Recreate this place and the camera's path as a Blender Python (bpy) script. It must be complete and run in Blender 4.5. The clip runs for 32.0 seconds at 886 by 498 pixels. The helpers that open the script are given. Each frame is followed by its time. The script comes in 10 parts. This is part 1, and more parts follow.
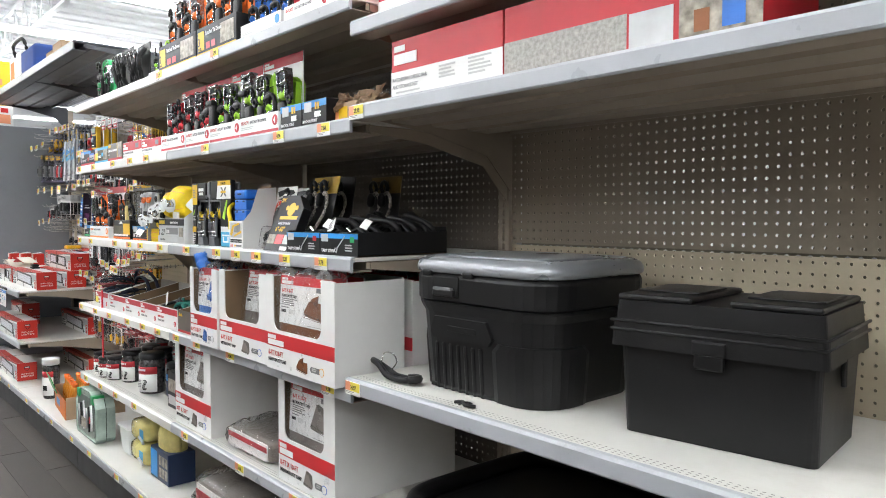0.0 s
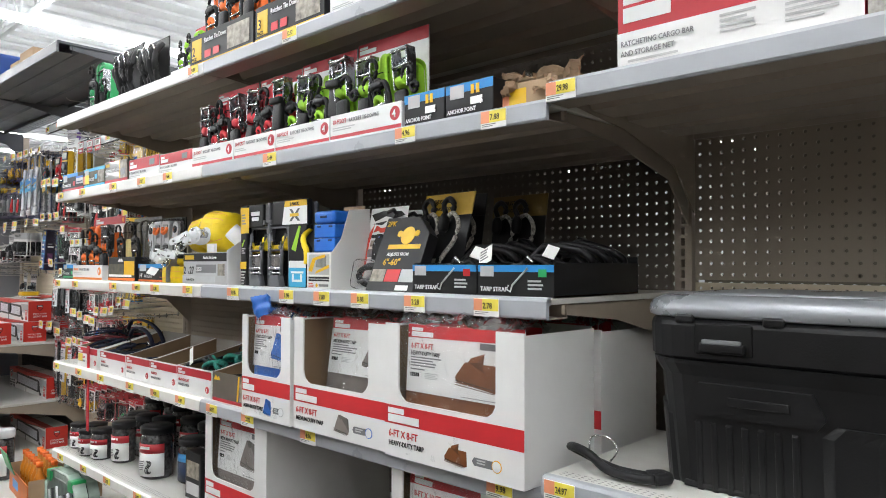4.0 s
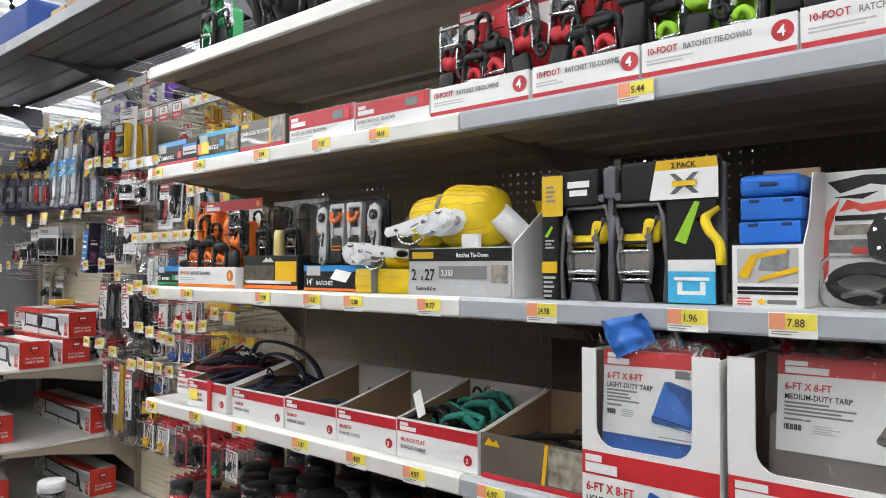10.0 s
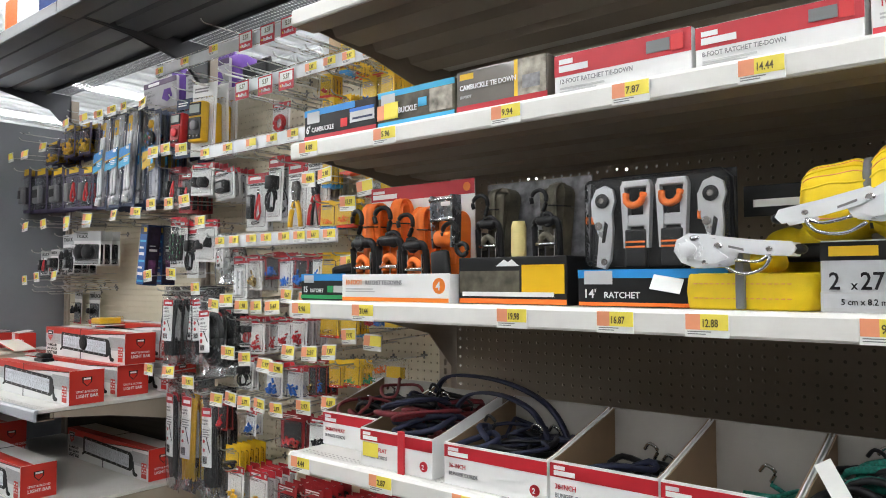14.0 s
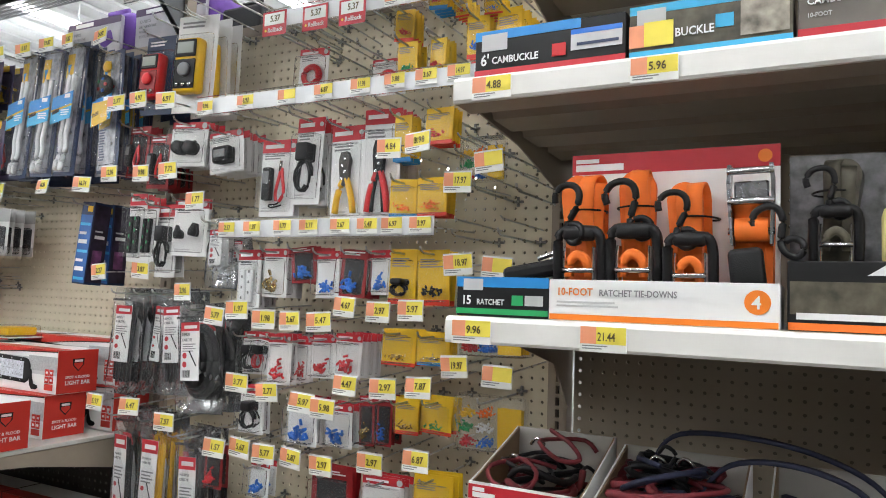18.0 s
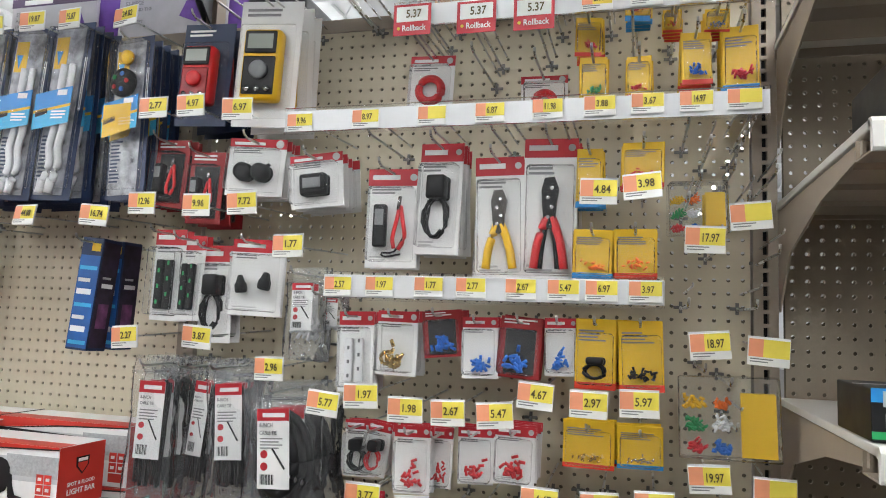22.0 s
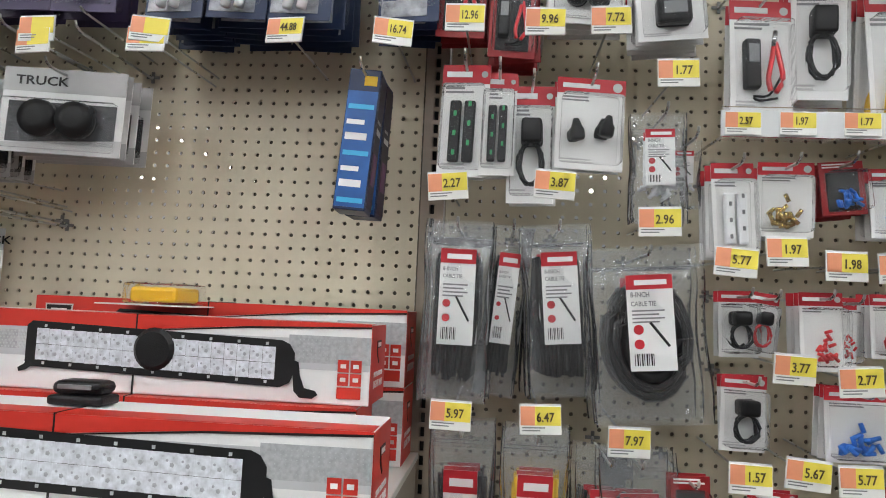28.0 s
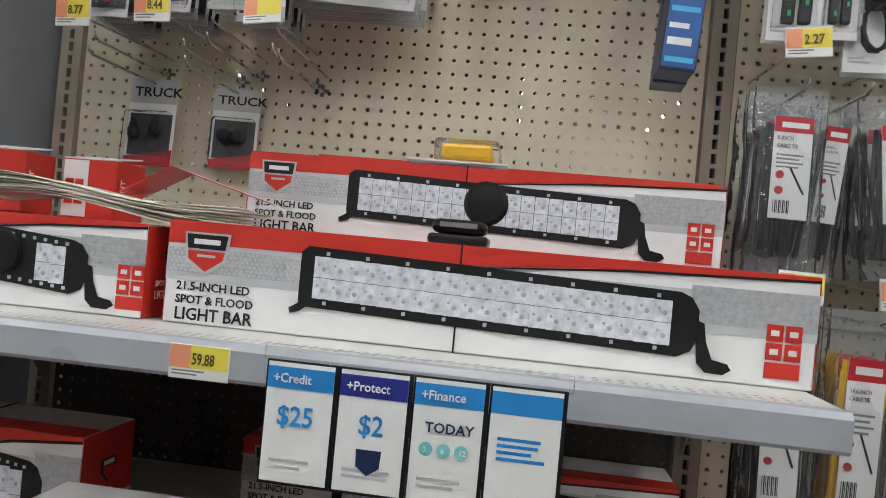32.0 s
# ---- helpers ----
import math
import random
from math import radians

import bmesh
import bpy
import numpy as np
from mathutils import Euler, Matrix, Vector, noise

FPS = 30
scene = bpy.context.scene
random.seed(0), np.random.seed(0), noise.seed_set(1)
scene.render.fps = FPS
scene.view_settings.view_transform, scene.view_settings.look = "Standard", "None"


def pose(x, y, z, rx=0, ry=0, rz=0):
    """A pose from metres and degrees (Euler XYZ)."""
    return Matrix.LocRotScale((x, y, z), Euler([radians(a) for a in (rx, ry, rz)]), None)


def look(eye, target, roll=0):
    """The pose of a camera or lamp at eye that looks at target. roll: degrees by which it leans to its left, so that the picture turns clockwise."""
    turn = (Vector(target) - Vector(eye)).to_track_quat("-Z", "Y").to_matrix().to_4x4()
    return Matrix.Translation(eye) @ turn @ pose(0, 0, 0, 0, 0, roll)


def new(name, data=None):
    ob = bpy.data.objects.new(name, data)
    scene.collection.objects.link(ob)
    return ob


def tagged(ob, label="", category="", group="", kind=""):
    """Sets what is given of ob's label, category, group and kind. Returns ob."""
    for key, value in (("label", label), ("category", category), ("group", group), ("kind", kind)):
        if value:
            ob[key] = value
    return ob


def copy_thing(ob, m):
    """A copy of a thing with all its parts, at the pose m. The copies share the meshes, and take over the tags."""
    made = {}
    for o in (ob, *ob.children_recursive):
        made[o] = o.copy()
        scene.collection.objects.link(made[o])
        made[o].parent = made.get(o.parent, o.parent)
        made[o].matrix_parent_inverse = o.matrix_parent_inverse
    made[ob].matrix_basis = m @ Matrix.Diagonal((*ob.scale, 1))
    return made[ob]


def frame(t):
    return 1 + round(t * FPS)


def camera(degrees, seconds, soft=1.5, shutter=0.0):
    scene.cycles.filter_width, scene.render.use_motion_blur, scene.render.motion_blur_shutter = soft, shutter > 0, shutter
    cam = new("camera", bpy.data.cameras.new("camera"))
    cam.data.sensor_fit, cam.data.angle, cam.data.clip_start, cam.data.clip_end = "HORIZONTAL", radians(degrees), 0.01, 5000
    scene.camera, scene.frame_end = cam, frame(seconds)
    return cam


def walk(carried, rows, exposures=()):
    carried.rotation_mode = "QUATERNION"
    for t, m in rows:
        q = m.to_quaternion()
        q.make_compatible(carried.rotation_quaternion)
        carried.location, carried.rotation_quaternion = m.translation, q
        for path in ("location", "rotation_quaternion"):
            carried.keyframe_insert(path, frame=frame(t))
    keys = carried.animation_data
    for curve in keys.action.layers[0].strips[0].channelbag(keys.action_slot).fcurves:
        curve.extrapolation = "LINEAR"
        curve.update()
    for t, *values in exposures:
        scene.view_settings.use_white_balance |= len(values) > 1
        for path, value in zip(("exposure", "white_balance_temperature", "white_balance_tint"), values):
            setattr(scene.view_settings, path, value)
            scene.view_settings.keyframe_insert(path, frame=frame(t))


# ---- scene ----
cam = camera(63.5, 32.0, 1.0)
PATH = [
    (0, (0.188, -0.002, 1.3), (-1.308, 1.322, 1.21), 0.1),
    (0.5, (0.082, -0.005, 1.296), (-1.419, 1.315, 1.234), 0.1),
    (1, (-0.044, -0.033, 1.283), (-1.561, 1.269, 1.235), -0.2),
    (1.5, (-0.14, -0.037, 1.279), (-1.669, 1.252, 1.244), -0.1),
    (2, (-0.202, -0.033, 1.278), (-1.737, 1.249, 1.254), -0.1),
    (2.5, (-0.277, -0.034, 1.276), (-1.81, 1.251, 1.259), 0.1),
    (4.5, (-0.693, -0.013, 1.249), (-2.04, 1.464, 1.303), -0.0),
    (5, (-0.797, -0.033, 1.25), (-2.15, 1.44, 1.294), -0.1),
    (5.5, (-0.898, -0.051, 1.251), (-2.353, 1.321, 1.298), 0.3),
    (6, (-0.984, -0.049, 1.248), (-2.459, 1.3, 1.295), 0.4),
    (6.5, (-1.072, -0.037, 1.246), (-2.545, 1.315, 1.292), 0.4),
    (7, (-1.146, -0.029, 1.248), (-2.569, 1.375, 1.285), 0.6),
    (8, (-1.297, -0.025, 1.254), (-2.648, 1.449, 1.288), 0.3),
    (9, (-1.487, -0.023, 1.257), (-2.815, 1.472, 1.295), 0.1),
    (10, (-1.682, -0.024, 1.255), (-2.993, 1.486, 1.303), 0.0),
    (11, (-1.88, -0.014, 1.254), (-3.174, 1.509, 1.313), 0.0),
    (12, (-2.082, -0.014, 1.252), (-3.364, 1.519, 1.322), -0.0),
    (13, (-2.276, -0.008, 1.249), (-3.547, 1.534, 1.328), -0.3),
    (14, (-2.49, -0.012, 1.239), (-3.746, 1.541, 1.328), -0.1),
    (15, (-2.681, -0.01, 1.238), (-3.923, 1.555, 1.332), 0.4),
    (15.5, (-2.781, -0.002, 1.237), (-4.016, 1.568, 1.334), 0.5),
    (17.5, (-3.192, 0.062, 1.226), (-4.201, 1.784, 1.361), 1.5),
    (18, (-3.283, 0.085, 1.222), (-4.208, 1.852, 1.358), 2.0),
    (18.5, (-3.384, 0.105, 1.221), (-4.23, 1.912, 1.354), 2.2),
    (19, (-3.474, 0.117, 1.222), (-4.258, 1.952, 1.356), 2.2),
    (20, (-3.669, 0.118, 1.229), (-4.384, 1.981, 1.367), 2.1),
    (21, (-3.851, 0.132, 1.239), (-4.521, 2.011, 1.381), 1.9),
    (21.5, (-3.931, 0.15, 1.265), (-4.548, 2.046, 1.424), 2.0),
    (22, (-4.004, 0.166, 1.309), (-4.536, 2.083, 1.512), 2.1),
    (22.5, (-4.098, 0.166, 1.335), (-4.558, 2.092, 1.617), 1.9),
    (23, (-4.179, 0.163, 1.377), (-4.593, 2.086, 1.739), 1.4),
    (23.5, (-4.268, 0.172, 1.406), (-4.634, 2.088, 1.847), 1.1),
    (24, (-4.348, 0.173, 1.417), (-4.682, 2.084, 1.904), 0.7),
    (24.5, (-4.422, 0.183, 1.42), (-4.728, 2.092, 1.93), 0.2),
    (26.5, (-4.705, 0.254, 1.244), (-4.838, 2.216, 1.613), -0.5),
    (27, (-4.762, 0.268, 1.189), (-4.916, 2.236, 1.514), 1.6),
    (27.5, (-4.815, 0.283, 1.117), (-5.003, 2.264, 1.315), 2.6),
    (28, (-4.863, 0.283, 1.074), (-5.034, 2.268, 1.245), 2.5),
    (28.5, (-4.919, 0.286, 1.002), (-5.067, 2.275, 1.152), 2.6),
    (29, (-4.956, 0.287, 0.976), (-5.08, 2.279, 1.093), 3.7),
    (29.5, (-4.987, 0.293, 0.94), (-5.095, 2.287, 1.05), 3.8),
    (30, (-5.029, 0.289, 0.93), (-5.16, 2.284, 0.977), 4.6),
    (31, (-5.139, 0.292, 0.926), (-5.338, 2.282, 0.948), 5.1),
    (32, (-5.299, 0.306, 0.925), (-5.542, 2.291, 0.939), 5.3),
]
walk(cam, [(t, look(eye, target, roll)) for t, eye, target, roll in PATH],
     ((0, 0.31), (2, 0.18), (4.5, 0.08), (9, -0.02), (14, -0.01), (18, 0.03), (22, 0.08), (24.4, -0.12), (27, -0.04), (29, -0.09), (30, -0.13), (32, -0.28)))

# ---- light ----
world = bpy.data.worlds.new("world")
scene.world = world
world.use_nodes = True
world.node_tree.nodes["Background"].inputs[0].default_value = (0.9, 0.95, 1.0, 1)
world.node_tree.nodes["Background"].inputs[1].default_value = 0.25


# ---- materials ----
MATS = {}


def mat(name, col, rough=0.5, metal=0.0, var=0.0, scale=20.0, bump=0.0, bscale=200.0, coat=0.0, stretch=(1, 1, 1), dirt=0.0, emit=0.0):
    """A surface with colour variation at two scales and fine relief."""
    if name in MATS:
        return MATS[name]
    m = bpy.data.materials.new(name)
    m.use_nodes = True
    nt = m.node_tree
    b = nt.nodes["Principled BSDF"]
    b.inputs["Base Color"].default_value = (*col, 1)
    b.inputs["Roughness"].default_value = rough
    b.inputs["Metallic"].default_value = metal
    b.inputs["Coat Weight"].default_value = coat
    b.inputs["Specular IOR Level"].default_value = 0.3 if max(col) < 0.03 else 0.5
    if emit:
        b.inputs["Emission Color"].default_value = (*col, 1)
        b.inputs["Emission Strength"].default_value = emit
    if var or bump or dirt:
        tc = nt.nodes.new("ShaderNodeTexCoord")
        mp = nt.nodes.new("ShaderNodeMapping")
        mp.inputs["Scale"].default_value = stretch
        nt.links.new(tc.outputs["Object"], mp.inputs["Vector"])
    if var or dirt:
        n1 = nt.nodes.new("ShaderNodeTexNoise")
        n1.inputs["Scale"].default_value = scale
        n1.inputs["Detail"].default_value = 6
        nt.links.new(mp.outputs[0], n1.inputs["Vector"])
        mr = nt.nodes.new("ShaderNodeMapRange")
        mr.inputs["From Min"].default_value = 0.25
        mr.inputs["From Max"].default_value = 0.75
        mr.inputs["To Min"].default_value = 1 - var
        mr.inputs["To Max"].default_value = 1 + var
        nt.links.new(n1.outputs["Fac"], mr.inputs["Value"])
        mx = nt.nodes.new("ShaderNodeMix")
        mx.data_type, mx.blend_type = "RGBA", "MULTIPLY"
        mx.inputs[0].default_value = 1
        mx.inputs[6].default_value = (*col, 1)
        nt.links.new(mr.outputs[0], mx.inputs[7])
        out = mx.outputs[2]
        if dirt:
            n2 = nt.nodes.new("ShaderNodeTexNoise")
            n2.inputs["Scale"].default_value = 3.1
            n2.inputs["Detail"].default_value = 8
            n2.inputs["Roughness"].default_value = 0.7
            nt.links.new(tc.outputs["Object"], n2.inputs["Vector"])
            m2 = nt.nodes.new("ShaderNodeMapRange")
            m2.inputs["From Min"].default_value = 0.52
            m2.inputs["From Max"].default_value = 0.75
            m2.inputs["To Min"].default_value = 0
            m2.inputs["To Max"].default_value = dirt
            nt.links.new(n2.outputs["Fac"], m2.inputs["Value"])
            mx2 = nt.nodes.new("ShaderNodeMix")
            mx2.data_type = "RGBA"
            mx2.inputs[7].default_value = (col[0] * 0.45, col[1] * 0.4, col[2] * 0.34, 1)
            nt.links.new(m2.outputs[0], mx2.inputs[0])
            nt.links.new(out, mx2.inputs[6])
            out = mx2.outputs[2]
        nt.links.new(out, b.inputs["Base Color"])
        rr = nt.nodes.new("ShaderNodeMapRange")
        rr.inputs["To Min"].default_value = max(0.03, rough - 0.1)
        rr.inputs["To Max"].default_value = min(1, rough + 0.12)
        nt.links.new(n1.outputs["Fac"], rr.inputs["Value"])
        nt.links.new(rr.outputs[0], b.inputs["Roughness"])
    if bump:
        n3 = nt.nodes.new("ShaderNodeTexNoise")
        n3.inputs["Scale"].default_value = bscale
        n3.inputs["Detail"].default_value = 3
        nt.links.new(mp.outputs[0], n3.inputs["Vector"])
        bp = nt.nodes.new("ShaderNodeBump")
        bp.inputs["Strength"].default_value = bump
        bp.inputs["Distance"].default_value = 0.002
        nt.links.new(n3.outputs["Fac"], bp.inputs["Height"])
        nt.links.new(bp.outputs[0], b.inputs["Normal"])
    MATS[name] = m
    return m


def clear_plastic(name, tint=(0.93, 0.95, 0.96), veil=0.06, rough=0.12, ior=1.28, crease=0.5, grain=28):
    """Thin clear film: mostly seen through, with a glossy skin and a slight milky veil."""
    if name in MATS:
        return MATS[name]
    m = bpy.data.materials.new(name)
    m.use_nodes = True
    nt = m.node_tree
    nt.nodes.clear()
    o = nt.nodes.new("ShaderNodeOutputMaterial")
    tr = nt.nodes.new("ShaderNodeBsdfTransparent")
    tr.inputs[0].default_value = (*tint, 1)
    df = nt.nodes.new("ShaderNodeBsdfDiffuse")
    df.inputs[0].default_value = (0.8, 0.82, 0.84, 1)
    gl = nt.nodes.new("ShaderNodeBsdfGlossy")
    gl.inputs["Roughness"].default_value = rough
    fr = nt.nodes.new("ShaderNodeFresnel")
    fr.inputs[0].default_value = ior
    ns = nt.nodes.new("ShaderNodeTexNoise")
    ns.inputs["Scale"].default_value = grain
    ns.inputs["Distortion"].default_value = 1.5
    bp = nt.nodes.new("ShaderNodeBump")
    bp.inputs["Strength"].default_value = crease
    bp.inputs["Distance"].default_value = 0.01
    tc = nt.nodes.new("ShaderNodeTexCoord")
    nt.links.new(tc.outputs["Object"], ns.inputs["Vector"])
    nt.links.new(ns.outputs["Fac"], bp.inputs["Height"])
    nt.links.new(bp.outputs[0], gl.inputs["Normal"])
    nt.links.new(bp.outputs[0], fr.inputs["Normal"])
    a = nt.nodes.new("ShaderNodeMixShader")
    a.inputs[0].default_value = veil
    nt.links.new(tr.outputs[0], a.inputs[1])
    nt.links.new(df.outputs[0], a.inputs[2])
    c = nt.nodes.new("ShaderNodeMixShader")
    nt.links.new(fr.outputs[0], c.inputs[0])
    nt.links.new(a.outputs[0], c.inputs[1])
    nt.links.new(gl.outputs[0], c.inputs[2])
    nt.links.new(c.outputs[0], o.inputs[0])
    MATS[name] = m
    return m


PUTTY = mat("putty_enamel", (0.35, 0.295, 0.235), 0.42, var=0.06, scale=9, dirt=0.25, bump=0.08, bscale=300)
# Darker copy of the pegboard paint, with the shelves' shade in its colour.
SHADEDPEG = mat("aged_pegboard_paint", (0.36, 0.305, 0.235), 0.55, var=0.06, scale=6, dirt=0.2, bump=0.1, bscale=400)
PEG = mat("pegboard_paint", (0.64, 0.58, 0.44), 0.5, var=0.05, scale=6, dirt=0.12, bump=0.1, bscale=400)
# Rear boards are toned darker than the front, so blocked holes read dark.
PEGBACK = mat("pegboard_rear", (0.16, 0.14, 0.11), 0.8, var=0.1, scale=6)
SHELF = mat("shelf_enamel", (0.68, 0.67, 0.63), 0.35, var=0.05, scale=7, dirt=0.3, bump=0.05, bscale=300)
LIP = mat("lip_grey", (0.40, 0.42, 0.45), 0.3, var=0.05, scale=14, dirt=0.15)
LIPWHITE = mat("lip_white", (0.78, 0.77, 0.73), 0.35, var=0.04, scale=14, dirt=0.12)
STEEL = mat("zinc_wire", (0.55, 0.55, 0.53), 0.28, 1.0, var=0.1, scale=40)
DARKGREY = mat("dark_grey_enamel", (0.075, 0.08, 0.09), 0.32, var=0.08, scale=8, dirt=0.1)
BLUEGREY = mat("blue_grey_panel", (0.225, 0.24, 0.265), 0.5, var=0.06, scale=5, dirt=0.2)
WHITECARD = mat("white_card", (0.80, 0.80, 0.79), 0.45, var=0.03, scale=15, dirt=0.06)
REDCARD = mat("red_print", (0.50, 0.018, 0.03), 0.4, var=0.06, scale=25)
SCARLET = mat("scarlet_print", (0.68, 0.045, 0.02), 0.35, var=0.05, scale=20)
BLACK = mat("black_print", (0.012, 0.012, 0.013), 0.4, var=0.2, scale=30)
BLACKPL = mat("black_plastic", (0.009, 0.009, 0.010), 0.42, var=0.2, scale=25, bump=0.25, bscale=500)
GREYPL = mat("grey_plastic", (0.17, 0.175, 0.18), 0.4, var=0.1, scale=25, bump=0.15, bscale=500)
SILVERPL = mat("silver_lid", (0.30, 0.315, 0.335), 0.28, 0.35, var=0.15, scale=7, bump=0.1, bscale=200)
YELLOW = mat("yellow_webbing", (0.88, 0.63, 0.006), 0.5, var=0.1, scale=30, bump=0.5, bscale=900)
YELCARD = mat("yellow_card", (0.74, 0.46, 0.012), 0.42, var=0.05, scale=20)
TAGYEL = mat("tag_yellow", (0.84, 0.70, 0.09), 0.5, var=0.04, scale=60)
TAGORG = mat("tag_orange", (0.82, 0.32, 0.17), 0.5, var=0.06, scale=60)
ORANGE = mat("orange_webbing", (0.92, 0.19, 0.018), 0.6, var=0.1, scale=30, bump=0.5, bscale=900)
GREEN = mat("green_webbing", (0.34, 0.66, 0.03), 0.55, var=0.1, scale=30, bump=0.5, bscale=900)
REDWEB = mat("red_webbing", (0.62, 0.025, 0.04), 0.55, var=0.1, scale=30, bump=0.5, bscale=900)
BLUE = mat("blue_print", (0.02, 0.25, 0.62), 0.4, var=0.06, scale=25)
NAVY = mat("navy_print", (0.010, 0.025, 0.075), 0.38, var=0.15, scale=20)
TARPBLUE = mat("blue_tarp", (0.03, 0.16, 0.55), 0.35, var=0.15, scale=14, bump=0.6, bscale=60)
TARPBROWN = mat("brown_tarp", (0.21, 0.07, 0.02), 0.4, var=0.25, scale=10, bump=0.6, bscale=60)
TARPGREY = mat("grey_tarp", (0.22, 0.19, 0.17), 0.45, var=0.25, scale=10, bump=0.6, bscale=60)
KRAFT = mat("kraft_board", (0.40, 0.28, 0.175), 0.8, var=0.1, scale=20, dirt=0.2, bump=0.1, bscale=150)
CHROME = mat("chrome_steel", (0.62, 0.62, 0.63), 0.2, 1.0, var=0.1, scale=30)
CREAM = mat("cream_sack", (0.72, 0.6, 0.25), 0.6, var=0.1, scale=20)
FILM = clear_plastic("clear_film")
BAG = clear_plastic("poly_bag", (0.985, 0.988, 0.99), 0.035, 0.06, 1.5, 1.0)


# ---- building helpers ----
def part(name, bm, material, parent=None, label="", at=None, smooth=False):
    """Links a bmesh or mesh as one object under a thing or a part."""
    if isinstance(bm, bmesh.types.BMesh):
        me = bpy.data.meshes.new(name)
        bm.to_mesh(me)
        bm.free()
        if smooth:
            me.polygons.foreach_set("use_smooth", [True] * len(me.polygons))
    else:
        me = bm
    if material is not None and not me.materials:
        me.materials.append(material)
    ob = new(name, me)
    if parent is not None:
        ob.parent = parent
    if at is not None:
        ob.matrix_basis = at
    if label:
        ob["label"] = label
    if me.materials and me.materials[0] and me.materials[0].name in ("clear_film", "poly_bag", "clear_blister", "tie_bag_film"):
        ob.visible_shadow = False
    return ob


def thing(name, x, y, z, label, category, group="", rz=0, rx=0, ry=0):
    e = new(name)
    e.empty_display_size = 0.05
    e.matrix_basis = pose(x, y, z, rx, ry, rz)
    return tagged(e, label, category, group)


def structure(name, bm, material, label="", smooth=False):
    ob = part(name, bm, material, smooth=smooth)
    return tagged(ob, label, "", "", "structure")


def box(x0, y0, z0, x1, y1, z1, bevel=0.0, seg=2, bm=None):
    bm = bm or bmesh.new()
    r = bmesh.ops.create_cube(bm, size=1)
    v = r["verts"]
    bmesh.ops.transform(bm, verts=v, matrix=Matrix.LocRotScale(((x0 + x1) / 2, (y0 + y1) / 2, (z0 + z1) / 2), None, (abs(x1 - x0), abs(y1 - y0), abs(z1 - z0))))
    if bevel:
        es = list({e for q in v for e in q.link_edges})
        bmesh.ops.bevel(bm, geom=es, offset=bevel, segments=seg, affect="EDGES", profile=0.5)
    return bm


def quad(x0, z0, x1, z1, y, bm=None, thick=0.0006):
    """A thin printed patch facing -y, a hair proud of y."""
    return box(x0, y - thick, z0, x1, y, z1, bm=bm)


def tube(points, r, sides=6, bm=None):
    bm = bm or bmesh.new()
    pts = [Vector(p) for p in points]
    rings = []
    up = Vector((0, 0, 1))
    for i, p in enumerate(pts):
        d = (pts[min(i + 1, len(pts) - 1)] - pts[max(i - 1, 0)]).normalized()
        a = d.cross(up if abs(d.z) < 0.95 else Vector((1, 0, 0))).normalized()
        b = d.cross(a)
        rings.append([bm.verts.new(p + r * (math.cos(k * math.tau / sides) * a + math.sin(k * math.tau / sides) * b)) for k in range(sides)])
    for s, t in zip(rings, rings[1:]):
        for k in range(sides):
            bm.faces.new((s[k], s[(k + 1) % sides], t[(k + 1) % sides], t[k]))
    bm.faces.new(rings[0][::-1])
    bm.faces.new(rings[-1])
    return bm


def curve(points, n=4):
    """A smooth path through the points."""
    pts = [Vector(p) for p in points]
    out = []
    for i in range(len(pts) - 1):
        a, b, c, d = pts[max(0, i - 1)], pts[i], pts[i + 1], pts[min(len(pts) - 1, i + 2)]
        for k in range(n):
            t = k / n
            out.append(0.5 * (2 * b + (c - a) * t + (2 * a - 5 * b + 4 * c - d) * t * t + (3 * b - a - 3 * c + d) * t ** 3))
    return out + [pts[-1]]


def lathe(profile, sides=20, bm=None, cx=0.0, cy=0.0):
    """Turned round the z axis from (radius, z) pairs."""
    bm = bm or bmesh.new()
    rings = [[bm.verts.new((cx + r * math.cos(k * math.tau / sides), cy + r * math.sin(k * math.tau / sides), z)) for k in range(sides)] for r, z in profile]
    for s, t in zip(rings, rings[1:]):
        for k in range(sides):
            bm.faces.new((s[k], s[(k + 1) % sides], t[(k + 1) % sides], t[k]))
    bm.faces.new(rings[0][::-1])
    bm.faces.new(rings[-1])
    return bm


def prism(outline, y0, y1, bm=None):
    """An outline of (x, z) pairs given depth from y0 to y1."""
    bm = bm or bmesh.new()
    a = [bm.verts.new((x, y0, z)) for x, z in outline]
    b = [bm.verts.new((x, y1, z)) for x, z in outline]
    n = len(a)
    bm.faces.new(a)
    bm.faces.new(b[::-1])
    for i in range(n):
        bm.faces.new((a[i], b[i], b[(i + 1) % n], a[(i + 1) % n]))
    bmesh.ops.recalc_face_normals(bm, faces=bm.faces)
    return bm


TEXTS = {}


def letters(text, size, material):
    """A mesh of letters, lying in x and z, facing -y, its left foot at the origin."""
    key = (text, size, material.name)
    if key not in TEXTS:
        cu = bpy.data.curves.new("letters", "FONT")
        cu.body, cu.size, cu.extrude, cu.resolution_u, cu.offset = text, size, 0.0003, 2, size * 0.014
        ob = bpy.data.objects.new("letters", cu)
        me = bpy.data.meshes.new_from_object(ob)
        bpy.data.objects.remove(ob)
        me.transform(Matrix.Rotation(radians(90), 4, "X"))
        me.materials.clear()
        me.materials.append(material)
        TEXTS[key] = me
    return TEXTS[key]


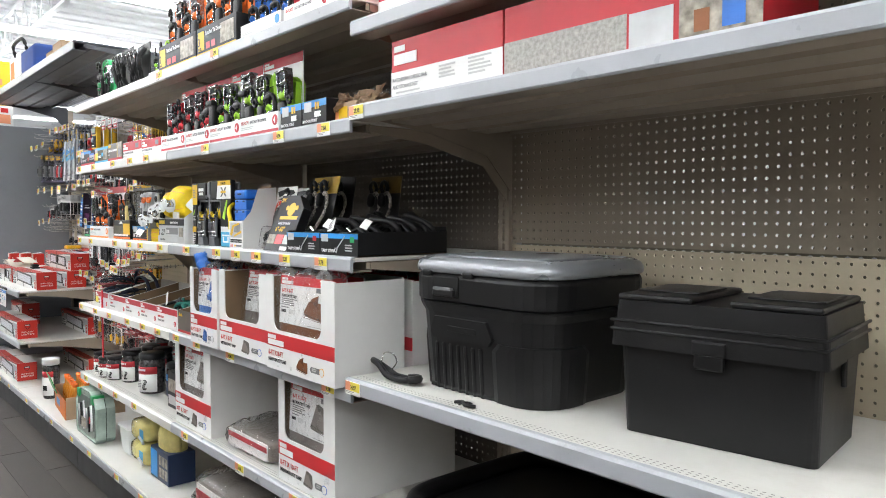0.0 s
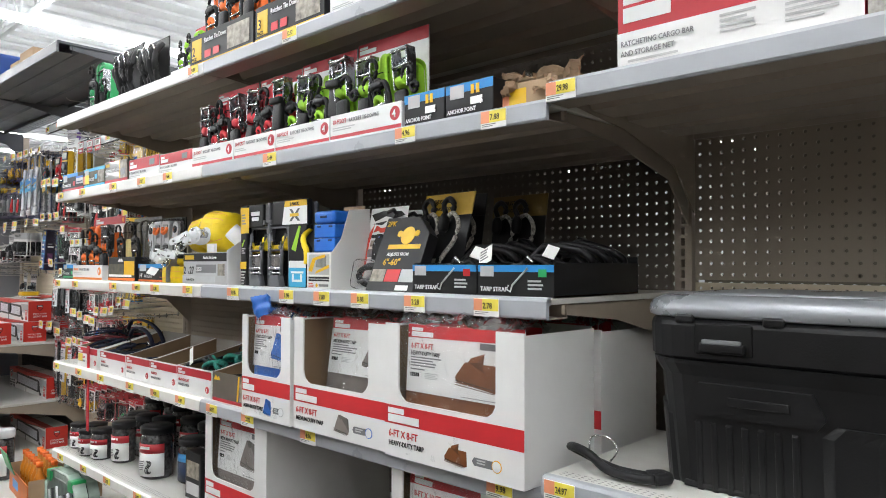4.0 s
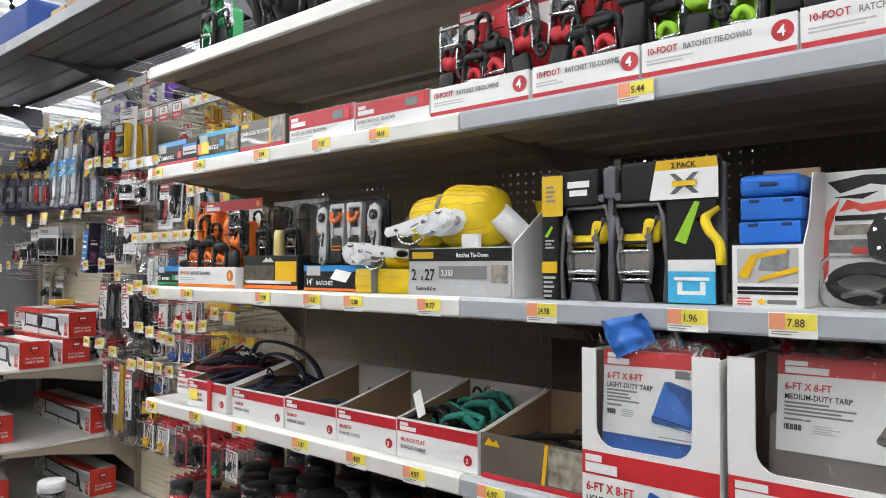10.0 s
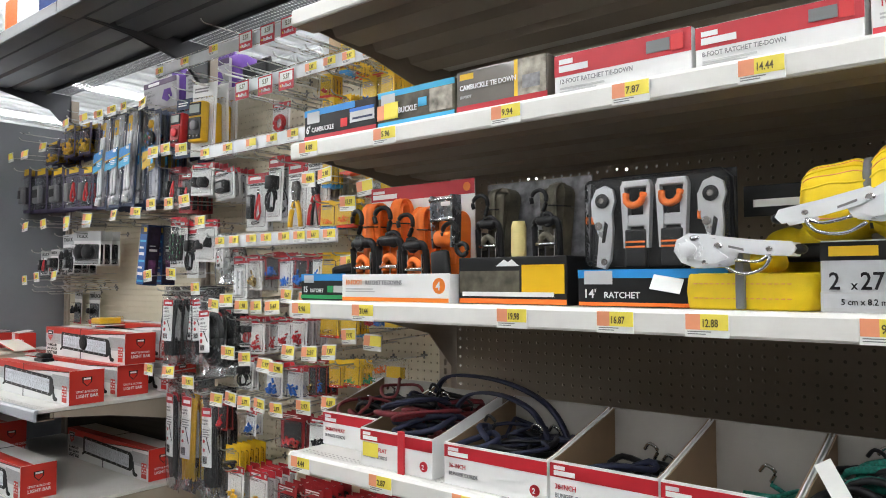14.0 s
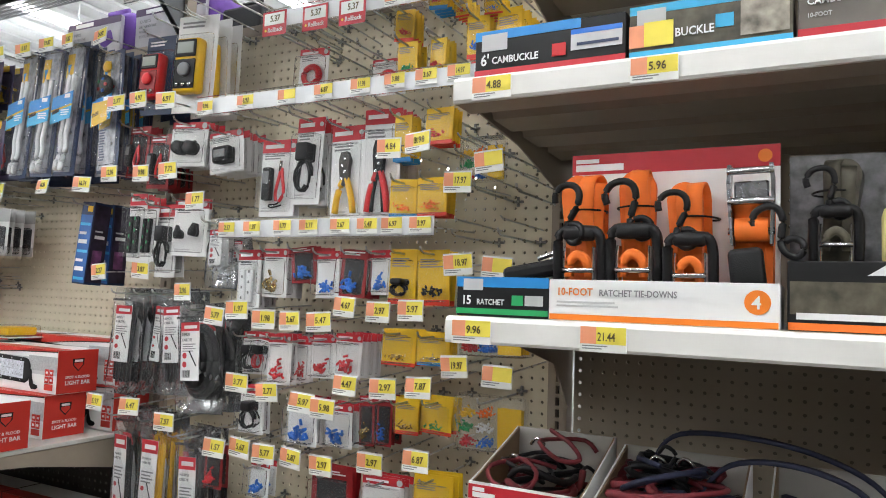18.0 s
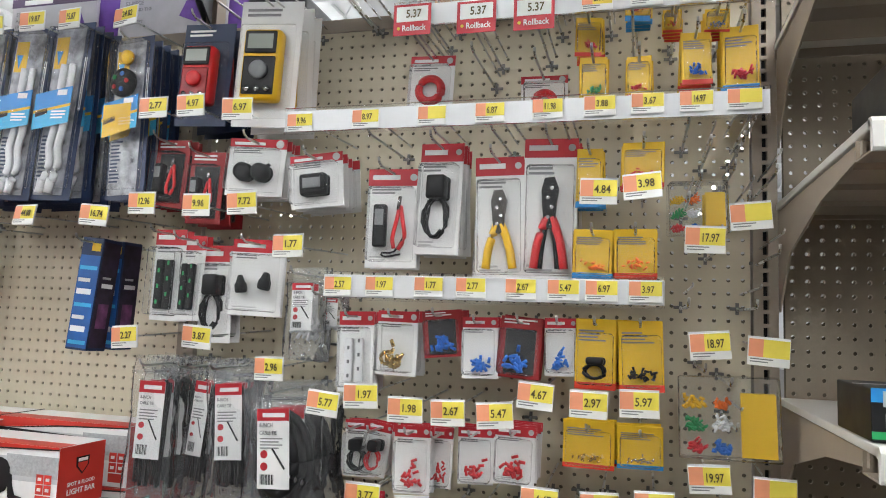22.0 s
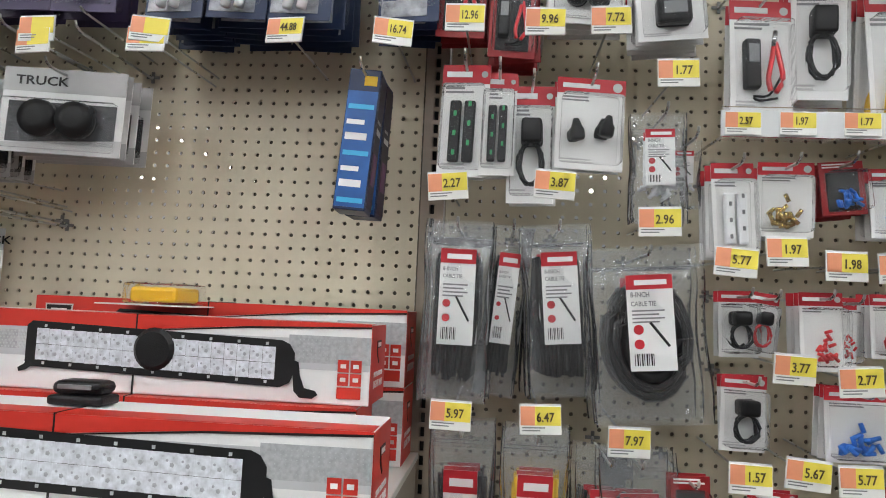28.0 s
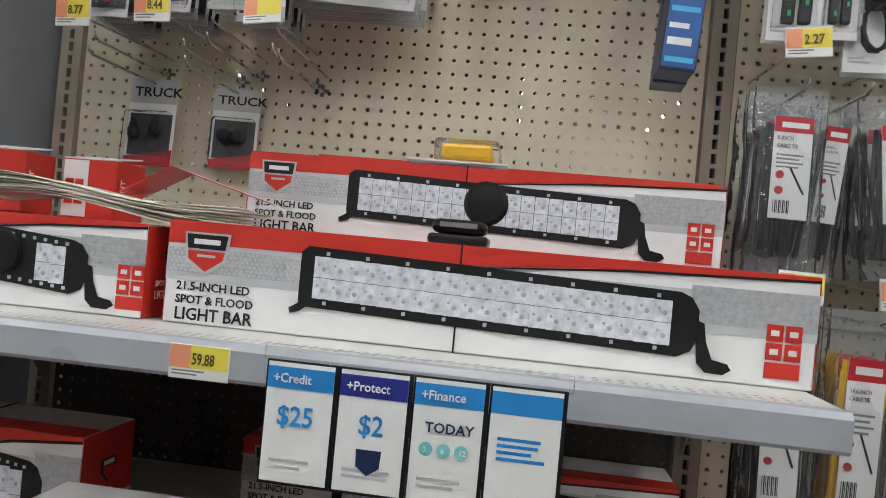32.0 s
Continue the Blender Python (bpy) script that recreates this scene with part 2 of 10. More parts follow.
def write(text, x, y, z, size, material, parent, squeeze=1.0, rz=0):
    return part("lettering", letters(text, size, material), None, parent, at=pose(x, y - 0.0012, z, 0, 0, rz) @ Matrix.Diagonal((squeeze, 1, 1, 1)))


# ---- the plan, in metres ----
XA, XB, XC, XD, XE = -1.335, -2.545, -3.781, -5.0, -6.219   # uprights, from the start of the walk to its end
YB = 1.6           # face of the pegboard
YF = 1.02          # front of the shelves
S1, S2, S3, S4, S5 = 0.507, 0.862, 1.196, 1.549, 1.855        # shelf tops
HOLE = 0.0254


def pegboard(name, x0, x1, z0, z1, y, label, back=0.0, paint=None):
    """A perforated sheet with real holes at one inch."""
    n = int((x1 - x0) / HOLE)
    m = int((z1 - z0) / HOLE)
    ox, oz = x0 + ((x1 - x0) - n * HOLE) / 2, z0
    verts, faces = [], []
    r, th, h = back or 0.0039, 0.004, HOLE / 2
    for i in range(n):
        for j in range(m):
            cx, cz, k = ox + (i + 0.5) * HOLE, oz + (j + 0.5) * HOLE, len(verts)
            for q in range(8):
                a = math.tau * q / 8
                verts.append((cx + r * math.cos(a), y, cz + r * math.sin(a)))
            for q in range(8):
                a = math.tau * q / 8
                verts.append((cx + r * math.cos(a), y + th, cz + r * math.sin(a)))
            for sx, sz in ((1, 0), (1, 1), (0, 1), (-1, 1), (-1, 0), (-1, -1), (0, -1), (1, -1)):
                verts.append((cx + sx * h, y, cz + sz * h))
            for q in range(8):
                p = (q + 1) % 8
                faces.append((k + q, k + 16 + q, k + 16 + p, k + p))
                faces.append((k + q, k + p, k + 8 + p, k + 8 + q))
    me = bpy.data.meshes.new(name)
    me.from_pydata(verts, [], faces)
    me.materials.append(paint or (PEGBACK if back else PEG))
    ob = new(name, me)
    return tagged(ob, label, "", "", "structure")


# ---- floor, ceiling and the store around ----
FLOORBASE = mat("floor_base", (0.05, 0.045, 0.04), 0.5, var=0.1, scale=4)
structure("floor", box(-40, -25, -0.1, 25, 30, -0.004), FLOORBASE, "dark vinyl plank floor of the store")
CEIL = mat("ceiling_grey", (0.60, 0.61, 0.62), 0.7, var=0.06, scale=2)
deck = box(-40, -25, 6.6, 25, 30, 6.8)
for k in range(108):
    box(-39.9 + 0.6 * k, -25, 6.54, -39.65 + 0.6 * k, 30, 6.599, bm=deck)
structure("ceiling", deck, CEIL, "ribbed grey-white metal deck ceiling")
STOREWALL = mat("store_wall", (0.62, 0.63, 0.64), 0.7, var=0.05, scale=1)
structure("wall_north", box(-40, 30, -0.1, 25, 30.2, 6.8), STOREWALL, "pale far store wall")
structure("wall_south", box(-40, -25.2, -0.1, 25, -25, 6.8), STOREWALL, "pale far store wall")
structure("wall_west", box(-40.2, -25, -0.1, -40, 30, 6.8), STOREWALL, "pale far store wall")
structure("wall_east", box(25, -25, -0.1, 25.2, 30, 6.8), STOREWALL, "pale far store wall")
GLOW = mat("tube_glow", (0.97, 0.99, 1.0), 0.5, emit=27)
TRUSS = mat("truss_white", (0.62, 0.63, 0.64), 0.5, var=0.05, scale=3)
for i in range(11):
    x = -33.2 + 3.9 * i
    li = thing("strip_light", x, 0, 5.3, "long white fluorescent strip light hung under the ceiling", "strip light", "ceiling strip lights")
    part("housing", box(-0.05, -20, 0.02, 0.05, 26, 0.09), TRUSS, li)
    part("tube", box(-0.12, -20, -0.02, 0.12, 26, 0.018), GLOW, li, "glowing white tube")
    for k in range(6):
        part("hanger", box(-0.01, -18 + 8.4 * k, 0.09, 0.01, -17.98 + 8.4 * k, 1.3), TRUSS, li)
BRACE = bpy.data.meshes.new("brace")
bm = tube([(0, 0, 0.05), (0.5, 0, 0.87), (1, 0, 0.05), (1.5, 0, 0.87), (2, 0, 0.05)], 0.022, 4)
bm.to_mesh(BRACE)
bm.free()
for i in range(6):
    y = -9 + 6.5 * i
    tr = thing("roof_truss", 0, y, 5.6, "white steel bar joist below the roof deck", "truss", "roof trusses")
    part("bottom_chord", box(-38, -0.05, 0, 24, 0.05, 0.07), TRUSS, tr)
    part("top_chord", box(-38, -0.05, 0.85, 24, 0.05, 0.92), TRUSS, tr)
    for k in range(21):
        part("brace", BRACE, TRUSS, tr, at=pose(-38 + 2 * k, 0, 0))

# the other side of the aisle, behind the walker, and the shelving beyond this one
# Unseen block for the opposite shelving; it also keeps low light off the goods.
structure("wall_aisle", box(-12.0, -1.75, 0, 6.0, -1.6, 2.2), mat("opposite_goods", (0.22, 0.2, 0.18), 0.6, var=0.6, scale=4), "shelving face across the aisle")

# ---- the shelving run: base, uprights, pegboard ----
def upright(x, top, dark=False):
    t = thing("gondola_upright", x, YB, 0, "slotted steel upright between the pegboard panels", "upright", "shelving uprights")
    bm = bmesh.new()
    for side in (-1, 1):
        box(side * 0.0045, -0.006, 0.0, side * 0.0215, 0.03, top, bm=bm)
    part("channel", bm, DARKGREY if dark else PUTTY, t)
    bm = bmesh.new()
    for k in range(int((top - 0.06) / 0.0254)):
        box(-0.0045, -0.006, 0.05 + k * 0.0254, 0.0045, 0.0, 0.0575 + k * 0.0254, bm=bm)
    part("slot_bridge", bm, DARKGREY if dark else PUTTY, t)
    part("core", box(-0.02, 0.012, 0.05, 0.02, 0.03, top), BLACKPL, t)
    return t


TOPC = 1.98
for x, top in ((XA + 2 * 1.2192, 2.15), (XA + 1.2192, 2.15), (XA, 2.15), (XB, 2.15), (XC, 2.15), (XD, 2.15), (XE, 2.15)):
    upright(x, top)
SEC = ((XA, XA + 1.2192), (XB, XA), (XC, XB), (XD, XC), (XE, XD))
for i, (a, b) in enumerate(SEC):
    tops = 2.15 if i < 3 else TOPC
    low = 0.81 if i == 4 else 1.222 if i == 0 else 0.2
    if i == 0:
        # Board colour splits at 1.222 m: lit tone below, shaded tone above.
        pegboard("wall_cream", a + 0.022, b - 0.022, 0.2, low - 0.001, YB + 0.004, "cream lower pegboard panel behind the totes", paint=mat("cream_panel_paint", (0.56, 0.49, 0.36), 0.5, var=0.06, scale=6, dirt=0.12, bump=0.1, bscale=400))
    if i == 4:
        # Shade under the low shelves is put into this board's dark colour.
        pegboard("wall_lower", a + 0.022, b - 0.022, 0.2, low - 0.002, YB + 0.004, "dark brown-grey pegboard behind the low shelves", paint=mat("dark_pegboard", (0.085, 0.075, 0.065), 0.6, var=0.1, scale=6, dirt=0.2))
    # Boards behind deep shelves take darker paint copies that stand in for shade.
    pegboard("wall_peg_%d" % (i + 1), a + 0.022, b - 0.022, low, tops, YB + 0.004, "putty-coloured pegboard back panel with rows of round holes", paint=mat("dim_pegboard_paint", (0.12, 0.10, 0.08), 0.6, var=0.06, scale=6, dirt=0.2) if i == 1 else SHADEDPEG if i == 2 else mat("worn_pegboard_paint", (0.29, 0.245, 0.19), 0.5, var=0.06, scale=6, dirt=0.15, bump=0.1, bscale=400) if i == 0 else PEG)
    structure("trim_%d" % (i + 1), box(a + 0.022, YB + 0.0, tops - 0.03, b - 0.022, YB + 0.012, tops), PUTTY, "folded top rail of the pegboard")
    # Rear holes are widened beyond the front ones so more light specks show.
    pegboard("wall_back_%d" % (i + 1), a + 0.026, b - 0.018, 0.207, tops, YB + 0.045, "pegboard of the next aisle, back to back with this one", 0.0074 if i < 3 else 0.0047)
    # base deck and kick plate
    base = thing("base_deck", (a + b) / 2, 0, 0, "low putty steel base shelf with a kick plate on the floor", "base shelf", "base decks")
    h = (b - a) / 2 - 0.002
    part("deck", box(-h, 0.963, 0.16, h, YB - 0.01, 0.20, 0.004), SHELF, base)
    part("kick_plate", box(-h, 1.0, 0.0, h, 1.02, 0.158), mat("kick_dark", (0.05, 0.05, 0.05), 0.5, var=0.1, scale=10), base)
    part("price_rail", box(-h, 0.955, 0.162, h, 0.962, 0.197, 0.002), LIP, base)


def quad_up(x0, y0, x1, y1, z, bm):
    """A small flat patch lying on a deck."""
    return bm.faces.new([bm.verts.new(v) for v in ((x0, y0, z), (x1, y0, z), (x1, y1, z), (x0, y1, z))])


def channel(x0, x1, prof):
    """A pressed profile of (y, z) pairs run along x."""
    bm = bmesh.new()
    ra = [bm.verts.new((x0, y, z)) for y, z in prof]
    rb = [bm.verts.new((x1, y, z)) for y, z in prof]
    for i in range(len(prof)):
        j = (i + 1) % len(prof)
        bm.faces.new((ra[i], rb[i], rb[j], ra[j]))
    bm.faces.new(ra[::-1])
    bm.faces.new(rb)
    bmesh.ops.recalc_face_normals(bm, faces=bm.faces)
    return bm


def shelf(x0, x1, top, yf, label, lip_mat=LIP, lip=0.038, yb=YB - 0.008, bracket=True, body=SHELF, dark=False, reach=None):
    """A pressed steel shelf: thin deck, rolled front lip, ribs below and two brackets."""
    cx, w = (x0 + x1) / 2, (x1 - x0) / 2
    t = thing("steel_shelf", cx, 0, top, label, "shelf", "gondola shelves")
    part("deck", box(-w, yf + 0.004, -0.012, w, yb, 0, 0.002), body, t)
    prof = [(yf, -lip), (yf - 0.003, -lip + 0.004), (yf - 0.003, -0.006), (yf + 0.002, 0.0), (yf + 0.012, 0.001), (yf + 0.012, -0.012), (yf + 0.006, -0.014), (yf + 0.006, -lip)]
    bm = bmesh.new()
    ra = [bm.verts.new((-w, y, z)) for y, z in prof]
    rb = [bm.verts.new((w, y, z)) for y, z in prof]
    for i in range(len(prof)):
        j = (i + 1) % len(prof)
        bm.faces.new((ra[i], rb[i], rb[j], ra[j]))
    bm.faces.new(ra[::-1]); bm.faces.new(rb)
    bmesh.ops.recalc_face_normals(bm, faces=bm.faces)
    part("front_lip", bm, lip_mat, t)
    under = DARKGREY if dark else PUTTY
    bm = box(-w, yf + 0.007, -lip, w, yf + 0.062, -lip + 0.002)
    box(-w, yf + 0.0605, -lip + 0.0021, w, yf + 0.062, -0.0125, bm=bm)
    for k in range(5):
        xs = -w * 0.8 + w * 0.4 * k
        quad_up(xs, yf + 0.045, xs + 0.012, yf + 0.041, -lip - 0.0006, bm)
    part("inner_lip", bm, under, t)
    for k in range(1, 4):
        y = yf + 0.03 + (yb - yf - 0.03) * k / 4
        part("rib", channel(-w + 0.012, w - 0.012, ((y - 0.06, -0.013), (y - 0.045, -0.034), (y + 0.035, -0.036), (y + 0.05, -0.013))), under, t)
    part("back_flange", box(-w, yb - 0.003, -0.03, w, yb, -0.012), under, t)
    if not dark:
        # Flat darker marks stand in for holes, their shade put into the colour.
        bm = bmesh.new()
        for r in range(3):
            for k in range(int((2 * w - 0.04) / 0.0127)):
                quad_up(-w + 0.02 + 0.0127 * k, yf + 0.02 + 0.009 * r, -w + 0.0255 + 0.0127 * k, yf + 0.0232 + 0.009 * r, 0.0006, bm)
        tagged(part("perforation", bm, mat("perforation_shade", (0.30, 0.29, 0.27), 0.6), t), kind="stuff")
    if bracket:
        yb = reach or yb
        for s in (-1, 1):
            o = [(yf + 0.05, -0.014), (yf + 0.05, -0.03), (yf + 0.25, -0.05), (yb - 0.1, -0.10), (yb - 0.03, -0.17), (yb, -0.2), (yb + 0.004, -0.2), (yb + 0.004, -0.014)]
            bm = bmesh.new()
            e0 = s * (w - 0.004)
            e1 = s * (w - 0.0075)
            ra = [bm.verts.new((e0, y, z)) for y, z in o]
            rb = [bm.verts.new((e1, y, z)) for y, z in o]
            bm.faces.new(ra); bm.faces.new(rb[::-1])
            for i in range(len(o)):
                j = (i + 1) % len(o)
                bm.faces.new((ra[i], rb[i], rb[j], ra[j]))
            bmesh.ops.recalc_face_normals(bm, faces=bm.faces)
            part("bracket", bm, under, t)
    return t


for z, nm in ((S1, "white steel shelf with hook jars"), (S2, "white steel shelf with tarps and bungee cord cartons"), (S3, "white steel shelf with ratchet straps"), (S4, "white steel shelf with tie-down cartons"), (S5, "white steel shelf with straps, high up")):
    shelf(XC + 0.018, XB - 0.002, z, YF, nm, LIPWHITE)
    shelf(XB + 0.002, XA + 0.018, z, YF, nm, LIP)
for z, yf, nm in ((1.578, YF, "putty steel shelf carrying long red and white cartons"), (1.785, YF, "putty steel shelf above the long cartons"), (0.895, 1.0, "wide putty steel shelf with two black storage boxes")):
    for k in range(2):
        shelf(XA + 0.022 + 1.2192 * k, XA + 1.2192 * (k + 1) + 0.016, z, yf, nm)
shelf(XE + 0.004, XD - 0.004, 0.818, 0.98, "white steel shelf stacked with light bar cartons")
shelf(XE + 0.004, XD - 0.004, 0.488, 0.98, "white steel shelf with light bar cartons below")
# the dark top-stock shelf over the hanging goods
for a, b in ((XE, XD), (XD, XC)):
    shelf(a + 0.002, b - 0.002, 2.19, 1.02, "dark grey steel top shelf holding overstock boxes", DARKGREY, 0.05, yb=1.478, dark=True, body=DARKGREY, reach=YB - 0.008)
structure("wall_panel", box(XE - 0.06, 1.0, 0, XE - 0.03, 2.3, 2.0, 0.003), BLUEGREY, "blue-grey steel end panel closing the shelving run")


def carton(x0, x1, z0, h, yf, depth, name, label, material, group="", rz=0):
    """A closed board carton standing at z0, its face at yf."""
    t = thing(name, (x0 + x1) / 2, yf, z0, label, "carton", group, rz)
    w = (x1 - x0) / 2
    part("body", box(-w, 0, 0, w, depth, h, 0.0025), material, t)
    return t, w



# ---- hanging goods ----
DIGITS = mat("price_ink", (0.10, 0.075, 0.02), 0.5)
PAPER = mat("tag_paper", (0.83, 0.83, 0.80), 0.5, var=0.03, scale=40)
WHITEINK = mat("white_ink", (0.82, 0.82, 0.82), 0.45)
GREYINK = mat("grey_ink", (0.22, 0.22, 0.23), 0.5)
LIGHTINK = mat("light_grey_ink", (0.5, 0.5, 0.5), 0.5)
SKY = mat("sky_blue_print", (0.05, 0.42, 0.70), 0.4, var=0.06, scale=25)
PURPLE = mat("purple_cloth", (0.13, 0.05, 0.30), 0.7, var=0.15, scale=40, bump=0.4, bscale=300)
DKRED = mat("dark_red_plastic", (0.30, 0.012, 0.015), 0.4, var=0.1, scale=20)
REDPL = mat("red_plastic", (0.62, 0.02, 0.025), 0.3, var=0.06, scale=20)
YELPL = mat("yellow_plastic", (0.80, 0.47, 0.01), 0.35, var=0.06, scale=20)
BLUEPL = mat("blue_plastic", (0.02, 0.16, 0.62), 0.3, var=0.06, scale=20)
GREENPL = mat("green_plastic", (0.02, 0.32, 0.10), 0.35, var=0.08, scale=20)
BRASS = mat("brass", (0.70, 0.52, 0.22), 0.25, 1.0, var=0.1, scale=50)
WHITEPL = mat("white_plastic", (0.75, 0.76, 0.77), 0.35, var=0.03, scale=20)
CLEARBOX = clear_plastic("clear_blister", (0.992, 0.992, 0.992), 0.025, 0.09, 1.1, 0.25)
TIEBAG = clear_plastic("tie_bag_film", (0.97, 0.975, 0.98), 0.05, 0.12, 1.46, 0.55, 12)
TINTS = {"red": REDPL, "blue": BLUEPL, "yellow": YELPL, "black": BLACKPL, "brass": BRASS, "chrome": CHROME, "green": GREENPL, "white": WHITEPL, "orange": ORANGE, "grey": GREYPL}
MESHES = {}


def cached(key, make, material, smooth=False):
    if key not in MESHES:
        bm = make()
        me = bpy.data.meshes.new(key)
        bm.to_mesh(me)
        bm.free()
        if smooth:
            me.polygons.foreach_set("use_smooth", [True] * len(me.polygons))
        me.materials.append(material)
        MESHES[key] = me
    return MESHES[key]


def tag_parts(parent, text, w=0.060, h=0.040, kind="tag"):
    """A price ticket: white paper, orange and yellow fields, price, small print. Centred at the origin of parent, facing -y."""
    part("ticket", cached("ticket%.3f" % w, lambda: box(-w / 2, -0.0012, -h / 2, w / 2, 0, h / 2, 0.0005, 1), PAPER), None, parent)
    if kind == "rollback":
        part("red_field", cached("rb_red", lambda: box(-w / 2, -0.002, -h / 2, w / 2, -0.0012, h / 2), REDCARD), None, parent)
        part("white_field", cached("rb_white", lambda: box(-w * 0.42, -0.0027, -h * 0.06, w * 0.42, -0.002, h * 0.42), PAPER), None, parent)
        write(text, -w * 0.16, -0.0027, h * 0.06, h * 0.36, DIGITS, parent, 0.8)
        write("Rollback", -w * 0.26, -0.002, -h * 0.36, h * 0.26, WHITEINK, parent, 0.85)
        part("star", cached("rb_star", lambda: lathe([(0.003, 0), (0.003, 0.0008)], 8), TAGYEL), None, parent, at=pose(-w * 0.36, -0.002, -h * 0.27, 90))
        return
    z0 = -h * 0.18
    part("orange_field", cached("tag_o%.3f" % w, lambda: box(-w / 2 + 0.001, -0.0019, z0, -w * 0.14, -0.0012, h / 2 - 0.0008), TAGORG), None, parent)
    part("yellow_field", cached("tag_y%.3f" % w, lambda: box(-w * 0.14, -0.0019, z0, w / 2 - 0.001, -0.0012, h / 2 - 0.0008), TAGYEL), None, parent)
    if text:
        k = 0.9 if len(text) < 5 else 0.72
        write(text, -w * 0.11, -0.0019, z0 + h * 0.13, h * 0.46, DIGITS, parent, k * w / 0.066)
    bm = bmesh.new()
    for k in range(2):
        quad(-w * 0.44, -h * (0.28 + 0.1 * k), w * (0.1 - 0.12 * k), -h * (0.24 + 0.1 * k), -0.0012, bm)
    part("small_print", cached("tag_print%.3f" % w, lambda: bm, GREYINK), None, parent)


def scan_hook(x, z, text, y=1.33, kind="tag", w=0.060, h=0.040):
    """A wire peg arm with a price ticket clipped to its tip."""
    L = YB - y
    t = thing("peg_hook", x, y, z, "zinc wire peg hook with a yellow and white price ticket", "peg hook", "pegboard hooks")
    part("wire", cached("scanwire%.3f" % L, lambda: tube([(0, L + 0.01, 0.012), (0, L - 0.012, 0.012), (0, 0.05, 0.003), (0, 0.003, 0.0)], 0.0019), STEEL), None, t)
    rng = random.Random("%.3f%.3f" % (x, z))
    tk = part("ticket_plate", cached("plate%.3f" % w, lambda: box(-w / 2, 0.0005, -h / 2, w / 2, 0.002, h / 2 + 0.003), WHITEPL), None, t, at=pose(0, 0, 0, rng.uniform(-10, 4), rng.uniform(-5, 5), rng.uniform(-9, 9)))
    tag_parts(tk, text, w, h, kind)
    return t


def peg(x, z, y0=1.35, pair=False):
    L = YB - y0
    t = thing("peg_hook", x, y0, z, "bare zinc wire peg hook on the pegboard", "peg hook", "pegboard hooks")
    part("wire", cached("peg%.3f" % L, lambda: tube([(0, L + 0.012, 0.006), (0, L, 0.006), (0, L - 0.006, 0), (0, 0.016, -0.002), (0, 0.004, 0.003), (0, 0.0, 0.011)], 0.0024), STEEL, True), None, t)
    part("back_plate", cached("pegplate", lambda: box(-0.013, -0.003, 0.0, 0.013, 0.0, 0.006, 0.001, bm=box(-0.003, -0.003, -0.008, 0.003, 0.0, 0.014)), mat("dull_zinc", (0.22, 0.22, 0.21), 0.45, 0.8, var=0.2, scale=60)), None, t, at=pose(0, L, 0))
    if pair:
        part("scan_arm", cached("arm%.3f" % L, lambda: tube([(0.006, L, 0.03), (0.006, 0.01, 0.03), (0.006, 0, 0.034)], 0.0019), STEEL), None, t)
    return t


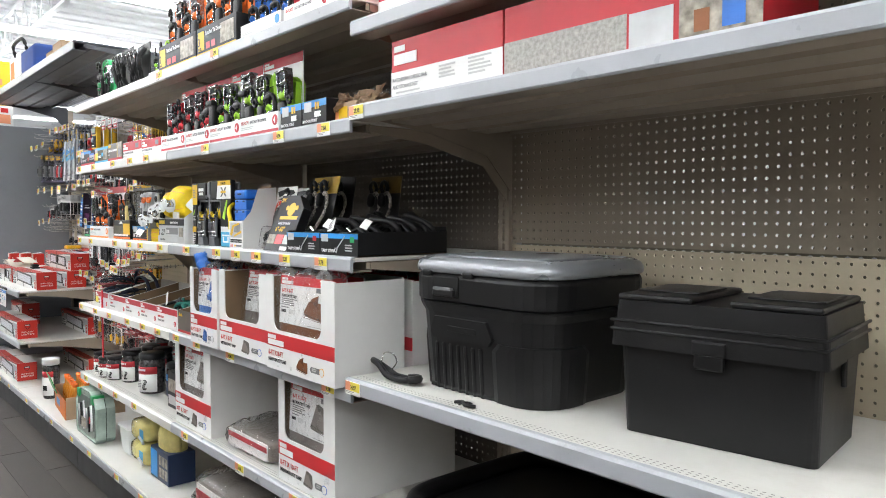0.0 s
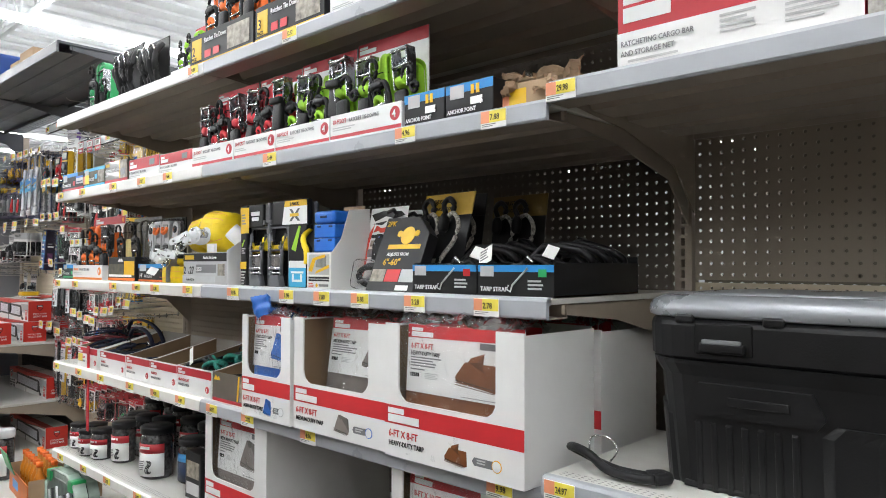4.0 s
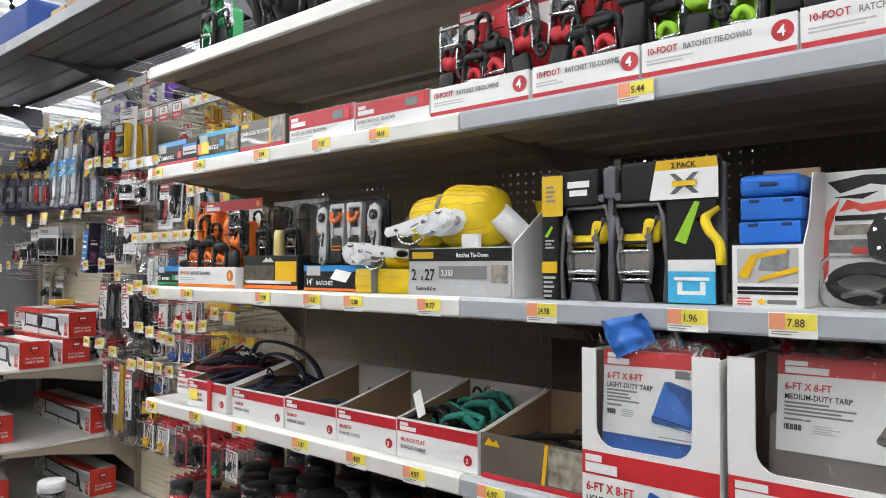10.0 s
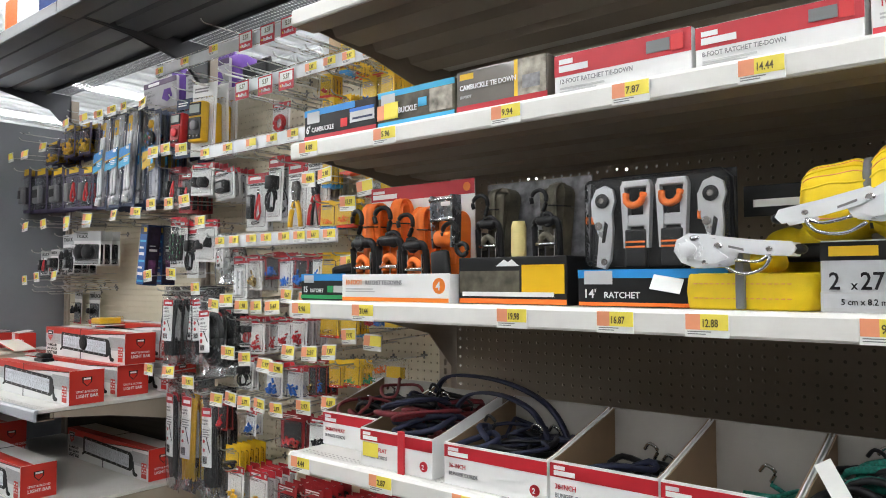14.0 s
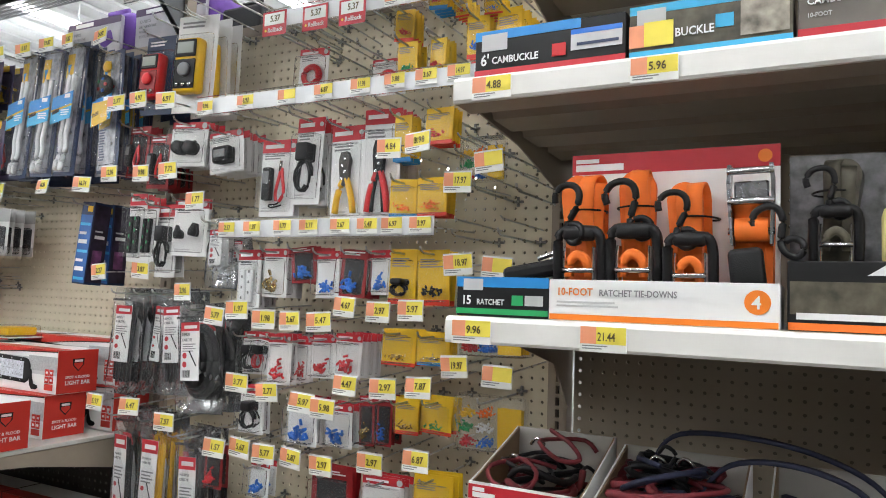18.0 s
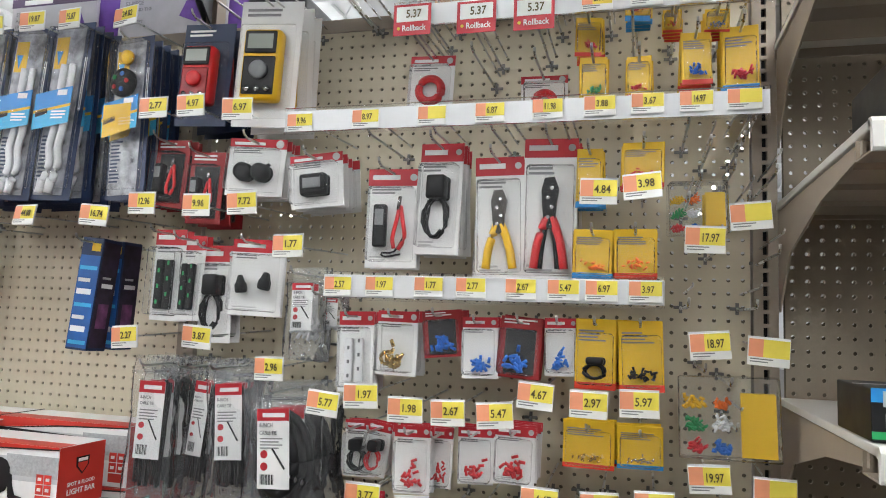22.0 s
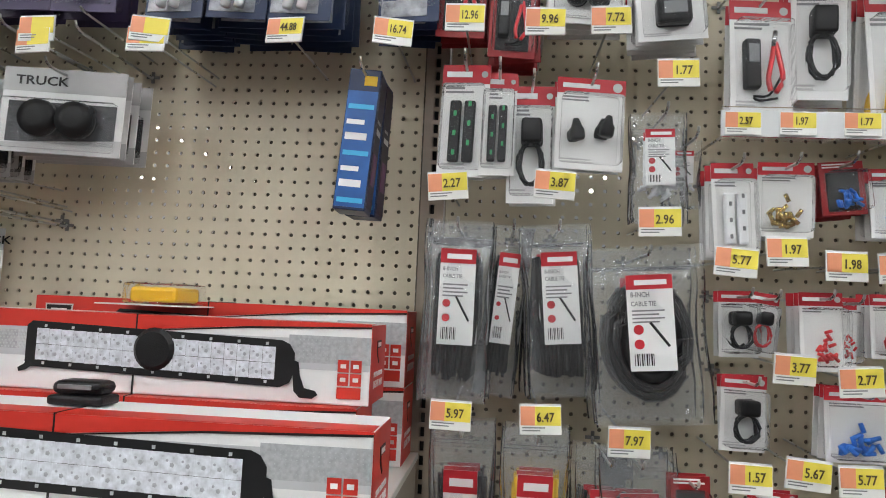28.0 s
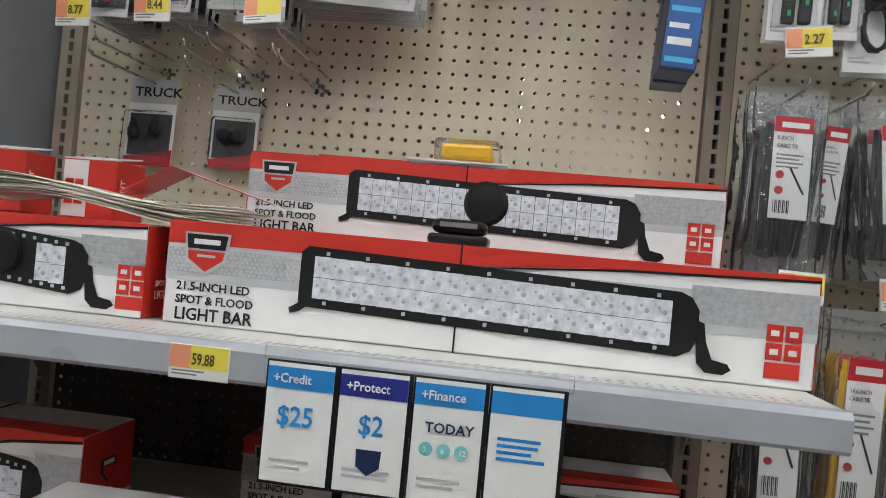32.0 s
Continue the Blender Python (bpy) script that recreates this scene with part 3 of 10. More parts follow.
def product(kind, w, h, tint, parent, y):
    """The goods on a card, inside a w by h field centred at the origin in x and z, standing out of y towards -y."""
    c = TINTS.get(tint, BLACKPL)
    key = "%s_%s_%.3f_%.3f" % (kind, tint, w, h)
    rng = random.Random(key)
    at = pose(0, y, 0)

    def put(name, make, material, smooth=True, label=""):
        part(name, cached(key + name, make, material, smooth), None, parent, label, at=at)
    if kind == "pliers":
        def half(s, inner=False):
            k = 0.55 if inner else 1.0
            return tube(curve([(s * w * 0.05, -0.009, h * 0.06), (s * w * 0.13 * k + s * w * 0.02, -0.010, -h * 0.06), (s * w * 0.24 * k + s * w * 0.02, -0.011, -h * 0.24), (s * w * 0.30 * k + s * w * 0.03, -0.010, -h * 0.47)], 3), w * (0.06 if inner else 0.105), 8)
        put("handle", lambda: half(-1), c)
        part("handle", cached(key + "h2", lambda: half(1), c, True), None, parent, at=at)
        if tint == "red":
            for s in (-1, 1):
                part("grip_inlay", cached(key + "in%d" % s, lambda s=s: half(s, True), BLACKPL, True), None, parent, at=at)
        put("head", lambda: prism([(-w * 0.13, 0.0), (-w * 0.17, h * 0.2), (-w * 0.19, h * 0.34), (-w * 0.12, h * 0.47), (w * 0.1, h * 0.48), (w * 0.2, h * 0.36), (w * 0.15, h * 0.2), (w * 0.13, 0.0), (w * 0.06, -h * 0.05), (-w * 0.06, -h * 0.05)], -0.016, -0.002), BLACKPL if tint == "red" else mat("gunmetal", (0.07, 0.065, 0.06), 0.35, 0.6, var=0.2, scale=60), False)
        for k in range(4):
            part("rivet", cached(key + "rv", lambda: lathe([(w * 0.045, 0), (w * 0.045, 0.003)], 10), CHROME), None, parent, at=pose(w * (0.05 if k % 2 else -0.04), y - 0.016, h * (0.06 + 0.1 * k), 90))
    elif kind == "bits":
        bm = bmesh.new()
        for _ in range(22):
            x, z, a = w * max(-0.34, min(0.34, rng.gauss(0, 0.17))), h * (-0.34 + 0.36 * abs(rng.gauss(0, 0.6))), rng.uniform(0, 3.1)
            d = Vector((math.cos(a), 0, math.sin(a))) * min(w, h) * 0.1
            p = Vector((x, rng.uniform(-0.014, -0.004), min(z, h * 0.2)))
            tube([p - d, p + d * 0.2, p + d], min(w, h) * 0.05, 6, bm)
        put("connectors", lambda: bm, c)
    elif kind == "cord":
        def make():
            bm = bmesh.new()
            pts = []
            for i in range(34):
                a = i * 0.55
                pts.append((w * (0.30 + 0.05 * math.sin(a * 1.7)) * math.cos(a), -0.006 - 0.0004 * i, h * (-0.12 + 0.27 * math.sin(a))))
            return tube(pts, w * 0.05, 6, bm)
        put("cord", make, c)
        put("plug", lambda: box(-w * 0.26, -0.03, h * 0.12, w * 0.26, -0.001, h * 0.44, 0.005), BLACKPL)
    elif kind == "coil":
        def make():
            bm = bmesh.new()
            R = min(w, h) * 0.36
            for k in range(5):
                tube([(math.cos(a * math.tau / 20) * (R - 0.002 * k), -0.004 - 0.003 * (k % 3), math.sin(a * math.tau / 20) * (R - 0.002 * k)) for a in range(21)], 0.0045, 6, bm)
            return bm
        put("wire_coil", make, c)
    elif kind == "plugs":
        for s, nm in ((-1, "adapter"), (1, "adapter")):
            def make(s=s):
                bm = bmesh.new()
                lathe([(w * 0.11, 0), (w * 0.13, 0.004), (w * 0.13, h * 0.16), (w * 0.1, h * 0.2), (w * 0.05, h * 0.34)], 14, bm)
                bmesh.ops.transform(bm, verts=bm.verts, matrix=pose(s * w * 0.24, -0.016, -h * 0.12 + 0.04 * h * s, 0, s * 8, 0))
                return bm
            part(nm, cached(key + nm + str(s), make, c, True), None, parent, at=at)
    elif kind == "round":
        for s in (-1, 1):
            def make(s=s):
                bm = lathe([(w * 0.17, 0), (w * 0.19, 0.01), (w * 0.17, 0.025), (w * 0.08, 0.027)], 16)
                bmesh.ops.transform(bm, verts=bm.verts, matrix=pose(s * w * 0.18, 0, -h * 0.02, 90, 0, 0))
                return bm
            part("socket", cached(key + "sock%d" % s, make, c, True), None, parent, at=at)
        put("stem", lambda: tube([(w * 0.2, -0.012, 0), (w * 0.36, -0.014, h * 0.2)], w * 0.04, 8), BLACKPL)
    elif kind == "gadget" and h > 1.15 * w and tint in ("green", "white"):
        for k in range(2):
            part("light_strip", cached(key + "ls%d" % k, lambda: box(-w * 0.34 + w * 0.36 * k, -0.012, -h * 0.42, -w * 0.06 + w * 0.36 * k, -0.001, h * 0.4, 0.003), BLACKPL if tint == "green" else WHITEPL), None, parent, at=at)
        for k in range(6):
            part("green_cell", cached(key + "gc", lambda: box(-w * 0.03, -0.0135, -h * 0.035, w * 0.05, -0.012, h * 0.035, 0.001), c if tint == "green" else GREYPL), None, parent, at=pose(-w * (0.2 - 0.36 * (k % 2)), y, h * (-0.3 + 0.13 * k)))
    elif kind == "gadget" and h > 1.15 * w:
        put("tester_body", lambda: box(-w * 0.4, -0.02, -h * 0.3, -w * 0.1, -0.001, h * 0.34, 0.004), c)
        put("face", lambda: box(-w * 0.35, -0.0216, h * 0.02, -w * 0.15, -0.02, h * 0.26, 0.0006), GREYPL, False)
        part("test_clip", cached(key + "clp", lambda: tube(curve([(w * 0.2, -0.01, h * 0.32), (w * 0.14, -0.012, h * 0.1), (w * 0.06, -0.012, -h * 0.16), (w * 0.1, -0.012, -h * 0.32)], 3), w * 0.05, 7), REDPL, True), None, parent, at=at)
        part("test_clip", cached(key + "clp2", lambda: tube(curve([(w * 0.22, -0.01, h * 0.32), (w * 0.28, -0.012, h * 0.1), (w * 0.34, -0.012, -h * 0.16), (w * 0.2, -0.012, -h * 0.34)], 3), w * 0.05, 7), REDPL, True), None, parent, at=at)
        put("lead", lambda: tube(curve([(w * 0.34, -0.008, -h * 0.1), (w * 0.1, -0.006, -h * 0.36), (-w * 0.2, -0.006, -h * 0.38), (-w * 0.1, -0.008, -h * 0.44), (w * 0.25, -0.008, -h * 0.4)], 3), w * 0.025, 6), BLACKPL)
        put("jaw", lambda: tube([(w * 0.17, -0.012, h * 0.26), (w * 0.21, -0.013, h * 0.46)], w * 0.045, 6), CHROME)
    elif kind == "gadget":
        put("body", lambda: box(-w * 0.3, -0.024, -h * 0.3, w * 0.3, -0.001, h * 0.3, 0.006), c)
        put("face", lambda: box(-w * 0.2, -0.0262, -h * 0.12, w * 0.2, -0.0242, h * 0.16, 0.0008), GREYPL if tint != "grey" else BLACKPL, False)
        put("switch", lambda: lathe([(w * 0.05, 0), (w * 0.05, 0.01)], 10), CHROME)
    elif kind == "meter":
        put("body", lambda: box(-w * 0.36, -0.035, -h * 0.42, w * 0.36, -0.001, h * 0.42, 0.009), c)
        put("screen_frame", lambda: box(-w * 0.3, -0.038, h * 0.12, w * 0.3, -0.0355, h * 0.38, 0.002), BLACKPL, False)
        put("screen", lambda: box(-w * 0.24, -0.0395, h * 0.17, w * 0.24, -0.038, h * 0.34), mat("lcd_grey", (0.28, 0.31, 0.27), 0.25), False)
        put("face", lambda: box(-w * 0.3, -0.0365, -h * 0.36, w * 0.3, -0.0355, h * 0.08, 0.002), BLACKPL if tint == "yellow" else DKRED, False)
        part("dial", cached(key + "dial", lambda: lathe([(w * 0.17, 0), (w * 0.17, 0.006), (w * 0.13, 0.009)], 18), GREYPL if tint == "yellow" else REDPL, True), None, parent, at=pose(0, y - 0.0365, -h * 0.08, 90))
        for k in range(3):
            part("jack", cached(key + "jack", lambda: lathe([(w * 0.055, 0), (w * 0.055, 0.004)], 10), CHROME, True), None, parent, at=pose((k - 1) * w * 0.19, y - 0.0365, -h * 0.3, 90))
    elif kind == "leads":
        for k in range(2):
            x = w * (0.06 + 0.27 * k)
            part("test_lead", cached(key + "lead%d" % k, lambda x=x: tube(curve([(x, -0.016, h * 0.47), (x, -0.017, h * 0.2), (x - w * 0.02, -0.016, -h * 0.05), (x - w * 0.1, -0.015, -h * 0.22), (x - w * 0.02, -0.015, -h * 0.36), (x - w * 0.14, -0.014, -h * 0.5)], 4), w * 0.085, 8), WHITEPL, True), None, parent, at=at)
            part("lead_tip", cached(key + "tip%d" % k, lambda x=x: tube([(x - w * 0.18, -0.014, -h * 0.48), (x - w * 0.2, -0.014, -h * 0.55), (x - w * 0.22, -0.014, -h * 0.6)], w * 0.095, 8), WHITEPL, True), None, parent, at=at)
    elif kind == "ties":
        bm = bmesh.new()
        for i in range(22):
            x = w * (-0.38 + 0.76 * i / 21) + rng.uniform(-0.004, 0.004)
            tube([(x, rng.uniform(-0.016, 0.0), h * rng.uniform(0.40, 0.47)), (x + rng.uniform(-0.006, 0.006), rng.uniform(-0.018, 0), 0), (x * 0.85 + rng.uniform(-0.006, 0.006), rng.uniform(-0.012, 0), -h * rng.uniform(0.42, 0.48))], w * 0.05, 5, bm)
        put("cable_ties", lambda: bm, c)
    elif kind == "loom":
        bm = bmesh.new()
        for k in range(3):
            R = 0.42 - 0.07 * k
            tube([(w * R * math.cos(a * math.tau / 18), -0.01 * k - 0.004, h * R * math.sin(a * math.tau / 18)) for a in range(19)], w * 0.075, 8, bm)
        put("corrugated_loom", lambda: bm, c)


def bars(parent, x0, z1, w, rows, pitch, y, material=None, name="small_print"):
    """Unreadable print as plain bars."""
    rng = random.Random("%.3f%.3f" % (x0, z1))
    bm = bmesh.new()
    for k in range(rows):
        quad(x0, z1 - k * pitch - pitch * 0.5, x0 + w * rng.uniform(0.6, 1.0), z1 - k * pitch, y, bm)
    return part(name, bm, material or GREYINK, parent)


LABELS = {
    "red": "white blister card with a red header hanging on a hook",
    "yel": "yellow carded pack with small electrical parts on a hook",
    "redfull": "red and black carded pack hanging on a hook",
    "bag": "clear zip bag of black cable ties with white label",
    "navy": "tall navy and sky-blue blister pack of white leads",
    "meter": "blister-packed digital multimeter hanging on a hook",
    "truck": "grey and white carded auto accessory pack on hook",
    "purple": "dark purple carded headlight bulb pack on a hook",
    "kit": "clear divided box of assorted small coloured fuses",
    "blue": "navy and light-blue carton hanging on a hook",
}


COVERED = ("small_print", "brand_bar", "grey_oval", "barcode", "lettering", "round_mark", "pictured_tie", "side_print", "light_band", "white_figure")


def card(x0, x1, z0, z1, style, n=3, y=1.42, item="", tint="", lean=0.0, gap=0.02, hook=True):
    """n alike packs on one hook, the front one at y."""
    cx, w, h = (x0 + x1) / 2, abs(x1 - x0), abs(z1 - z0)
    rng = random.Random("%.3f %.3f" % (x0, z0))
    if hook:
        peg(cx, z1 - 0.008, min(y - 0.05, 1.36))
    first = thing("carded_pack", cx, y, z1 - 0.006, LABELS[style] if not item or style in ("bag", "navy", "meter") else LABELS[style], "carded pack", "hanging packs", ry=lean + rng.uniform(-2.2, 2.2), rz=rng.uniform(-7, 7), rx=rng.uniform(-3, 0))
    top, bot = 0.006, 0.006 - h
    key = "%s%.3f%.3f" % (style, w, h)
    back = {"red": WHITECARD, "yel": YELCARD, "redfull": DKRED, "navy": NAVY, "truck": WHITECARD, "purple": mat("purple_print", (0.05, 0.035, 0.09), 0.4, var=0.2, scale=30), "kit": None, "bag": None, "meter": NAVY if tint == "red" else WHITECARD, "blue": NAVY}[style]
    if style == "blue":
        part("carton", cached(key, lambda: box(-w / 2, 0, bot, w / 2, 0.055, top, 0.002), NAVY), None, first)
        part("blue_front", cached(key + "bf", lambda: quad(-w * 0.47, bot + h * 0.02, w * 0.47, top - h * 0.16, 0), mat("mid_blue_print", (0.015, 0.10, 0.34), 0.4, var=0.2, scale=30)), None, first)
        for k in range(7):
            part("light_panel", cached(key + "band%d" % (k % 3), lambda: quad(-w * 0.4, 0, w * (0.4 - 0.12 * (k % 3)), h * (0.05 if k % 2 else 0.034), -0.0006), WHITEINK if k % 3 else SKY), None, first, at=pose(0, 0, bot + h * (0.05 + 0.11 * k)))
        part("yellow_spot", cached(key + "yp", lambda: quad(w * 0.0, top - h * 0.12, w * 0.4, top - h * 0.05, -0.0002), YELCARD), None, first)
        part("plum_side", cached(key + "ps", lambda: box(w / 2, 0.003, bot + h * 0.03, w / 2 + 0.0012, 0.052, top - h * 0.03), mat("plum_photo", (0.02, 0.012, 0.03), 0.4, var=0.9, scale=50)), None, first)
        part("pictured_tool", cached(key + "pt", lambda: box(w / 2 + 0.0012, 0.012, bot + h * 0.2, w / 2 + 0.0018, 0.042, bot + h * 0.42), mat("mauve_print", (0.16, 0.05, 0.14), 0.4, var=0.6, scale=60)), None, first)
        part("side_figure", cached(key + "sf", lambda: box(w / 2 + 0.0012, 0.012, bot + h * 0.56, w / 2 + 0.0018, 0.044, bot + h * 0.6), WHITEINK), None, first)
        part("side_figure", cached(key + "sg", lambda: box(w / 2 + 0.0012, 0.012, bot + h * 0.64, w / 2 + 0.0018, 0.036, bot + h * 0.66), LIGHTINK), None, first)
    elif style == "bag":
        def skin():
            bm = bmesh.new()
            rows = []
            for j in range(19):
                v = j / 18
                row = []
                for i in range(24):
                    a = i / 24 * math.tau
                    puff = math.sin(math.pi * min(1, v * 1.12)) ** 0.5 if v < 0.89 else 0.12
                    x = w * 0.56 * math.cos(a) * (1 + 0.03 * math.sin(v * 9))
                    n1 = noise.noise(Vector((x * 30, v * 5, a)))
                    n2 = noise.noise(Vector((x * 80 + 5, v * 13, 1.7)))
                    row.append(bm.verts.new((x + 0.002 * n1, 0.002 + (0.020 * puff + 0.002) * math.sin(a) + 0.004 * n1 + 0.0025 * n2, bot - 0.012 + (h + 0.018) * v + 0.004 * n1 * (v < 0.06))))
                rows.append(row)
            for a, b in zip(rows, rows[1:]):
                for i in range(24):
                    bm.faces.new((a[i], a[(i + 1) % 24], b[(i + 1) % 24], b[i]))
            return bm
        pk = part("poly_bag", cached(key, skin, TIEBAG, True), None, first)
        part("zip_strip", cached(key + "zip", lambda: box(-w * 0.54, -0.008, top - 0.03, w * 0.54, -0.006, top - 0.024), TIEBAG), None, pk)
        fill = new("cable_bundle"); fill.parent = first; fill.matrix_basis = pose(0, 0.004, bot + h * 0.46)
        product(item or "ties", w * 0.86, h * 0.8, tint or "black", fill, 0.004)
        lw = w * (0.58 if item != "loom" else 0.44)
        lab = part("paper_label", cached(key + "lab", lambda: box(-lw / 2, -0.0142 if item != "loom" else -0.03, bot + h * 0.28, lw / 2, -0.0128 if item != "loom" else -0.0286, top - h * 0.16), WHITECARD), None, first, "white paper label with a red top")
        yl = 0.0142 if item != "loom" else 0.03
        part("red_band", cached(key + "rb", lambda: quad(-lw / 2, top - h * 0.245, lw / 2, top - h * 0.16, -yl), REDCARD), None, lab)
        part("brand_bar", cached(key + "bb", lambda: quad(-lw * 0.32, top - h * 0.22, lw * 0.38, top - h * 0.19, -yl - 0.0007), WHITEINK), None, lab)
        bm = bmesh.new()
        for k in range(9):
            quad(-lw * 0.4 + k * lw * 0.05, bot + h * 0.31, -lw * 0.4 + k * lw * 0.05 + lw * (0.015 + 0.015 * (k % 2)), bot + h * 0.38, -yl, bm)
        tagged(part("barcode", cached(key + "bc", lambda: bm, BLACK), None, lab), kind="stuff")
        bm = bmesh.new()
        for k in range(4):
            quad(-lw * 0.4, top - h * (0.375 + 0.022 * k), lw * (0.3 - 0.12 * (k % 2)), top - h * (0.366 + 0.022 * k), -yl, bm)
        write("14.6-INCH" if h > 0.3 else "8-INCH", -lw * 0.42, -yl, top - h * 0.29, lw * 0.16, GREYINK, lab, 0.8)
        write("CABLE TIE", -lw * 0.42, -yl, top - h * 0.29 - lw * 0.2, lw * 0.15, GREYINK, lab, 0.8)
        part("small_print", cached(key + "sp", lambda: bm, GREYINK), None, lab)
        for k in range(2):
            part("round_mark", cached(key + "rm", lambda: lathe([(lw * 0.11, 0), (lw * 0.11, 0.0008)], 14), REDCARD), None, lab, at=pose(-lw * 0.28, -yl, bot + h * (0.52 - 0.085 * k), 90))
        part("pictured_tie", cached(key + "pt", lambda: tube([(-lw * 0.02, -yl - 0.0006, bot + h * 0.56), (lw * 0.36, -yl - 0.0006, bot + h * 0.42)], lw * 0.03, 4), BLACK), None, lab)
    elif style == "kit":
        part("clear_box", cached(key, lambda: box(-w / 2, -0.016, bot, w / 2, 0.012, top, 0.003), CLEARBOX), None, first)
        part("insert_card", cached(key + "in", lambda: box(w * 0.12, -0.001, bot + h * 0.04, w * 0.46, 0.001, top - h * 0.2), YELCARD), None, first)
        names = ("red", "blue", "green", "white", "yellow", "orange")
        for k in range(6):
            cell = new("fuse_cell"); cell.parent = first
            cell.matrix_basis = pose(-w * (0.34 - 0.27 * (k % 2)), 0, bot + h * (0.18 + 0.27 * (k // 2)))
            product("bits", w * 0.3, h * 0.3, names[k], cell, 0.004)
    else:
        sh = cached(key, lambda: box(-w / 2, 0, bot, w / 2, 0.0015, top, 0.0006, 1), back)
        cd = part("backing_card", sh, None, first)
        if style == "red":
            part("red_header", cached(key + "hd", lambda: quad(-w / 2, top - min(0.035, h * 0.17), w / 2, top, 0), REDCARD), None, cd)
            part("brand_bar", cached(key + "br", lambda: quad(-w * 0.42, top - min(0.022, h * 0.11), w * 0.12, top - min(0.012, h * 0.06), -0.0006), WHITEINK), None, cd)
            part("grey_oval", cached(key + "ov", lambda: lathe([(w * 0.07, 0), (w * 0.07, 0.0006)], 12), LIGHTINK), None, cd, at=pose(w * 0.38, -0.0006, top - min(0.017, h * 0.085), 90))
            bars(cd, -w * 0.42, top - h * 0.2, w * 0.6, 2, h * 0.035, 0)
            bars(cd, -w * 0.42, bot + h * 0.12, w * 0.5, 2, h * 0.03, 0, LIGHTINK)
        elif style == "yel":
            part("red_foot", cached(key + "ft", lambda: quad(-w / 2, bot, w / 2, bot + h * 0.1, 0), SCARLET if rng.random() < 0.75 else BLUE), None, cd)
            bars(cd, -w * 0.42, top - h * 0.16, w * 0.75, 4, h * 0.045, 0, GREYINK)
        elif style == "redfull":
            part("black_field", cached(key + "bf", lambda: quad(-w * 0.36, bot + h * 0.08, w * 0.36, top - h * 0.2, 0), BLACK), None, cd)
            bars(cd, -w * 0.42, top - h * 0.04, w * 0.8, 2, h * 0.05, 0, WHITEINK)
        elif style == "navy":
            # Mottled grey patch stands in for reflections in the clear plastic.
            part("silver_tray", cached(key + "st", lambda: quad(-w * 0.45, bot + h * 0.03, w * 0.3, top - h * 0.03, 0, thick=0.0012), mat("tray_foil", (0.34, 0.35, 0.38), 0.3, var=0.7, scale=40)), None, cd)
            part("yellow_field", cached(key + "yf", lambda: quad(-w * 0.42, top - h * 0.26, -w * 0.1, top - h * 0.08, -0.0014), YELCARD), None, cd)
            part("arrow_mark", cached(key + "am", lambda: prism([(-w * 0.3, top - h * 0.24), (-w * 0.22, top - h * 0.16), (-w * 0.38, top - h * 0.16)], -0.0026, -0.002), BLUE), None, cd)
            part("sky_field", cached(key + "sf", lambda: prism([(-w * 0.46, bot + h * 0.37), (w * 0.46, bot + h * 0.41), (w * 0.46, bot + h * 0.5), (-w * 0.46, bot + h * 0.46)], -0.0292, -0.0285), SKY), None, cd)
            part("blue_field", cached(key + "bf", lambda: prism([(-w * 0.46, bot + h * 0.475), (w * 0.46, bot + h * 0.515), (w * 0.46, bot + h * 0.61), (-w * 0.46, bot + h * 0.57)], -0.0292, -0.0285), BLUE), None, cd)
            part("pictured_tool", cached(key + "pt", lambda: prism([(-w * 0.4, bot + h * 0.44), (-w * 0.1, bot + h * 0.46), (-w * 0.1, bot + h * 0.49), (-w * 0.4, bot + h * 0.47)], -0.0298, -0.0292), BLACK), None, cd)
            part("yellow_stripe", cached(key + "ys", lambda: prism([(-w * 0.46, bot + h * 0.46), (w * 0.46, bot + h * 0.5), (w * 0.46, bot + h * 0.515), (-w * 0.46, bot + h * 0.475)], -0.0298, -0.0292), YELCARD), None, cd)
            part("white_figure", cached(key + "wf", lambda: quad(w * 0.1, bot + h * 0.56, w * 0.34, bot + h * 0.59, -0.0292), WHITEINK), None, cd)
            bars(cd, w * 0.0, bot + h * 0.475, w * 0.4, 3, h * 0.017, -0.0292, WHITEINK)
            bars(cd, -w * 0.42, bot + h * 0.36, w * 0.3, 12, h * 0.022, -0.0016, NAVY)
            part("side_print", cached(key + "spr", lambda: quad(w * 0.36, bot + h * 0.5, w * 0.42, bot + h * 0.8, 0), WHITEINK), None, cd)
        elif style == "truck":
            part("dark_head", cached(key + "dh", lambda: quad(-w / 2, top - h * 0.28, w / 2, top, 0), LIGHTINK), None, cd)
            write("TRUCK", -w * 0.4, -0.0006, top - h * 0.2, h * 0.15, BLACK, cd, 1.25)
            part("dark_picture", cached(key + "dpx", lambda: quad(-w * 0.44, bot + h * 0.12, w * 0.44, bot + h * 0.6, 0), mat("dim_photo", (0.035, 0.035, 0.04), 0.4, var=0.9, scale=60)), None, cd)
            part("swoosh", cached(key + "sw%d" % (n == 1), lambda: prism([(-w / 2, bot), (w / 2, bot), (w / 2, bot + h * 0.2), (-w / 2, bot + h * 0.1)], -0.0006, 0), REDCARD if n == 1 else LIGHTINK), None, cd)
        elif style == "purple":
            part("yellow_hang", cached(key + "yh", lambda: quad(-w * 0.3, top - h * 0.14, w * 0.3, top, 0), YELCARD), None, cd)
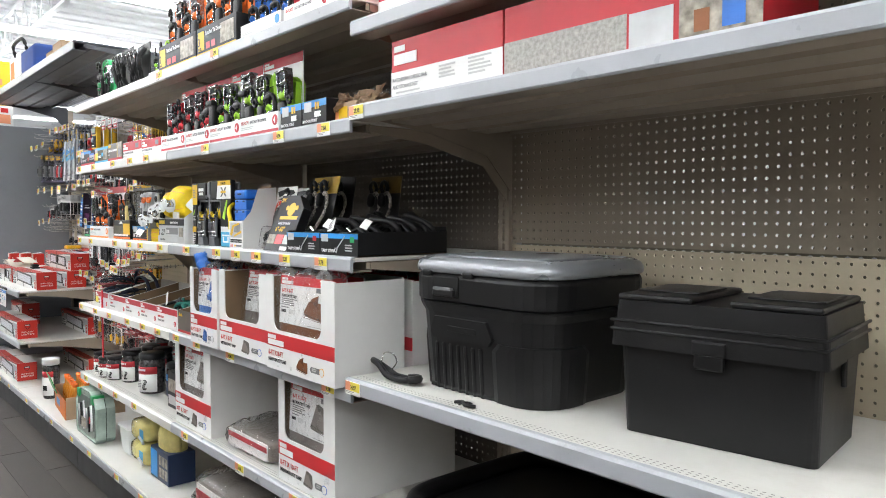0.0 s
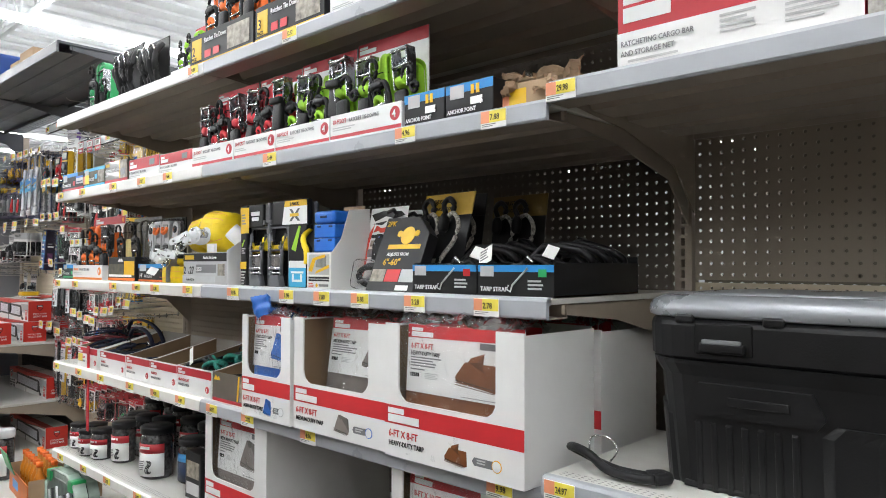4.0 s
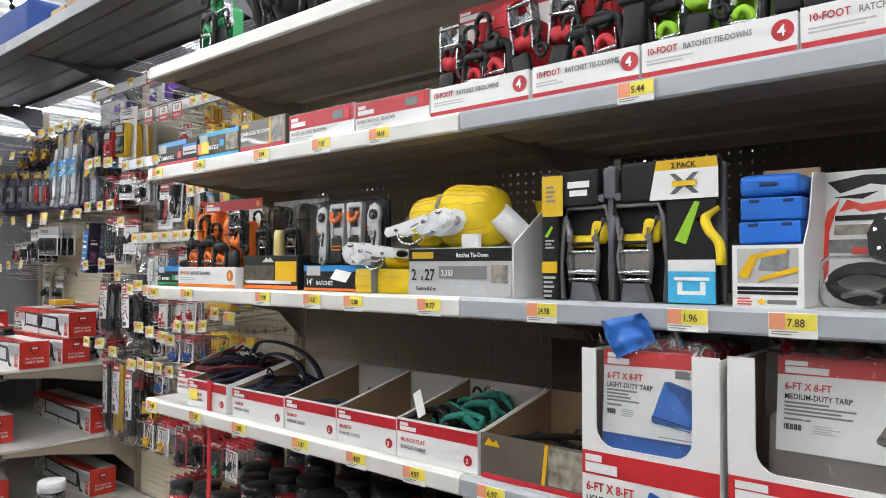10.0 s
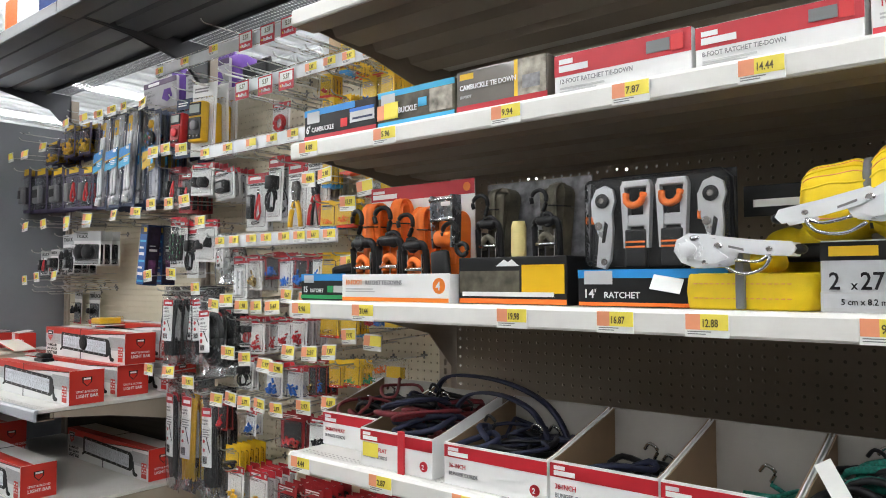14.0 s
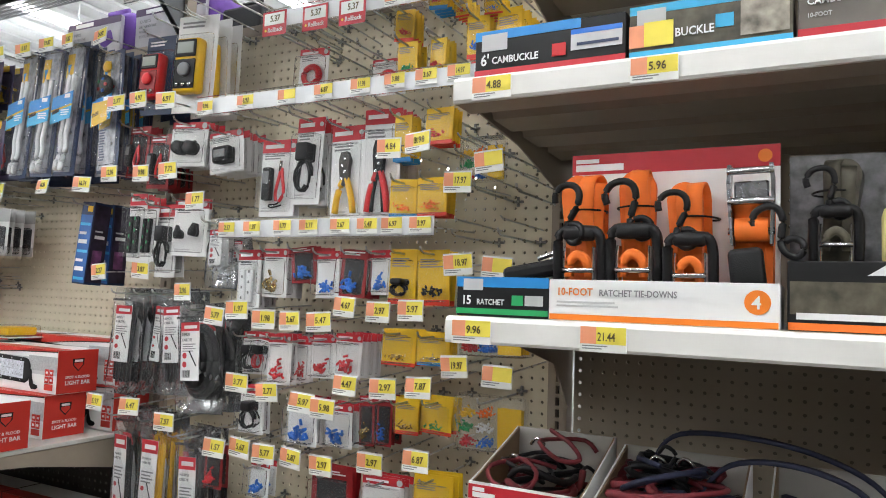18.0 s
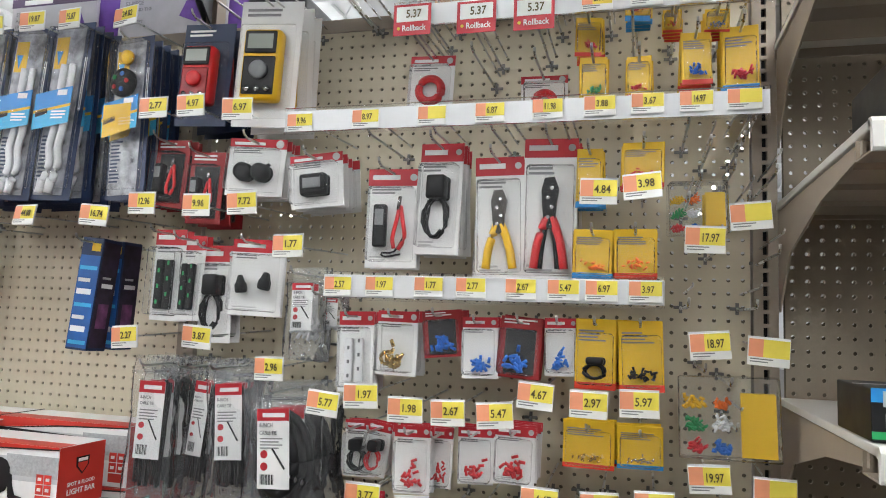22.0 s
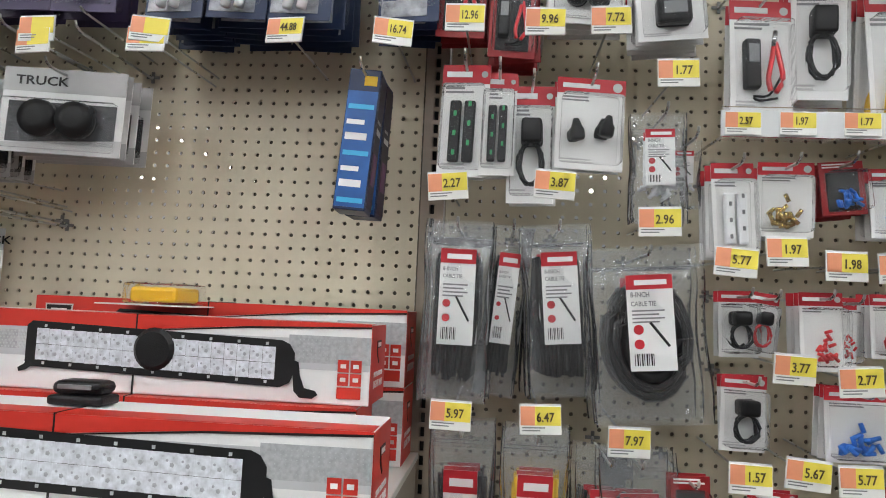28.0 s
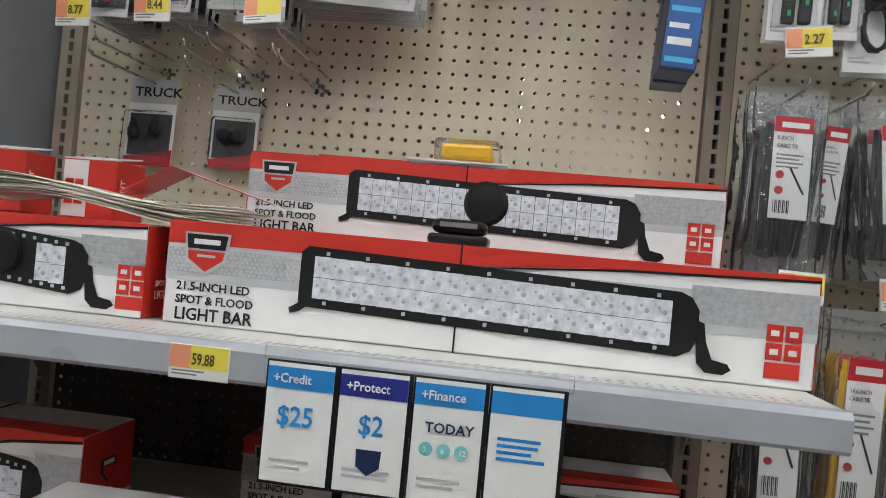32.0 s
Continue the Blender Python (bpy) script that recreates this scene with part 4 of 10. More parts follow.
            bars(cd, -w * 0.4, bot + h * 0.3, w * 0.7, 3, h * 0.06, 0, WHITEINK)
        elif style == "meter":
            bars(cd, -w * 0.4, top - h * 0.06, w * 0.7, 2, h * 0.04, 0, WHITEINK if tint == "red" else GREYINK)
        if style in ("truck",):
            part("shell", cached(key + "tsh", lambda: box(-w * 0.46, -0.022, bot + h * 0.04, w * 0.46, -0.0008, bot + h * 0.62, 0.006), CLEARBOX), None, cd)
        else:
            part("blister", cached(key + "bl", lambda: box(-w * 0.44, -0.030 if style in ("red", "redfull", "navy") else -0.018, bot + h * 0.06, w * 0.44, -0.0008, top - h * (0.2 if style != "navy" else 0.04), 0.006), CLEARBOX), None, cd)
        if item == "tester":
            part("yellow_panel", cached(key + "typ", lambda: prism([(-w * 0.42, bot + h * 0.36), (w * 0.3, bot + h * 0.4), (w * 0.3, bot + h * 0.56), (-w * 0.42, bot + h * 0.56)], -0.0298, -0.0292), YELCARD), None, cd)
            part("selector", cached(key + "tsl", lambda: lathe([(w * 0.3, 0), (w * 0.3, 0.012), (w * 0.2, 0.016), (w * 0.1, 0.017)], 20), BLACKPL, True), None, cd, at=pose(-w * 0.06, -0.012, bot + h * 0.7, 90))
            for q in range(5):
                part("socket_dot", cached(key + "tsd%d" % (q % 3), lambda: lathe([(w * 0.05, 0), (w * 0.05, 0.003)], 10), (REDPL, BLUEPL, GREENPL)[q % 3]), None, cd, at=pose(-w * 0.06 + w * 0.17 * math.cos(q * 1.256), -0.027, bot + h * 0.7 + w * 0.17 * math.sin(q * 1.256), 90))
            part("gauge", cached(key + "tgg", lambda: lathe([(w * 0.16, 0), (w * 0.15, 0.008), (w * 0.06, 0.01)], 16), YELPL, True), None, cd, at=pose(-w * 0.04, -0.012, bot + h * 0.86, 90))
        elif item:
            g = new("packed_goods"); g.parent = first
            g.matrix_basis = pose(0, -0.002, bot + h * {"meter": 0.45, "yel": 0.3, "navy": 0.43}.get(style, 0.37 if item == "bits" else 0.40))
            product(item, w * 0.82, h * (0.66 if style != "yel" else 0.36), tint, g, 0)
    for k in range(1, n):
        if y + k * gap > YB - 0.02:
            break
        behind = copy_thing(first, pose(cx + rng.uniform(-0.004, 0.004), y + k * gap, z1 - 0.006, 0, lean + rng.uniform(-2.5, 2.5), rng.uniform(-4, 4)))
        for o in list(behind.children_recursive):
            if o.name.split(".")[0] in COVERED:
                bpy.data.objects.remove(o)
    return first


def rail(x0, x1, z, y=1.345, h=0.04, ends=True):
    t = thing("ticket_rail", (x0 + x1) / 2, y, z, "clear plastic ticket rail across the hook tips", "ticket rail", "ticket rails")
    w = (x1 - x0) / 2
    part("strip", box(-w, 0, -h / 2, w, 0.003, h / 2, 0.001), mat("rail_plastic", (0.74, 0.75, 0.76), 0.2, var=0.04, scale=15), t)
    part("upper_bead", box(-w, -0.004, h / 2, w, 0.004, h / 2 + 0.005, 0.001), CLEARBOX, t)
    part("lower_bead", box(-w, -0.004, -h / 2 - 0.005, w, 0.004, -h / 2, 0.001), CLEARBOX, t)
    if ends:
        for s in (-0.9, 0, 0.9):
            part("arm", tube([(s * w, 0.002, 0), (s * w, YB - y, 0.01)], 0.0022), STEEL, t)
    return t


def ticket(x, z, text, y=1.345, w=0.052, h=0.034, kind="tag", rx=0):
    t = thing("price_ticket", x, y - 0.001, z, "red rollback price ticket" if kind == "rollback" else "yellow, orange and white paper price ticket", "price ticket", "price tickets", rx=rx)
    tag_parts(t, text, w, h, kind)
    return t

# ---- the electrical and lamp panels ----
# ticket rails over the electrical goods
rail(-4.944, -3.819, 2.005, 1.348)
rail(-4.440, -3.805, 1.859, 1.348)
rail(-4.648, -3.810, 1.671, 1.348)
rail(-4.552, -3.967, 1.367, 1.348)
ticket(-4.914, 2.001, "12.97", 1.345)
ticket(-4.747, 2.005, "13.97", 1.345)
ticket(-4.573, 2.013, "14.97", 1.345)
ticket(-4.068, 2.011, "2.97", 1.345)
ticket(-4.000, 2.009, "2.97", 1.345)
ticket(-3.929, 2.008, "2.97", 1.345)
ticket(-3.851, 2.007, "3.97", 1.345)
ticket(-4.387, 2.002, "5.37", 1.34, kind="rollback", w=0.07, h=0.058)
ticket(-4.275, 2.001, "5.37", 1.34, kind="rollback", w=0.07, h=0.058)
ticket(-4.175, 2.002, "5.37", 1.34, kind="rollback", w=0.07, h=0.058)
ticket(-4.402, 1.846, "5.37", 1.34, kind="rollback", w=0.07, h=0.058)
ticket(-4.284, 1.842, "5.37", 1.34, kind="rollback", w=0.07, h=0.058)
ticket(-4.183, 1.840, "5.37", 1.34, kind="rollback", w=0.07, h=0.058)
ticket(-4.078, 1.856, "2.97", 1.345)
ticket(-3.998, 1.858, "3.97", 1.345)
ticket(-3.920, 1.858, "3.97", 1.345)
ticket(-3.839, 1.856, "3.97", 1.345)
ticket(-4.615, 1.667, "9.96", 1.345)
ticket(-4.485, 1.669, "8.97", 1.345)
ticket(-4.360, 1.670, "", 1.345)
ticket(-4.256, 1.671, "6.87", 1.345)
ticket(-4.157, 1.673, "11.98", 1.345)
ticket(-4.071, 1.674, "3.88", 1.345)
ticket(-3.995, 1.675, "3.67", 1.345)
ticket(-3.920, 1.675, "14.97", 1.345)
ticket(-3.848, 1.675, "", 1.345)
ticket(-4.522, 1.366, "2.57", 1.345)
ticket(-4.444, 1.367, "1.97", 1.345)
ticket(-4.354, 1.368, "1.77", 1.345)
ticket(-4.280, 1.368, "2.77", 1.345)
ticket(-4.195, 1.368, "2.67", 1.345)
ticket(-4.125, 1.368, "5.47", 1.345)
ticket(-4.064, 1.368, "6.97", 1.345)
ticket(-3.996, 1.368, "3.97", 1.345)
# tickets on hook tips
scan_hook(-4.740, 1.694, "6.97", 1.33)
scan_hook(-4.842, 1.706, "4.97", 1.33)
scan_hook(-4.926, 1.705, "2.77", 1.33)
scan_hook(-4.935, 1.516, "12.96", 1.33)
scan_hook(-4.814, 1.511, "9.96", 1.33)
scan_hook(-4.717, 1.514, "7.72", 1.33)
scan_hook(-5.213, 1.494, "44.88", 1.33)
scan_hook(-5.044, 1.493, "16.74", 1.33)
scan_hook(-4.618, 1.435, "1.77", 1.33)
scan_hook(-4.950, 1.258, "2.27", 1.33)
scan_hook(-4.793, 1.264, "3.87", 1.33)
scan_hook(-4.641, 1.214, "2.96", 1.33)
scan_hook(-4.070, 1.527, "4.84", 1.33)
scan_hook(-4.002, 1.535, "3.98", 1.33)
scan_hook(-3.908, 1.449, "17.97", 1.33)
scan_hook(-3.842, 1.486, "", 1.33)
scan_hook(-3.901, 1.287, "18.97", 1.33)
scan_hook(-3.819, 1.281, "", 1.33)
scan_hook(-5.008, 1.898, "24.82", 1.33)
scan_hook(-5.146, 1.904, "15.87", 1.33)
scan_hook(-5.241, 1.906, "19.87", 1.33)
scan_hook(-5.350, 1.904, "13.87", 1.33)
scan_hook(-4.932, 0.923, "5.97", 1.33)
scan_hook(-4.803, 0.924, "6.47", 1.33)
scan_hook(-4.678, 0.899, "7.97", 1.33)
scan_hook(-4.534, 1.160, "5.77", 1.33)
scan_hook(-4.464, 1.177, "1.97", 1.33)
scan_hook(-4.383, 1.159, "1.98", 1.33)
scan_hook(-4.309, 1.159, "2.67", 1.33)
scan_hook(-4.230, 1.160, "5.47", 1.33)
scan_hook(-4.165, 1.195, "4.67", 1.33)
scan_hook(-4.081, 1.187, "2.97", 1.33)
scan_hook(-4.004, 1.193, "5.97", 1.33)
scan_hook(-4.453, 1.012, "3.77", 1.33)
scan_hook(-4.364, 0.999, "2.77", 1.33)
scan_hook(-4.155, 1.032, "4.47", 1.33)
scan_hook(-4.062, 1.033, "2.97", 1.33)
scan_hook(-3.980, 1.042, "7.87", 1.33)
scan_hook(-4.267, 0.985, "5.97", 1.33)
scan_hook(-4.210, 0.978, "5.98", 1.33)
scan_hook(-3.902, 1.089, "19.97", 1.33)
scan_hook(-3.812, 1.077, "", 1.33)
scan_hook(-4.512, 0.859, "1.57", 1.33)
scan_hook(-4.435, 0.869, "5.67", 1.33)
scan_hook(-4.365, 0.864, "5.77", 1.33)
scan_hook(-4.289, 0.865, "2.87", 1.33)
scan_hook(-4.208, 0.860, "2.97", 1.33)
scan_hook(-4.086, 0.881, "2.97", 1.33)
scan_hook(-3.980, 0.900, "6.87", 1.33)
scan_hook(-5.622, 1.473, "", 1.33)
scan_hook(-5.435, 1.477, "", 1.33)
scan_hook(-6.033, 1.244, "8.77", 1.33)
scan_hook(-5.904, 1.258, "8.44", 1.33)
scan_hook(-5.728, 1.263, "", 1.33)
# test leads, meters, adapters
card(-5.463, -5.359, 1.533, 1.928, "navy", 6, 1.4, "leads", "yellow", lean=1, gap=0.026)
card(-5.352, -5.250, 1.535, 1.924, "navy", 6, 1.4, "leads", "yellow", lean=1, gap=0.026)
card(-5.248, -5.139, 1.534, 1.928, "navy", 6, 1.4, "leads", "yellow", lean=1, gap=0.026)
card(-5.088, -4.987, 1.535, 1.884, "navy", 5, 1.4, "tester", "yellow", gap=0.026)
card(-4.936, -4.818, 1.691, 1.914, "meter", 3, 1.43, "meter", "red", gap=0.045)
card(-4.789, -4.657, 1.680, 1.941, "meter", 3, 1.41, "meter", "yellow", gap=0.045)
card(-4.985, -4.904, 1.522, 1.667, "redfull", 3, 1.43, "gadget", "black")
card(-4.899, -4.822, 1.489, 1.639, "redfull", 5, 1.43, "gadget", "black")
card(-4.803, -4.681, 1.543, 1.660, "red", 4, 1.42, "round", "black", lean=2)
card(-4.670, -4.560, 1.519, 1.626, "red", 5, 1.42, "gadget", "black", lean=-3)
card(-4.455, -4.362, 1.719, 1.840, "red", 1, 1.5, "coil", "red")
card(-4.229, -4.140, 1.696, 1.786, "red", 1, 1.5, "coil", "red")
card(-4.513, -4.412, 1.406, 1.599, "red", 2, 1.45, "gadget", "black")
card(-4.410, -4.324, 1.433, 1.646, "red", 4, 1.45, "cord", "black")
card(-4.302, -4.212, 1.387, 1.617, "red", 3, 1.45, "pliers", "yellow")
card(-4.210, -4.113, 1.386, 1.649, "red", 5, 1.45, "pliers", "red")
# yellow carded terminals and fuses
card(-4.119, -4.072, 1.788, 1.861, "yel", 4, 1.42, "bits", "red", gap=0.014)
card(-4.111, -4.063, 1.705, 1.787, "yel", 4, 1.42, "bits", "green", gap=0.014)
card(-4.030, -3.988, 1.707, 1.784, "yel", 4, 1.42, "bits", "red", gap=0.014)
card(-3.941, -3.891, 1.726, 1.820, "yel", 8, 1.42, "bits", "blue", gap=0.014)
card(-3.873, -3.816, 1.712, 1.826, "yel", 8, 1.42, "bits", "red", gap=0.014)
card(-4.113, -4.068, 1.517, 1.621, "yel", 4, 1.42, "bits", "black", gap=0.014)
card(-4.035, -3.965, 1.550, 1.630, "yel", 4, 1.42, "bits", "red", gap=0.014)
card(-4.116, -4.050, 1.394, 1.478, "yel", 4, 1.42, "bits", "orange", gap=0.014)
card(-4.048, -3.977, 1.395, 1.479, "yel", 4, 1.42, "bits", "orange", gap=0.014)
card(-3.949, -3.901, 1.904, 1.967, "yel", 4, 1.42, "bits", "yellow", gap=0.014)
card(-4.032, -3.989, 1.846, 1.947, "yel", 4, 1.42, "bits", "red", gap=0.014)
card(-3.970, -3.938, 1.822, 1.864, "yel", 4, 1.42, "bits", "red", gap=0.014)
card(-3.901, -3.860, 1.818, 1.859, "yel", 4, 1.42, "bits", "blue", gap=0.014)
card(-4.110, -4.042, 1.205, 1.324, "yel", 3, 1.42, "cord", "black")
card(-4.040, -3.967, 1.205, 1.323, "yel", 3, 1.42, "bits", "black")
card(-3.958, -3.863, 1.473, 1.564, "kit", 2, 1.45)
# boxes and lamps beside the upright
card(-5.122, -5.070, 1.225, 1.457, "blue", 2, 1.395, lean=4, gap=0.065)
card(-4.974, -4.895, 1.291, 1.478, "red", 2, 1.43, "gadget", "green")
card(-4.909, -4.851, 1.293, 1.465, "red", 2, 1.43, "gadget", "green")
card(-4.865, -4.789, 1.251, 1.447, "red", 2, 1.44, "cord", "black")
card(-4.787, -4.676, 1.307, 1.458, "red", 2, 1.43, "plugs", "black")
card(-4.664, -4.586, 1.238, 1.399, "bag", 2, 1.43, "bits", "white")
card(-4.607, -4.553, 1.268, 1.362, "bag", 1, 1.46, "bits", "white")
# crimp terminals
card(-4.547, -4.480, 1.175, 1.323, "red", 4, 1.42, "gadget", "white")
card(-4.473, -4.391, 1.209, 1.326, "red", 4, 1.42, "bits", "brass")
card(-4.386, -4.316, 1.246, 1.330, "redfull", 5, 1.42, "bits", "blue", lean=-4)
card(-4.310, -4.246, 1.212, 1.320, "red", 3, 1.42, "bits", "blue")
card(-4.241, -4.165, 1.216, 1.323, "redfull", 4, 1.42, "bits", "blue", lean=5)
card(-4.165, -4.109, 1.223, 1.323, "red", 3, 1.43, "bits", "blue")
card(-4.530, -4.470, 1.022, 1.124, "red", 2, 1.43, "cord", "black")
card(-4.484, -4.437, 1.025, 1.122, "red", 2, 1.43, "cord", "red", lean=6)
card(-4.422, -4.357, 1.008, 1.125, "red", 3, 1.4, "bits", "red")
card(-4.367, -4.323, 1.015, 1.120, "red", 2, 1.43, "bits", "red")
card(-4.311, -4.248, 1.030, 1.127, "red", 3, 1.42, "bits", "red")
card(-4.245, -4.174, 1.036, 1.134, "red", 5, 1.42, "bits", "red")
card(-4.129, -4.043, 1.072, 1.151, "yel", 3, 1.43, "bits", "brass")
card(-4.040, -3.965, 1.078, 1.148, "yel", 3, 1.43, "bits", "chrome")
card(-3.943, -3.790, 1.107, 1.237, "kit", 2, 1.42)
card(-3.938, -3.791, 0.921, 1.027, "kit", 2, 1.42)
card(-4.525, -4.454, 0.880, 0.995, "red", 2, 1.43, "cord", "black")
card(-4.375, -4.284, 0.874, 0.984, "red", 3, 1.42, "bits", "blue")
card(-4.267, -4.189, 0.881, 0.978, "red", 3, 1.42, "bits", "blue")
card(-4.184, -4.142, 0.892, 1.000, "redfull", 3, 1.43, "bits", "brass", lean=-4)
card(-4.136, -4.095, 0.897, 1.004, "redfull", 3, 1.43, "bits", "blue")
card(-4.090, -4.031, 0.928, 1.007, "yel", 2, 1.43, "bits", "brass")
card(-4.025, -3.949, 0.937, 1.012, "yel", 3, 1.43, "bits", "green")
card(-4.605, -4.547, 0.744, 0.845, "redfull", 2, 1.4, "bits", "red")
card(-4.479, -4.415, 0.741, 0.824, "red", 2, 1.42, "bits", "blue")
card(-4.554, -4.481, 0.615, 0.702, "yel", 6, 1.4, "cord", "black")
card(-4.294, -4.187, 0.726, 0.833, "redfull", 3, 1.42, "bits", "red")
card(-4.155, -4.056, 0.737, 0.834, "red", 3, 1.42, "bits", "black")
card(-4.032, -3.939, 0.757, 0.856, "yel", 3, 1.42, "bits", "brass")
# cable ties in bags
card(-4.983, -4.887, 0.946, 1.214, "bag", 4, 1.42, "ties", "black", gap=0.03)
card(-4.879, -4.820, 0.950, 1.214, "bag", 2, 1.47, "ties", "black", lean=5, gap=0.03)
card(-4.830, -4.732, 0.956, 1.215, "bag", 3, 1.44, "ties", "black", lean=-3, gap=0.03)
card(-4.725, -4.573, 0.927, 1.180, "bag", 3, 1.4, "loom", "black", lean=-4, gap=0.04)
card(-4.963, -4.872, 0.494, 0.895, "bag", 3, 1.42, "ties", "black", gap=0.03)
card(-4.850, -4.757, 0.506, 0.892, "bag", 3, 1.42, "ties", "yellow", gap=0.03)
card(-4.734, -4.656, 0.506, 0.866, "bag", 2, 1.45, "ties", "black", gap=0.03)
card(-4.702, -4.602, 0.517, 0.867, "bag", 3, 1.4, "ties", "black", lean=-2, gap=0.03)
# automotive lamps and accessories on the far panel
card(-5.725, -5.514, 1.309, 1.456, "truck", 4, 1.42, "round", "black", gap=0.03)
card(-5.86, -5.74, 1.291, 1.449, "truck", 3, 1.42, "plugs", "black", gap=0.03)
card(-6.074, -5.973, 1.038, 1.202, "truck", 1, 1.57, "plugs", "black")
card(-5.904, -5.817, 1.045, 1.194, "truck", 1, 1.57, "round", "black")
card(-6.077, -6.001, 1.268, 1.382, "truck", 5, 1.42, "gadget", "black", gap=0.03)
card(-5.981, -5.887, 1.281, 1.386, "truck", 5, 1.42, "gadget", "black", gap=0.03)
card(-5.813, -5.727, 1.273, 1.393, "truck", 4, 1.42, "gadget", "black", gap=0.03)
card(-6.324, -6.157, 1.569, 1.782, "purple", 3, 1.4, "gadget", "grey", gap=0.03)
card(-6.139, -5.967, 1.563, 1.768, "purple", 3, 1.4, "gadget", "grey", gap=0.03)
card(-5.950, -5.805, 1.557, 1.751, "purple", 3, 1.4, "gadget", "grey", gap=0.03)
card(-5.779, -5.653, 1.552, 1.742, "purple", 3, 1.4, "gadget", "grey", gap=0.03)
card(-5.639, -5.525, 1.548, 1.728, "purple", 3, 1.4, "gadget", "grey", gap=0.03)
card(-6.066, -5.898, 1.783, 1.886, "purple", 4, 1.42, "bits", "yellow", gap=0.03)
card(-5.880, -5.734, 1.794, 1.943, "purple", 4, 1.42, "bits", "yellow", gap=0.03)
card(-5.719, -5.587, 1.792, 1.929, "purple", 4, 1.42, "bits", "yellow", gap=0.03)
scan_hook(-6.237, 1.829, "", 1.33)
scan_hook(-6.067, 1.825, "", 1.33)
scan_hook(-5.871, 1.837, "", 1.33)
scan_hook(-5.643, 1.910, "", 1.33)
scan_hook(-5.477, 1.909, "", 1.33)
scan_hook(-6.041, 1.489, "", 1.33)
scan_hook(-5.846, 1.492, "", 1.33)
scan_hook(-5.617, 1.492, "", 1.33)
scan_hook(-5.430, 1.493, "", 1.33)
# bare hooks
peg(-6.015, 1.216, 1.36, True)
peg(-5.865, 1.211, 1.36, True)
peg(-5.721, 1.213, 1.36, True)
peg(-5.710, 1.204, 1.36, True)
peg(-5.828, 1.224, 1.36, True)
peg(-4.570, 1.943, 1.36, True)
peg(-4.297, 1.796, 1.36, True)
peg(-4.398, 1.885, 1.36, True)
peg(-4.162, 1.898, 1.36, True)
peg(-4.064, 1.894, 1.36, True)
peg(-4.557, 1.936, 1.36, False)
peg(-4.679, 2.140, 1.36, False)
peg(-3.846, 1.618, 1.36, True)
peg(-3.896, 1.613, 1.36, True)
peg(-3.905, 1.248, 1.36, True)
peg(-3.860, 1.572, 1.36, True)
peg(-3.799, 1.563, 1.36, True)
peg(-3.886, 1.443, 1.36, True)
peg(-3.796, 1.436, 1.36, True)
peg(-3.858, 1.161, 1.36, True)

for z, xs in ((1.985, (-4.275, -4.175, -4.03, -3.90, -3.83)), (1.838, (-4.402, -4.284, -4.183, -4.02, -3.95, -3.87)), (1.65, (-4.485, -4.36, -4.256, -4.13, -3.93, -3.83)), (1.52, (-3.93, -3.84)), (1.35, (-3.93, -3.83))):
    for x in xs:
        peg(x, z, 1.355, True)

# ---- straps, tarps and cartons on the shelves ----
def s_hook(h, r=0.003):
    """A coated wire hook: a wide crook, a shank and an eye."""
    pts = [(-0.34, 0.16), (-0.36, 0.32), (-0.24, 0.47), (-0.04, 0.5), (0.1, 0.4), (0.12, 0.2), (0.04, 0.0), (-0.02, -0.2), (0.02, -0.36), (0.14, -0.46), (0.28, -0.4), (0.3, -0.24), (0.18, -0.14), (0.05, -0.16)]
    return tube(curve([(x * h, -0.002 - 0.004 * abs(z), z * h) for x, z in pts], 3), r, 7)


def ribbon(path, width, thick, bm=None, x=0.0, skew=0.0):
    """Webbing laid along a path of (y, z), its width across x."""
    bm = bm or bmesh.new()
    rows = []
    for i, (y, z) in enumerate(path):
        y0, z0 = path[max(0, i - 1)]
        y1, z1 = path[min(len(path) - 1, i + 1)]
        n = Vector((z1 - z0, y0 - y1)).normalized() * thick
        c = x + skew * i / len(path)
        rows.append([bm.verts.new(v) for v in ((c - width / 2, y, z), (c + width / 2, y, z), (c + width / 2, y + n.x, z + n.y), (c - width / 2, y + n.x, z + n.y))])
    for p, q in zip(rows, rows[1:]):
        for k in range(4):
            bm.faces.new((p[k], q[k], q[(k + 1) % 4], p[(k + 1) % 4]))
    bm.faces.new(rows[0][::-1])
    bm.faces.new(rows[-1])
    bmesh.ops.recalc_face_normals(bm, faces=bm.faces)
    return bm


def fold(h, lo, hi, depth, n=7):
    """An upright fold of webbing: up the front, over the top, down the back."""
    r = depth / 2
    return [(0, lo)] + [(0.003 * math.sin(k), lo + (hi - r - lo) * k / 4) for k in range(1, 4)] + [(r - r * math.cos(math.pi * k / n), hi - r + r * math.sin(math.pi * k / n)) for k in range(n + 1)] + [(depth, lo)]


STEELD = mat("stamped_steel", (0.30, 0.31, 0.33), 0.25, 0.9, var=0.3, scale=60)


